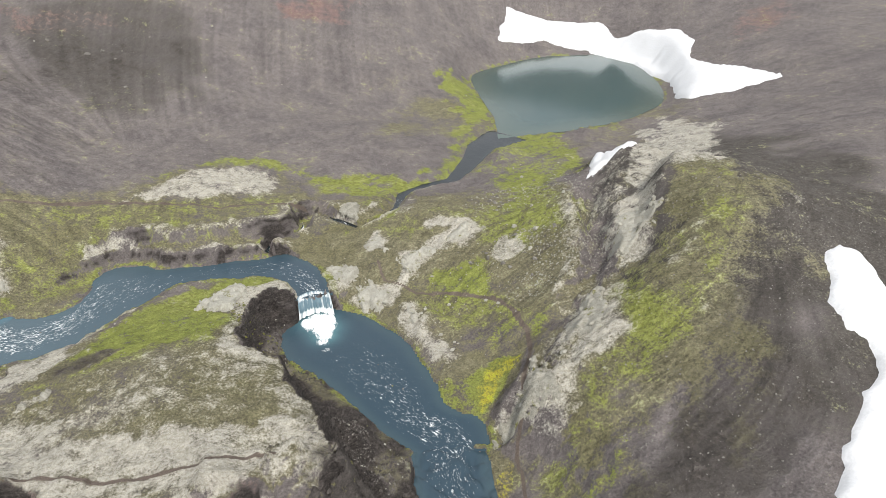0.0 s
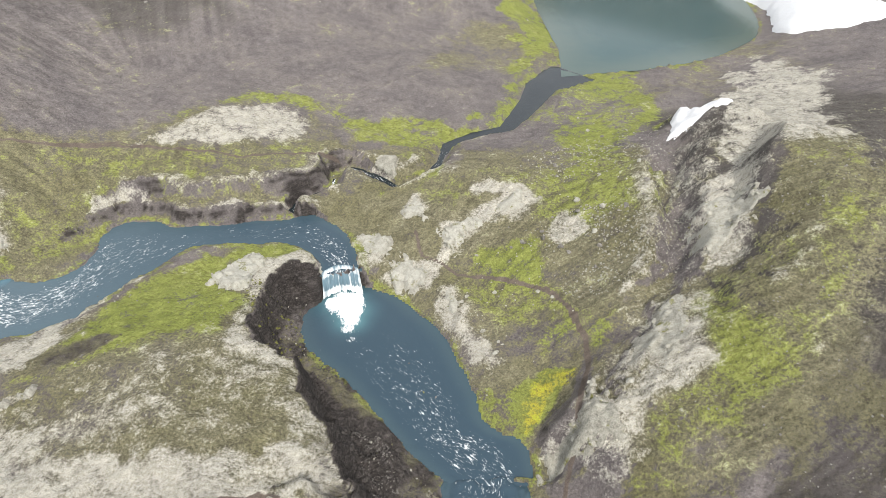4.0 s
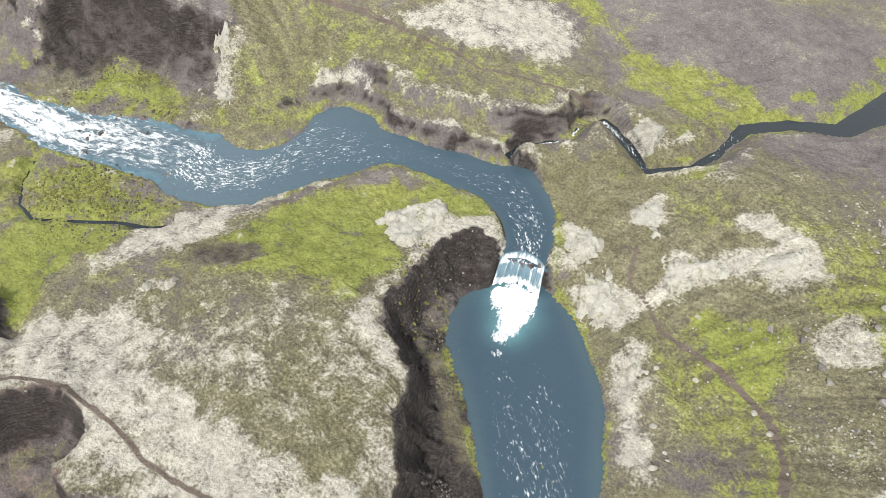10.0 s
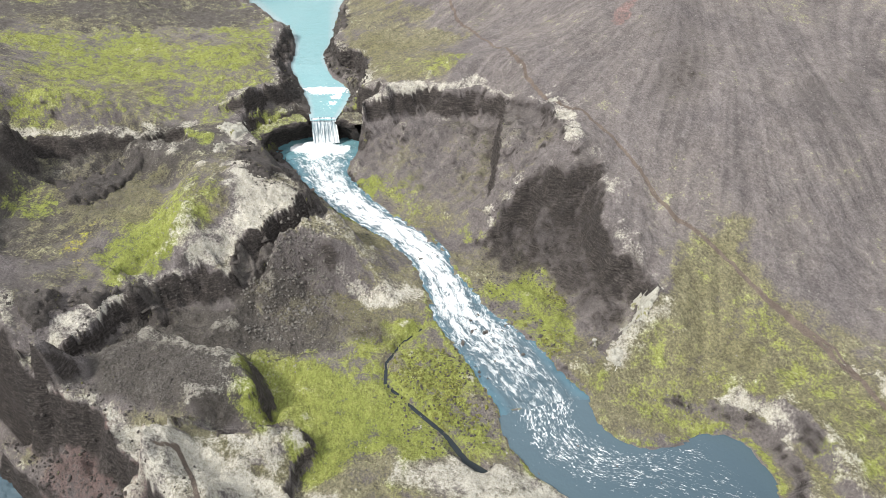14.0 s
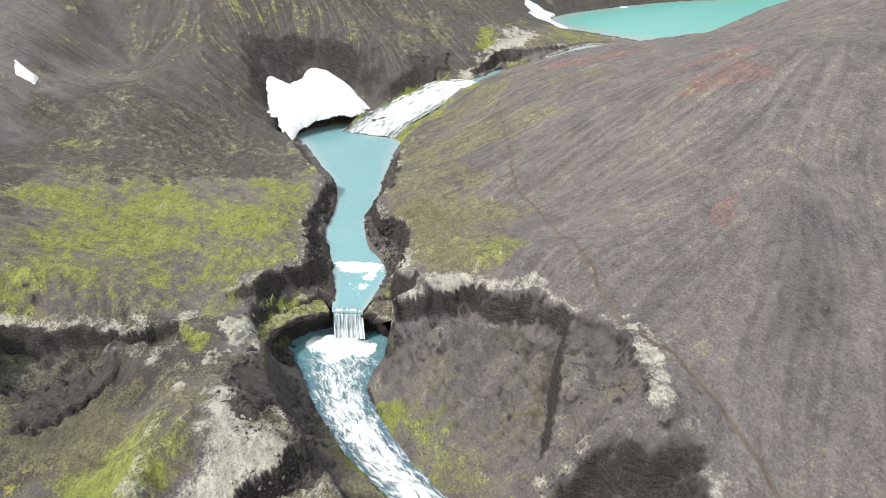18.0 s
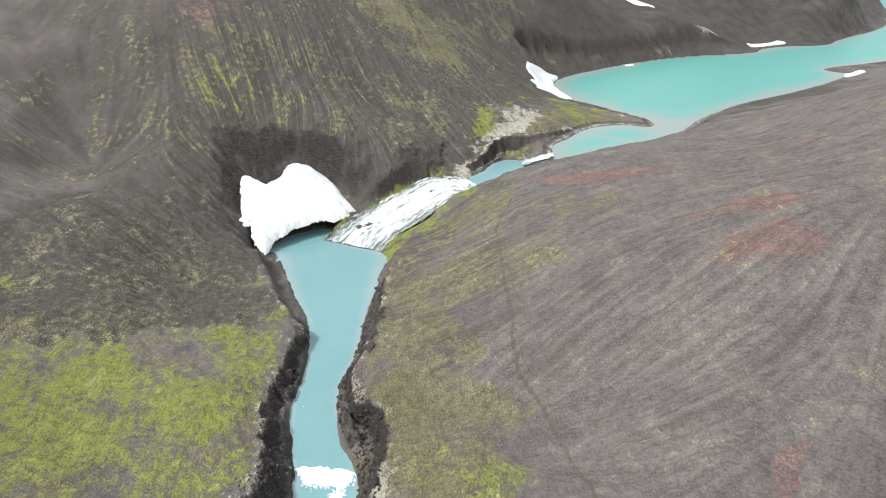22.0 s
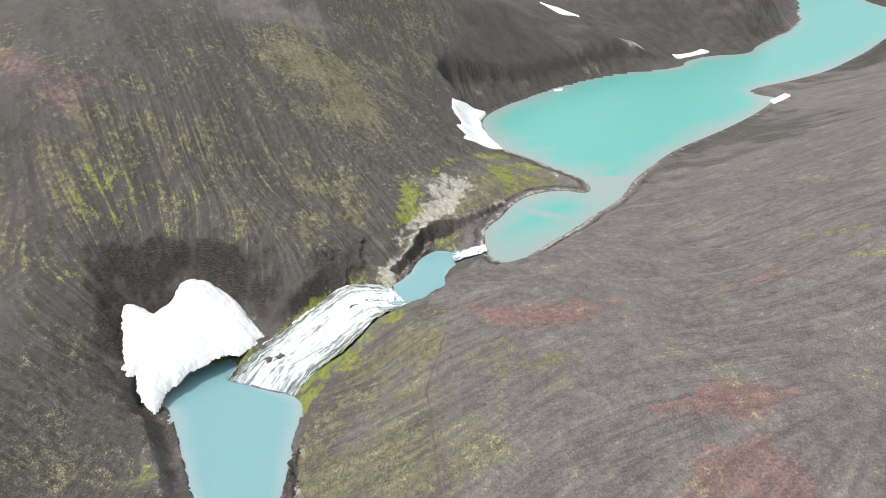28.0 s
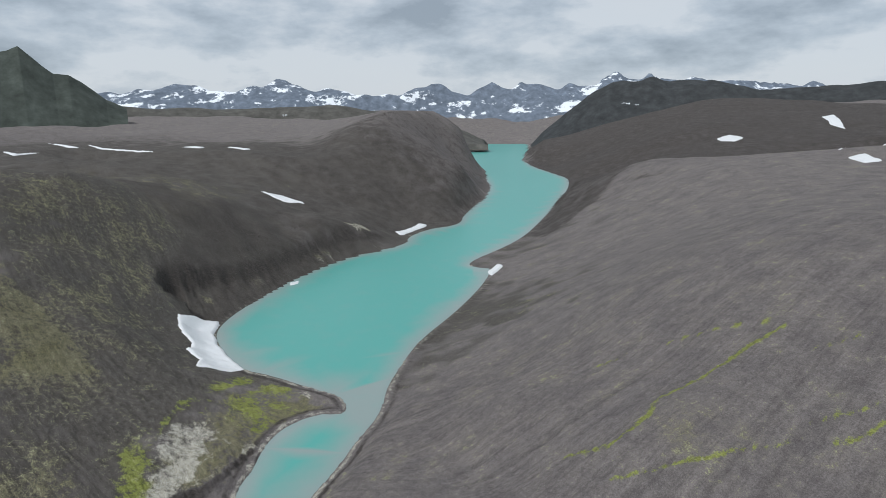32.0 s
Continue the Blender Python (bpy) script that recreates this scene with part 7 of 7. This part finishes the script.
def overhang(path, centre, top, foot, seed, label, green):
    """A ledge of rock jutting over a plunge pool, hollow underneath."""
    p = resampled(path, 64)
    out = p - np.array(centre)
    out /= np.linalg.norm(out, axis=1)[:, None]
    section = [(13.0, -1.0), (9.0, 0.2), (5.0, 0.4), (2.4, 0.3), (0.6, 0.1), (-0.8, -0.2), (-1.6, -1.0), (-1.2, -2.0), (0.4, -3.0), (1.8, -4.4), (2.8, -6.5), (3.0, foot - top)]
    k, n = len(section), len(p)
    o, dz = np.tile([a for a, _ in section], n), np.tile([b for _, b in section], n)
    i = np.repeat(np.arange(n), k)
    x, y = p[i, 0] + out[i, 0] * o, p[i, 1] + out[i, 1] * o
    rough = fbm(x + dz, y - dz, 3.0, 4, 0.6, seed)
    x, y = x + 1.3 * rough * out[i, 0], y + 1.3 * rough * out[i, 1]
    # front lip and underside take the dark cover, the top moss and soil
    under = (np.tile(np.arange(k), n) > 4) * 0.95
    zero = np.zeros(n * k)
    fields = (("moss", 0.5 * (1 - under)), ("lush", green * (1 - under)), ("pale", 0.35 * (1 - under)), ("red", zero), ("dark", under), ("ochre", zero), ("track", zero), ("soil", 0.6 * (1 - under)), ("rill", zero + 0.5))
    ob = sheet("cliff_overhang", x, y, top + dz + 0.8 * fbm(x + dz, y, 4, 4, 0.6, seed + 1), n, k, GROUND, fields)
    return tagged(ob, label, "cliff", "overhangs of the plunge pool")


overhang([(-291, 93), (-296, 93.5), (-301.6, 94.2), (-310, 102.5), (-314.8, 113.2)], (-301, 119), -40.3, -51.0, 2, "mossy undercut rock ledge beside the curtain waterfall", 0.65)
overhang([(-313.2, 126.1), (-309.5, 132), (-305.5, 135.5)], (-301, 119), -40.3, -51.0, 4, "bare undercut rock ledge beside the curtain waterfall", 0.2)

outcrop([(58, 200), (62, 215), (69, 215), (77, 205), (69, 196), (62, 192)], 1.7, PALE_ROCK, "broad pale rock knoll breaking through moss", 0, "pale rock outcrops")
# this and the next follow the outlines of the painted cave gloom
outcrop([(-291, 94), (-303, 96), (-311, 105), (-314, 114), (-304, 114), (-301, 107), (-293, 101)], 2.0, DARK_ROCK, "dark craggy lava cliff beside the river", 1, "dark rock cliffs")
outcrop([(-311, 126), (-305, 135), (-292, 142), (-293, 137), (-300, 132), (-303, 127)], 2.0, DARK_ROCK, "dark craggy lava cliff beside the river", 2, "dark rock cliffs")
outcrop([(-88, 192), (-78, 208), (-71, 208), (-71, 190), (-82, 188)], 1.7, PALE_ROCK, "pale lichened rock ledge above the river", 3, "pale rock outcrops")
outcrop([(-49, 226), (-41, 229), (-34, 224), (-32, 217), (-35, 210), (-41, 212)], 1.7, PALE_ROCK, "pale lichened rock ledge above the river", 4, "pale rock outcrops")
outcrop([(-39, 208), (-33, 214), (-27, 219), (-17, 212), (-19, 205), (-30, 207)], 1.7, PALE_ROCK, "pale lichened rock ledge above the river", 5, "pale rock outcrops")
outcrop([(-17, 218), (-17, 230), (-5, 232), (3, 242), (10, 245), (12, 237), (1, 231), (-6, 225), (-12, 218)], 1.7, PALE_ROCK, "broad pale rock knoll breaking through moss", 0, "pale rock outcrops")
outcrop([(-34, 236), (-30, 246), (-25, 245), (-22, 237), (-24, 232), (-31, 232)], 1.7, PALE_ROCK, "pale lichened rock ledge above the river", 1, "pale rock outcrops")
outcrop([(-50, 265), (-45, 271), (-39, 269), (-37, 260), (-44, 258)], 1.7, PALE_ROCK, "pale lichened rock ledge above the river", 2, "pale rock outcrops")
outcrop([(-15, 202), (-11, 203), (-6, 192), (2, 184), (7, 176), (5, 174), (-2, 181), (-11, 193)], 1.7, PALE_ROCK, "broad pale rock knoll breaking through moss", 3, "pale rock outcrops")
outcrop([(44, 175), (49, 183), (52, 182), (53, 169), (48, 162), (41, 162), (36, 155), (30, 156), (35, 163)], 1.7, PALE_ROCK, "broad pale rock knoll breaking through moss", 4, "pale rock outcrops")
outcrop([(16, 150), (22, 153), (28, 159), (35, 151), (34, 143), (18, 142)], 1.7, PALE_ROCK, "pale lichened rock ledge above the river", 5, "pale rock outcrops")
outcrop([(-116, 137), (-116, 141), (-110, 144), (-109, 142)], 1.7, PALE_ROCK, "pale lichened rock ledge above the river", 1, "pale rock outcrops")
outcrop([(-265, 213), (-245, 217), (-243, 213), (-253, 208)], 1.7, PALE_ROCK, "pale lichened rock ledge above the river", 3, "pale rock outcrops")
outcrop([(-166, 199), (-170, 207), (-180, 222), (-172, 221), (-168, 209), (-155, 203), (-155, 198)], 1.7, PALE_ROCK, "broad pale rock knoll breaking through moss", 4, "pale rock outcrops")
outcrop([(-297, 77), (-304, 90), (-287, 89), (-282, 84)], 1.7, PALE_ROCK, "pale lichened rock ledge above the river", 0, "pale rock outcrops")
outcrop([(-280, 77), (-283, 82), (-274, 83), (-273, 79)], 1.7, PALE_ROCK, "pale lichened rock ledge above the river", 1, "pale rock outcrops")
outcrop([(-29, 130), (-21, 122), (-5, 126), (-4, 114), (-14, 89), (-27, 86), (-30, 102), (-30, 114)], 2.0, DARK_ROCK, "dark craggy lava cliff beside the river", 2, "dark rock cliffs")
outcrop([(-193, 35), (-198, 49), (-205, 70), (-198, 72), (-195, 54), (-180, 40)], 2.0, DARK_ROCK, "dark craggy lava cliff beside the river", 3, "dark rock cliffs")
outcrop([(-220, 91), (-226, 108), (-223, 113), (-211, 96), (-202, 93), (-205, 90)], 2.0, DARK_ROCK, "dark craggy lava cliff beside the river", 4, "dark rock cliffs")
outcrop([(-290, 83), (-302, 93), (-321, 114), (-312, 127), (-303, 112), (-300, 98)], 2.0, DARK_ROCK, "dark craggy lava cliff beside the river", 5, "dark rock cliffs")
outcrop([(-294, 94), (-283, 110), (-243, 120), (-229, 115), (-262, 105), (-284, 90)], 2.0, DARK_ROCK, "dark craggy lava cliff beside the river", 0, "dark rock cliffs")
outcrop([(-373, 123), (-364, 136), (-358, 134), (-359, 126)], 2.0, DARK_ROCK, "dark craggy lava cliff beside the river", 1, "dark rock cliffs")
outcrop([(-443, 126), (-473, 134), (-445, 138), (-396, 135)], 2.0, DARK_ROCK, "dark craggy lava cliff beside the river", 2, "dark rock cliffs")
outcrop([(-264, 84), (-295, 93), (-283, 110), (-257, 111), (-247, 97)], 2.0, DARK_ROCK, "dark craggy lava cliff beside the river", 3, "dark rock cliffs")
outcrop([(-270, 19), (-274, 34), (-277, 52), (-260, 48), (-248, 37), (-246, 29)], 2.0, DARK_ROCK, "dark craggy lava cliff beside the river", 4, "dark rock cliffs")
outcrop([(-608, 141), (-628, 174), (-603, 176), (-589, 150)], 2.0, DARK_ROCK, "dark craggy lava cliff beside the river", 5, "dark rock cliffs")


# ---- snow ----
def snow_patch(name, outline, thick, label, cell=2.0):
    """Old snow lying on the ground inside a ragged outline, thick in the middle, with a melted edge."""
    p = np.array(outline, float)
    (ax, ay), (bx, by) = p.min(0) - 3, p.max(0) + 3
    cell = max(cell, math.sqrt((bx - ax) * (by - ay) / 9000))
    nx, ny = int((bx - ax) / cell) + 2, int((by - ay) / cell) + 2
    x, y = (a.ravel() for a in np.meshgrid(np.linspace(ax, bx, nx), np.linspace(ay, by, ny), indexing="ij"))
    size = math.sqrt(max((bx - ax) * (by - ay), 4))
    d, _ = edge_distance(x, y, outline)
    d = d + 0.016 * min(size, 120) * fbm(x, y, 0.2 * size, 4, 0.65, 2) - 0.4
    z = ground_at(x, y) + np.where(d < 0, thick * smooth(-d / (thick * 1.1)) + 0.6 + 0.25 * fbm(x, y, 9, 3, 0.5, 4), -0.4 - 0.8 * np.minimum(d, 3))
    ob = sheet(name, x, y, z, nx, ny, SNOW)
    bm = bmesh.new()
    bm.from_mesh(ob.data)
    bm.verts.ensure_lookup_table()
    far = [bm.verts[i] for i in np.nonzero(d > 2.5 * cell)[0]]
    bmesh.ops.delete(bm, geom=far, context="VERTS")
    bm.to_mesh(ob.data)
    bm.free()
    return tagged(ob, label, "snow", "snow patches")


snow_patch("snow_patch", [(114, 172), (119, 175), (123, 173), (124, 158), (135, 152), (114, 114), (98, 96), (83, 98), (89, 108), (100, 121), (108, 132), (111, 141), (106, 143), (107, 153)], 1.6, "old white snow patch lying on dark slope")
snow_patch("snow_field", [(62, 653), (149, 634), (199, 573), (203, 532), (190, 499), (197, 463), (217, 412), (189, 412), (163, 422), (174, 488), (165, 566), (135, 608), (94, 619), (52, 597)], 1.6, "long tongue of old snow above the pond")
snow_patch("snow_patch", [(75, 300), (85, 303), (97, 292), (85, 275), (73, 271), (65, 269)], 1.6, "old white snow patch lying on dark slope")
snow_patch("snow_patch", [(-942, 288), (-949, 302), (-955, 330), (-925, 318), (-888, 311), (-851, 312), (-816, 317), (-817, 287), (-817, 276), (-838, 284), (-861, 280), (-880, 288), (-901, 283)], 1.6, "old white snow patch lying on dark slope")
snow_patch("snow_patch", [(-519, -101), (-510, -85), (-503, -84), (-508, -96)], 1.6, "old white snow patch lying on dark slope")
snow_patch("snow_patch", [(-1266, 720), (-1312, 796), (-1301, 808), (-1247, 721)], 1.6, "old white snow patch lying on dark slope")
snow_patch("snow_patch", [(-1065, 447), (-1068, 463), (-1054, 455), (-1050, 442)], 1.6, "old white snow patch lying on dark slope")
snow_patch("snow_patch", [(-1395, 520), (-1382, 554), (-1341, 580), (-1355, 544)], 1.6, "old white snow patch lying on dark slope")
snow_patch("snow_patch", [(-2049, 307), (-1926, 329), (-1755, 406), (-1891, 325)], 1.6, "old white snow patch lying on dark slope")
snow_patch("snow_patch", [(-2106, 228), (-1939, 280), (-1949, 264)], 1.6, "old white snow patch lying on dark slope")
snow_patch("snow_patch", [(-1833, 142), (-1781, 168), (-1797, 208), (-1765, 159)], 1.6, "old white snow patch lying on dark slope")
snow_patch("snow_patch", [(-1864, 487), (-1814, 526), (-1802, 511)], 1.6, "old white snow patch lying on dark slope")
snow_patch("snow_patch", [(-1792, 572), (-1754, 613), (-1744, 596)], 1.6, "old white snow patch lying on dark slope")
snow_patch("snow_patch", [(-1485, 2023), (-1487, 2086), (-1421, 2064), (-1397, 1975), (-1446, 1979)], 1.6, "old white snow patch lying on dark slope")
snow_patch("snow_patch", [(-719, 1146), (-713, 1182), (-678, 1150), (-685, 1117)], 1.6, "old white snow patch lying on dark slope")
snow_patch("snow_patch", [(-1443, 2587), (-1442, 2667), (-1284, 2405), (-1340, 2431)], 1.6, "old white snow patch lying on dark slope")
snow_patch("snow_patch", [(-763, 1216), (-945, 1848), (-947, 1833)], 1.6, "old white snow patch lying on dark slope")
snow_patch("snow_patch", [(-963, 695), (-980, 726), (-967, 726), (-943, 687)], 1.6, "old white snow patch lying on dark slope")


def snow_bank():
    """A thick hanging bank of old snow: a sloping, dimpled back with a broken front that stands clear of the ground."""
    p = np.array(SNOW_OUTLINE, float)
    (ax, ay), (bx, by) = p.min(0) - 3, p.max(0) + 3
    nx, ny = int((bx - ax) / 0.6) + 2, int((by - ay) / 0.6) + 2
    x, y = (a.ravel() for a in np.meshgrid(np.linspace(ax, bx, nx), np.linspace(ay, by, ny), indexing="ij"))
    d, _ = edge_distance(x + 0.9 * fbm(x, y, 5, 3, 0.6, 1), y + 0.9 * fbm(x, y, 5, 3, 0.6, 2), SNOW_OUTLINE)
    lie = SNOW_PLANE[0] * x + SNOW_PLANE[1] * y + SNOW_PLANE[2]
    groove = 0.22 * fbm(0.35 * (x + y), x - y, 3.0, 3, 0.6, 5)
    z = np.where(d < 0, lie + 1.6 * smooth(-d / 9) - 1.0 + 0.5 * fbm(x, y, 14, 3, 0.5, 4) + groove - 0.8 * smooth((1.5 + d) / 1.5), lie - 1.6 - 1.1 * np.minimum(d, 1.4))
    ob = sheet("snow_bank", x, y, z, nx, ny, SNOW)
    bm = bmesh.new()
    bm.from_mesh(ob.data)
    bm.verts.ensure_lookup_table()
    bmesh.ops.delete(bm, geom=[bm.verts[i] for i in np.nonzero(d > 1.9)[0]], context="VERTS")
    bm.to_mesh(ob.data)
    bm.free()
    return tagged(ob, "thick undercut snow bank beside the turquoise pool", "snow", "snow patches")


snow_bank()


# ---- falls ----
def waterfall(name, lip_a, lip_b, top, foot, throw, label, bow=0.0, clear=0.3):
    """Water going over a bowed lip: white at the brink, streaked and thin in the middle, boiling at its foot."""
    a, b = np.array(lip_a, float), np.array(lip_b, float)
    out = np.array(throw, float)
    hold = new(name)
    hold.location = (*((a + b) / 2), foot)
    n, m = 70, 44
    u, v = (g.ravel() for g in np.meshgrid(np.linspace(0, 1, n), np.linspace(-0.25, 1, m), indexing="ij"))
    fall = np.clip(v, 0, 1)
    fan = (u - 0.5) * 0.08 * fall
    back = bow * (1 - (2 * u - 1) ** 2)
    rope = fbm(u * 22, v * 1.6, 1.0, 3, 0.6, 2)
    run = np.sqrt(fall) + np.minimum(v, 0) * 0.9 - back + 0.12 * rope * fall
    x = a[0] + (b - a)[0] * (u + fan) + out[0] * run
    y = a[1] + (b - a)[1] * (u + fan) + out[1] * run
    z = top - 0.2 + 0.5 * smooth((v + 0.22) / 0.2) - (top - foot) * fall ** 1.15 + 0.15 * rope * fall
    thin = smooth((v - 0.12) / 0.15) * smooth((0.80 - v) / 0.2) * smooth((0.515 - np.abs(u - 0.5)) / 0.09) * (0.75 + 0.5 * fbm(u * 30, v * 1.2, 1.0, 3, 0.6, 5))
    white = (0.78 + 0.25 * fall + 0.15 * rope) * smooth((v + 0.12) / 0.16) - (1 - clear) * thin
    ob = sheet("falling_sheet", x - hold.location.x, y - hold.location.y, z - foot, n, m, FALLS, (("foam", white), ("shore", np.zeros(n * m)), ("milk", np.zeros(n * m)), ("run", v * 9), ("span", u * 16)))
    ob.parent = hold
    c = (a + b) / 2 + 1.22 * out
    w = np.linalg.norm(b - a)
    k = 48
    gx, gy = (g.ravel() for g in np.meshgrid(np.linspace(-1, 1, k), np.linspace(-1, 1, k), indexing="ij"))
    side, fwd = (b - a) / w, out / np.linalg.norm(out)
    fx, fy = c[0] + side[0] * gx * w * 0.47 + fwd[0] * gy * w * 0.28, c[1] + side[1] * gx * w * 0.47 + fwd[1] * gy * w * 0.28
    r = np.hypot(gx, gy) * (1 + 0.2 * fbm(fx, fy, 3.0, 3, 0.6, 1))
    fz = foot - 0.1 + np.maximum(0, 1 - r) * (0.7 + 0.9 * fbm(fx, fy, 1.6, 3, 0.6, 3)) - 0.8 * smooth((r - 0.6) / 0.4)
    fo = sheet("foam", fx - hold.location.x, fy - hold.location.y, fz - foot, k, k, FALLS, (("foam", 1.6 - 0.5 * r), ("shore", np.zeros(k * k)), ("milk", np.ones(k * k)), ("run", gx * w * 4), ("span", gy * w)))
    fo.parent = hold
    return tagged(hold, label, "waterfall")


waterfall("waterfall", (-54, 205), (-42.5, 208.5), -60.4, -66.4, (1.9, -6.0), "white waterfall dropping into a blue pool", 0.46, 0.15)
waterfall("waterfall", REACH_L[0], REACH_R[0], -39.2, -50.0, (4.2, 0.2), "white curtain waterfall falling into a turquoise pool", 0.1, 0.8)


# ---- far hills and mountains ----
def far_range(name, skyline, near, far, foot, mat, seed, label, rough=0.16):
    """Mountains seen over the lake: heading, height of the skyline; from their foot to behind the crest."""
    ox, oy = -304.0, 182.0
    s = np.array(skyline, float)
    n, m = 360, 70
    hd, rr = (g.ravel() for g in np.meshgrid(np.linspace(s[0, 0], s[-1, 0], n), np.linspace(0, 1, m), indexing="ij"))
    dist = near + (far - near) * rr
    x, y = ox - np.sin(np.radians(hd)) * dist, oy + np.cos(np.radians(hd)) * dist
    sky_z = np.interp(hd, s[:, 0], s[:, 1])
    ridges = 1 - np.abs(fbm(x, y, 700, 4, 0.5, seed))
    prof = smooth(rr / 0.72) * (1 - 0.5 * smooth((rr - 0.78) / 0.22))
    z = foot + (sky_z - foot) * prof * (1 + rough * (0.45 - (1 - ridges) * 1.6)) - 30 * smooth((0.06 - rr) / 0.06)
    ob = sheet(name, x, y, z, n, m, mat)
    return tagged(ob, label, "mountains", kind="structure")


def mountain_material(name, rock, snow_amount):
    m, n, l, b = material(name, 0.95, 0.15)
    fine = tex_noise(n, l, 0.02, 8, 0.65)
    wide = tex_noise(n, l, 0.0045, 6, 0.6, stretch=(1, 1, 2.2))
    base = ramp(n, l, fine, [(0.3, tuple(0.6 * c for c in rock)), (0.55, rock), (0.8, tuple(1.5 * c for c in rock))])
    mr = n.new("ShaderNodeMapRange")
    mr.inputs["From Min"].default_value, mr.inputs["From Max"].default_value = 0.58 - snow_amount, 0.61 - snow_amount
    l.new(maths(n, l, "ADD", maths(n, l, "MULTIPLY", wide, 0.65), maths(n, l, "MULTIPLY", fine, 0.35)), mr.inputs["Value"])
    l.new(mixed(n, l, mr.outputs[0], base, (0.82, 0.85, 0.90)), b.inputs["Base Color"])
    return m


# rock colour lightened towards blue, standing in for the haze of distance
far_range("snowy_mountains", [(15.8, 374), (21.6, 403), (24.4, 398), (26.3, 451), (27.8, 455), (29.3, 403), (33.1, 401), (36.2, 450), (38.9, 477), (41.0, 512), (42.6, 459), (43.8, 507), (45.5, 532), (47.5, 543), (50.2, 494), (52.0, 524), (54.0, 487), (55.5, 497), (57.3, 544), (59.5, 535), (61.0, 478), (63.5, 468), (65.5, 453), (67.5, 424), (68.7, 438), (69.9, 478), (71.8, 444), (73.7, 415), (76.4, 377), (79.0, 388), (82.0, 372), (83.2, 358), (85.6, 347), (95.9, 335)], 4400, 6000, -10, mountain_material("haze_tinted_mountain_rock", (0.17, 0.20, 0.25), 0.045), 2, "mountains painted haze-blue, with broad patches of snow", 0.22)
far_range("green_peak", [(82.8, 219), (84.2, 255), (85.4, 310), (86.6, 362), (87.6, 372), (88.6, 415), (89.6, 452), (90.3, 430), (91.9, 404), (94, 380), (97.2, 350)], 2500, 3160, 60, mountain_material("green_mountain_rock", (0.075, 0.086, 0.075), -0.05), 4, "steep green-grey peak with thin snow streaks", 0.12)
far_range("dark_mesa", [(15.8, 330), (21.6, 354), (24.0, 338), (27.0, 342), (30.5, 346), (33.5, 375), (37.0, 379), (38.2, 393), (39.3, 378), (41.6, 357), (43.5, 292), (45.4, 199), (47.3, 90), (48.6, -20)], 3300, 4200, -15, mountain_material("dark_mesa_rock", (0.055, 0.058, 0.060), -0.10), 5, "dark flat-topped ridge beyond the lake", 0.12)
far_range("far_moor", [(52.2, -20), (52.6, 40), (55.5, 130), (57.5, 190), (60.6, 215), (63.6, 228), (67.6, 244), (74.3, 226), (78.3, 241), (83.8, 236), (88.4, 227), (91.3, 204), (97.6, 211)], 3300, 3900, 40, mountain_material("far_moor_ground", (0.11, 0.105, 0.095), -0.05), 6, "brown-grey moor plateau with snow patches", 0.1)
